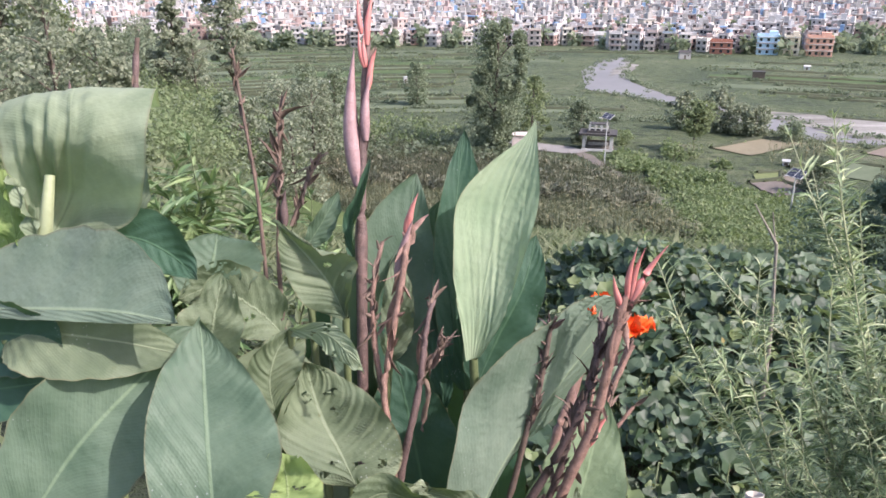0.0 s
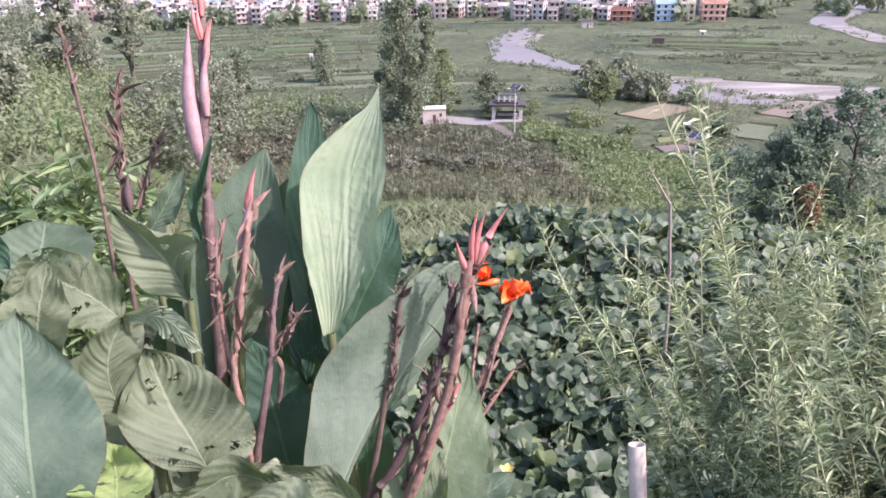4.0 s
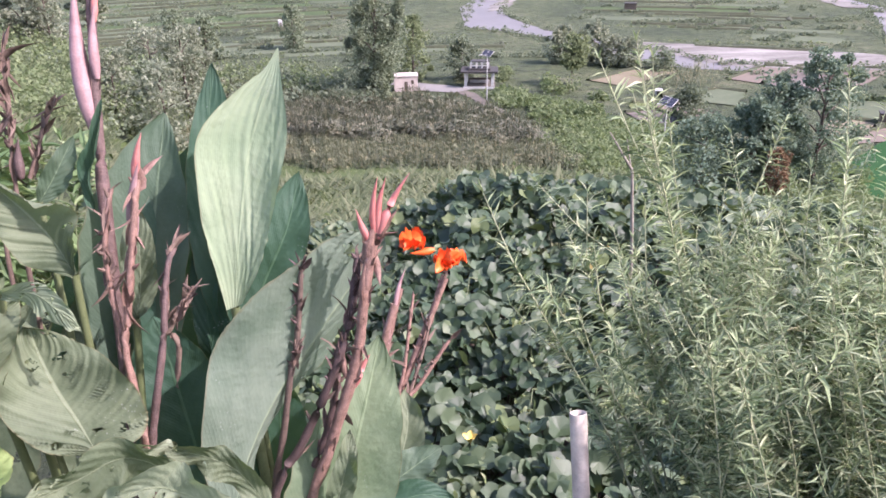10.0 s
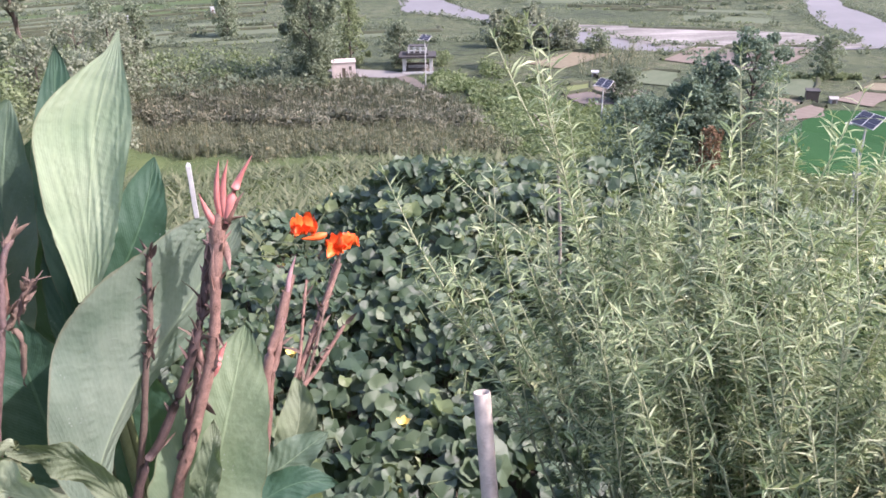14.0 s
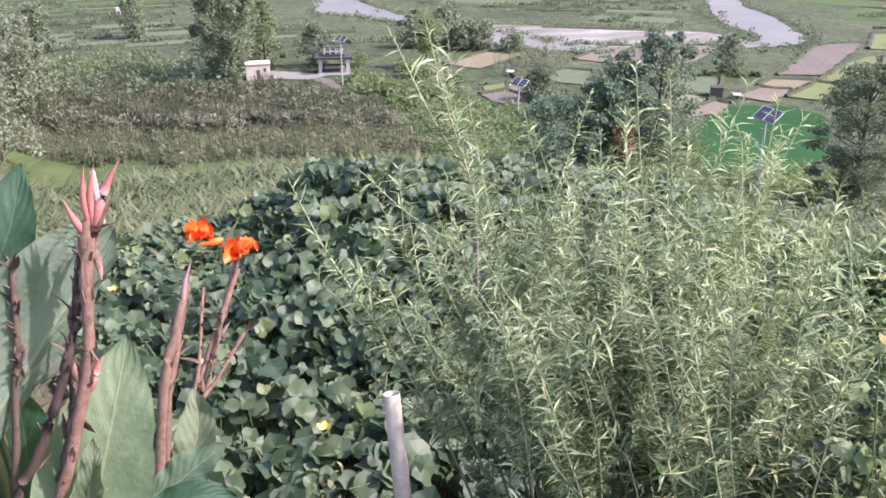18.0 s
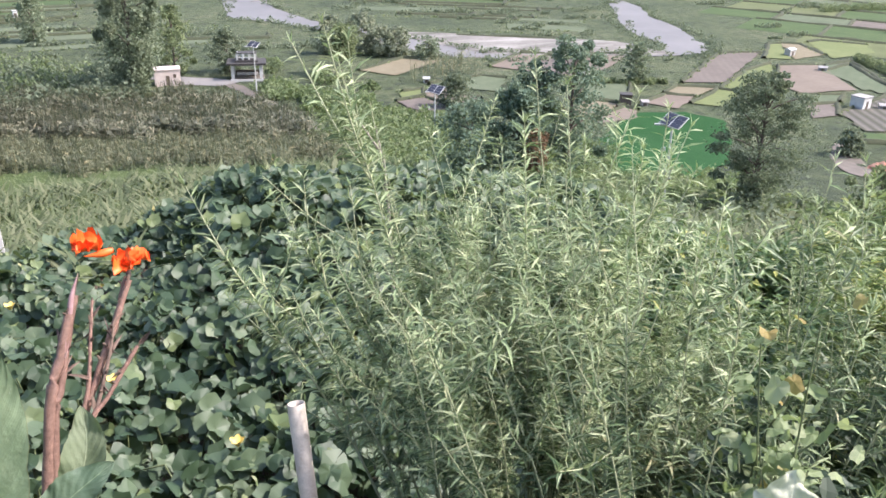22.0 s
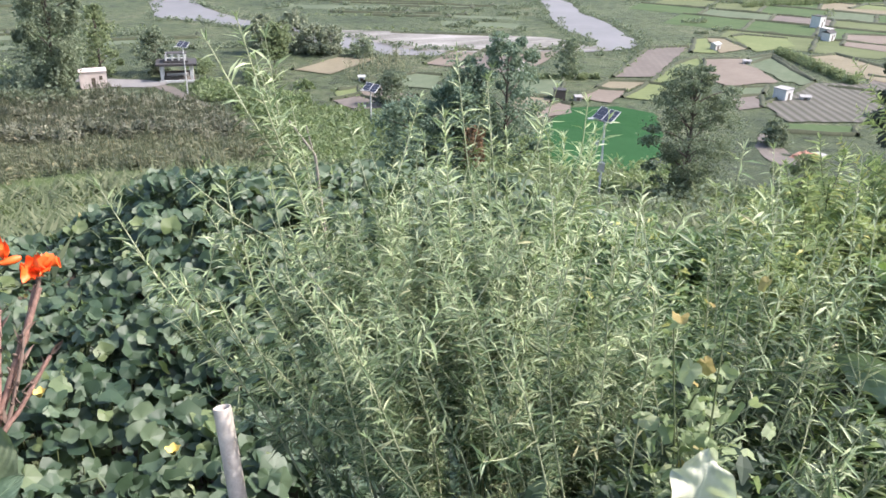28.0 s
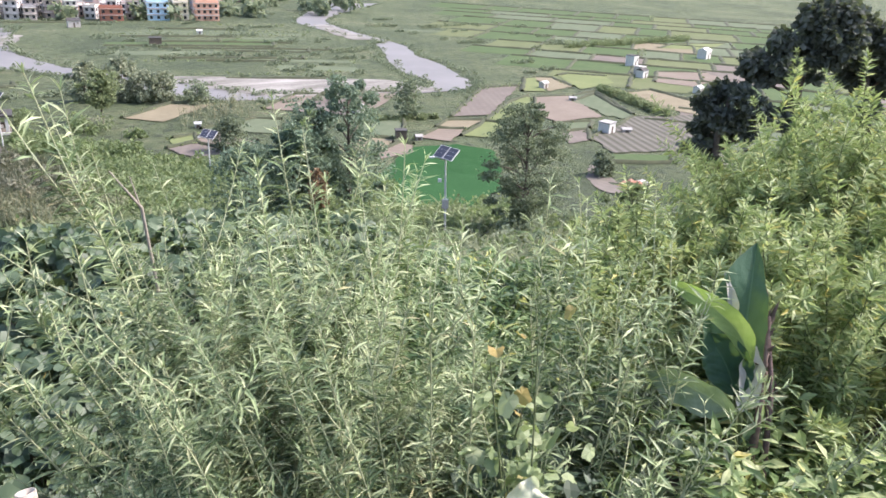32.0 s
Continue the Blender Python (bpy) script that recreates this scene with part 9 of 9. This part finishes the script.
def steel_pipe():
    """Hollow steel post leaning out of the bed."""
    t, aim = np.array(PIPE_TOP), np.array(PIPE_AIM)
    d = (aim - t) / np.linalg.norm(aim - t)
    foot = t + d * ((-0.95 - t[2]) / d[2])
    top = thing("steel_pipe", (0, 0, 0), 0, "hollow galvanised steel post standing in the bed", "post")
    r, wall, n = 0.030, 0.004, 24
    V, A, B = frames(np.array([-d]))
    a = np.linspace(0, 2 * np.pi, n, endpoint=False)
    ring = np.cos(a)[:, None] * A + np.sin(a)[:, None] * B
    inner = t + d * 0.25
    v = np.vstack([foot + ring * r, t + d * .002 + ring * r, t + ring * (r - .001), t + ring * (r - wall), inner + ring * (r - wall)])
    f = [(k * n + j, k * n + (j + 1) % n, (k + 1) * n + (j + 1) % n, (k + 1) * n + j) for k in range(4) for j in range(n)]
    put("tube", mesh_np("tube", v, np.array(f), M["steel"], None, True), top)


willow_bush()
willow_bush_two()
gold_bush()
lance_shrub()
herb_bed()
fine_weeds()
bank_cover()
pale_vine()
steel_pipe()


def white_post():
    """Slim whitewashed post at the rim of the pumpkin patch."""
    x, y = -0.87, 12.0
    top = thing("fence_post", (x, y, float(ground_z(x, y))), 0, "slim whitewashed fence post beside the pumpkin vines", "post")
    h = -2.50 - float(ground_z(x, y))
    part("shaft", box(bmesh.new(), -0.036, -0.036, -0.3, 0.036, 0.036, h - 0.05, 0.008), M["white"], top)
    bm = bmesh.new()
    bmesh.ops.create_cone(bm, cap_ends=True, segments=4, radius1=0.050, radius2=0.012, depth=0.05, matrix=Matrix.Translation((0, 0, h - 0.025)) @ Matrix.Rotation(radians(45), 4, "Z"))
    part("tip", bm, M["white"], top)


def dry_branch():
    """Forked dead stick standing among the vines."""
    foot = np.array((3.371, 7.000, -3.2))
    top = thing("dry_branch", tuple(foot), 0, "forked bare grey branch standing among the vines", "branch")
    fork = np.array((3.260, 7.000, -1.076)) - foot
    stalk(top, [(0, 0, 0), fork * 0.5 + (0.03, 0, 0), fork], 0.024, 0.016, "dry_wood", "stick", "", 12, 0.1, 3)
    stalk(top, [fork, np.array((2.994, 7.000, -0.660)) - foot], 0.015, 0.006, "dry_wood", "prong", "", 8, 0.1, 4)
    stalk(top, [fork * 0.97, np.array((3.178, 7.000, -0.744)) - foot], 0.011, 0.005, "dry_wood", "prong", "", 8, 0.1, 5)


white_post()
dry_branch()
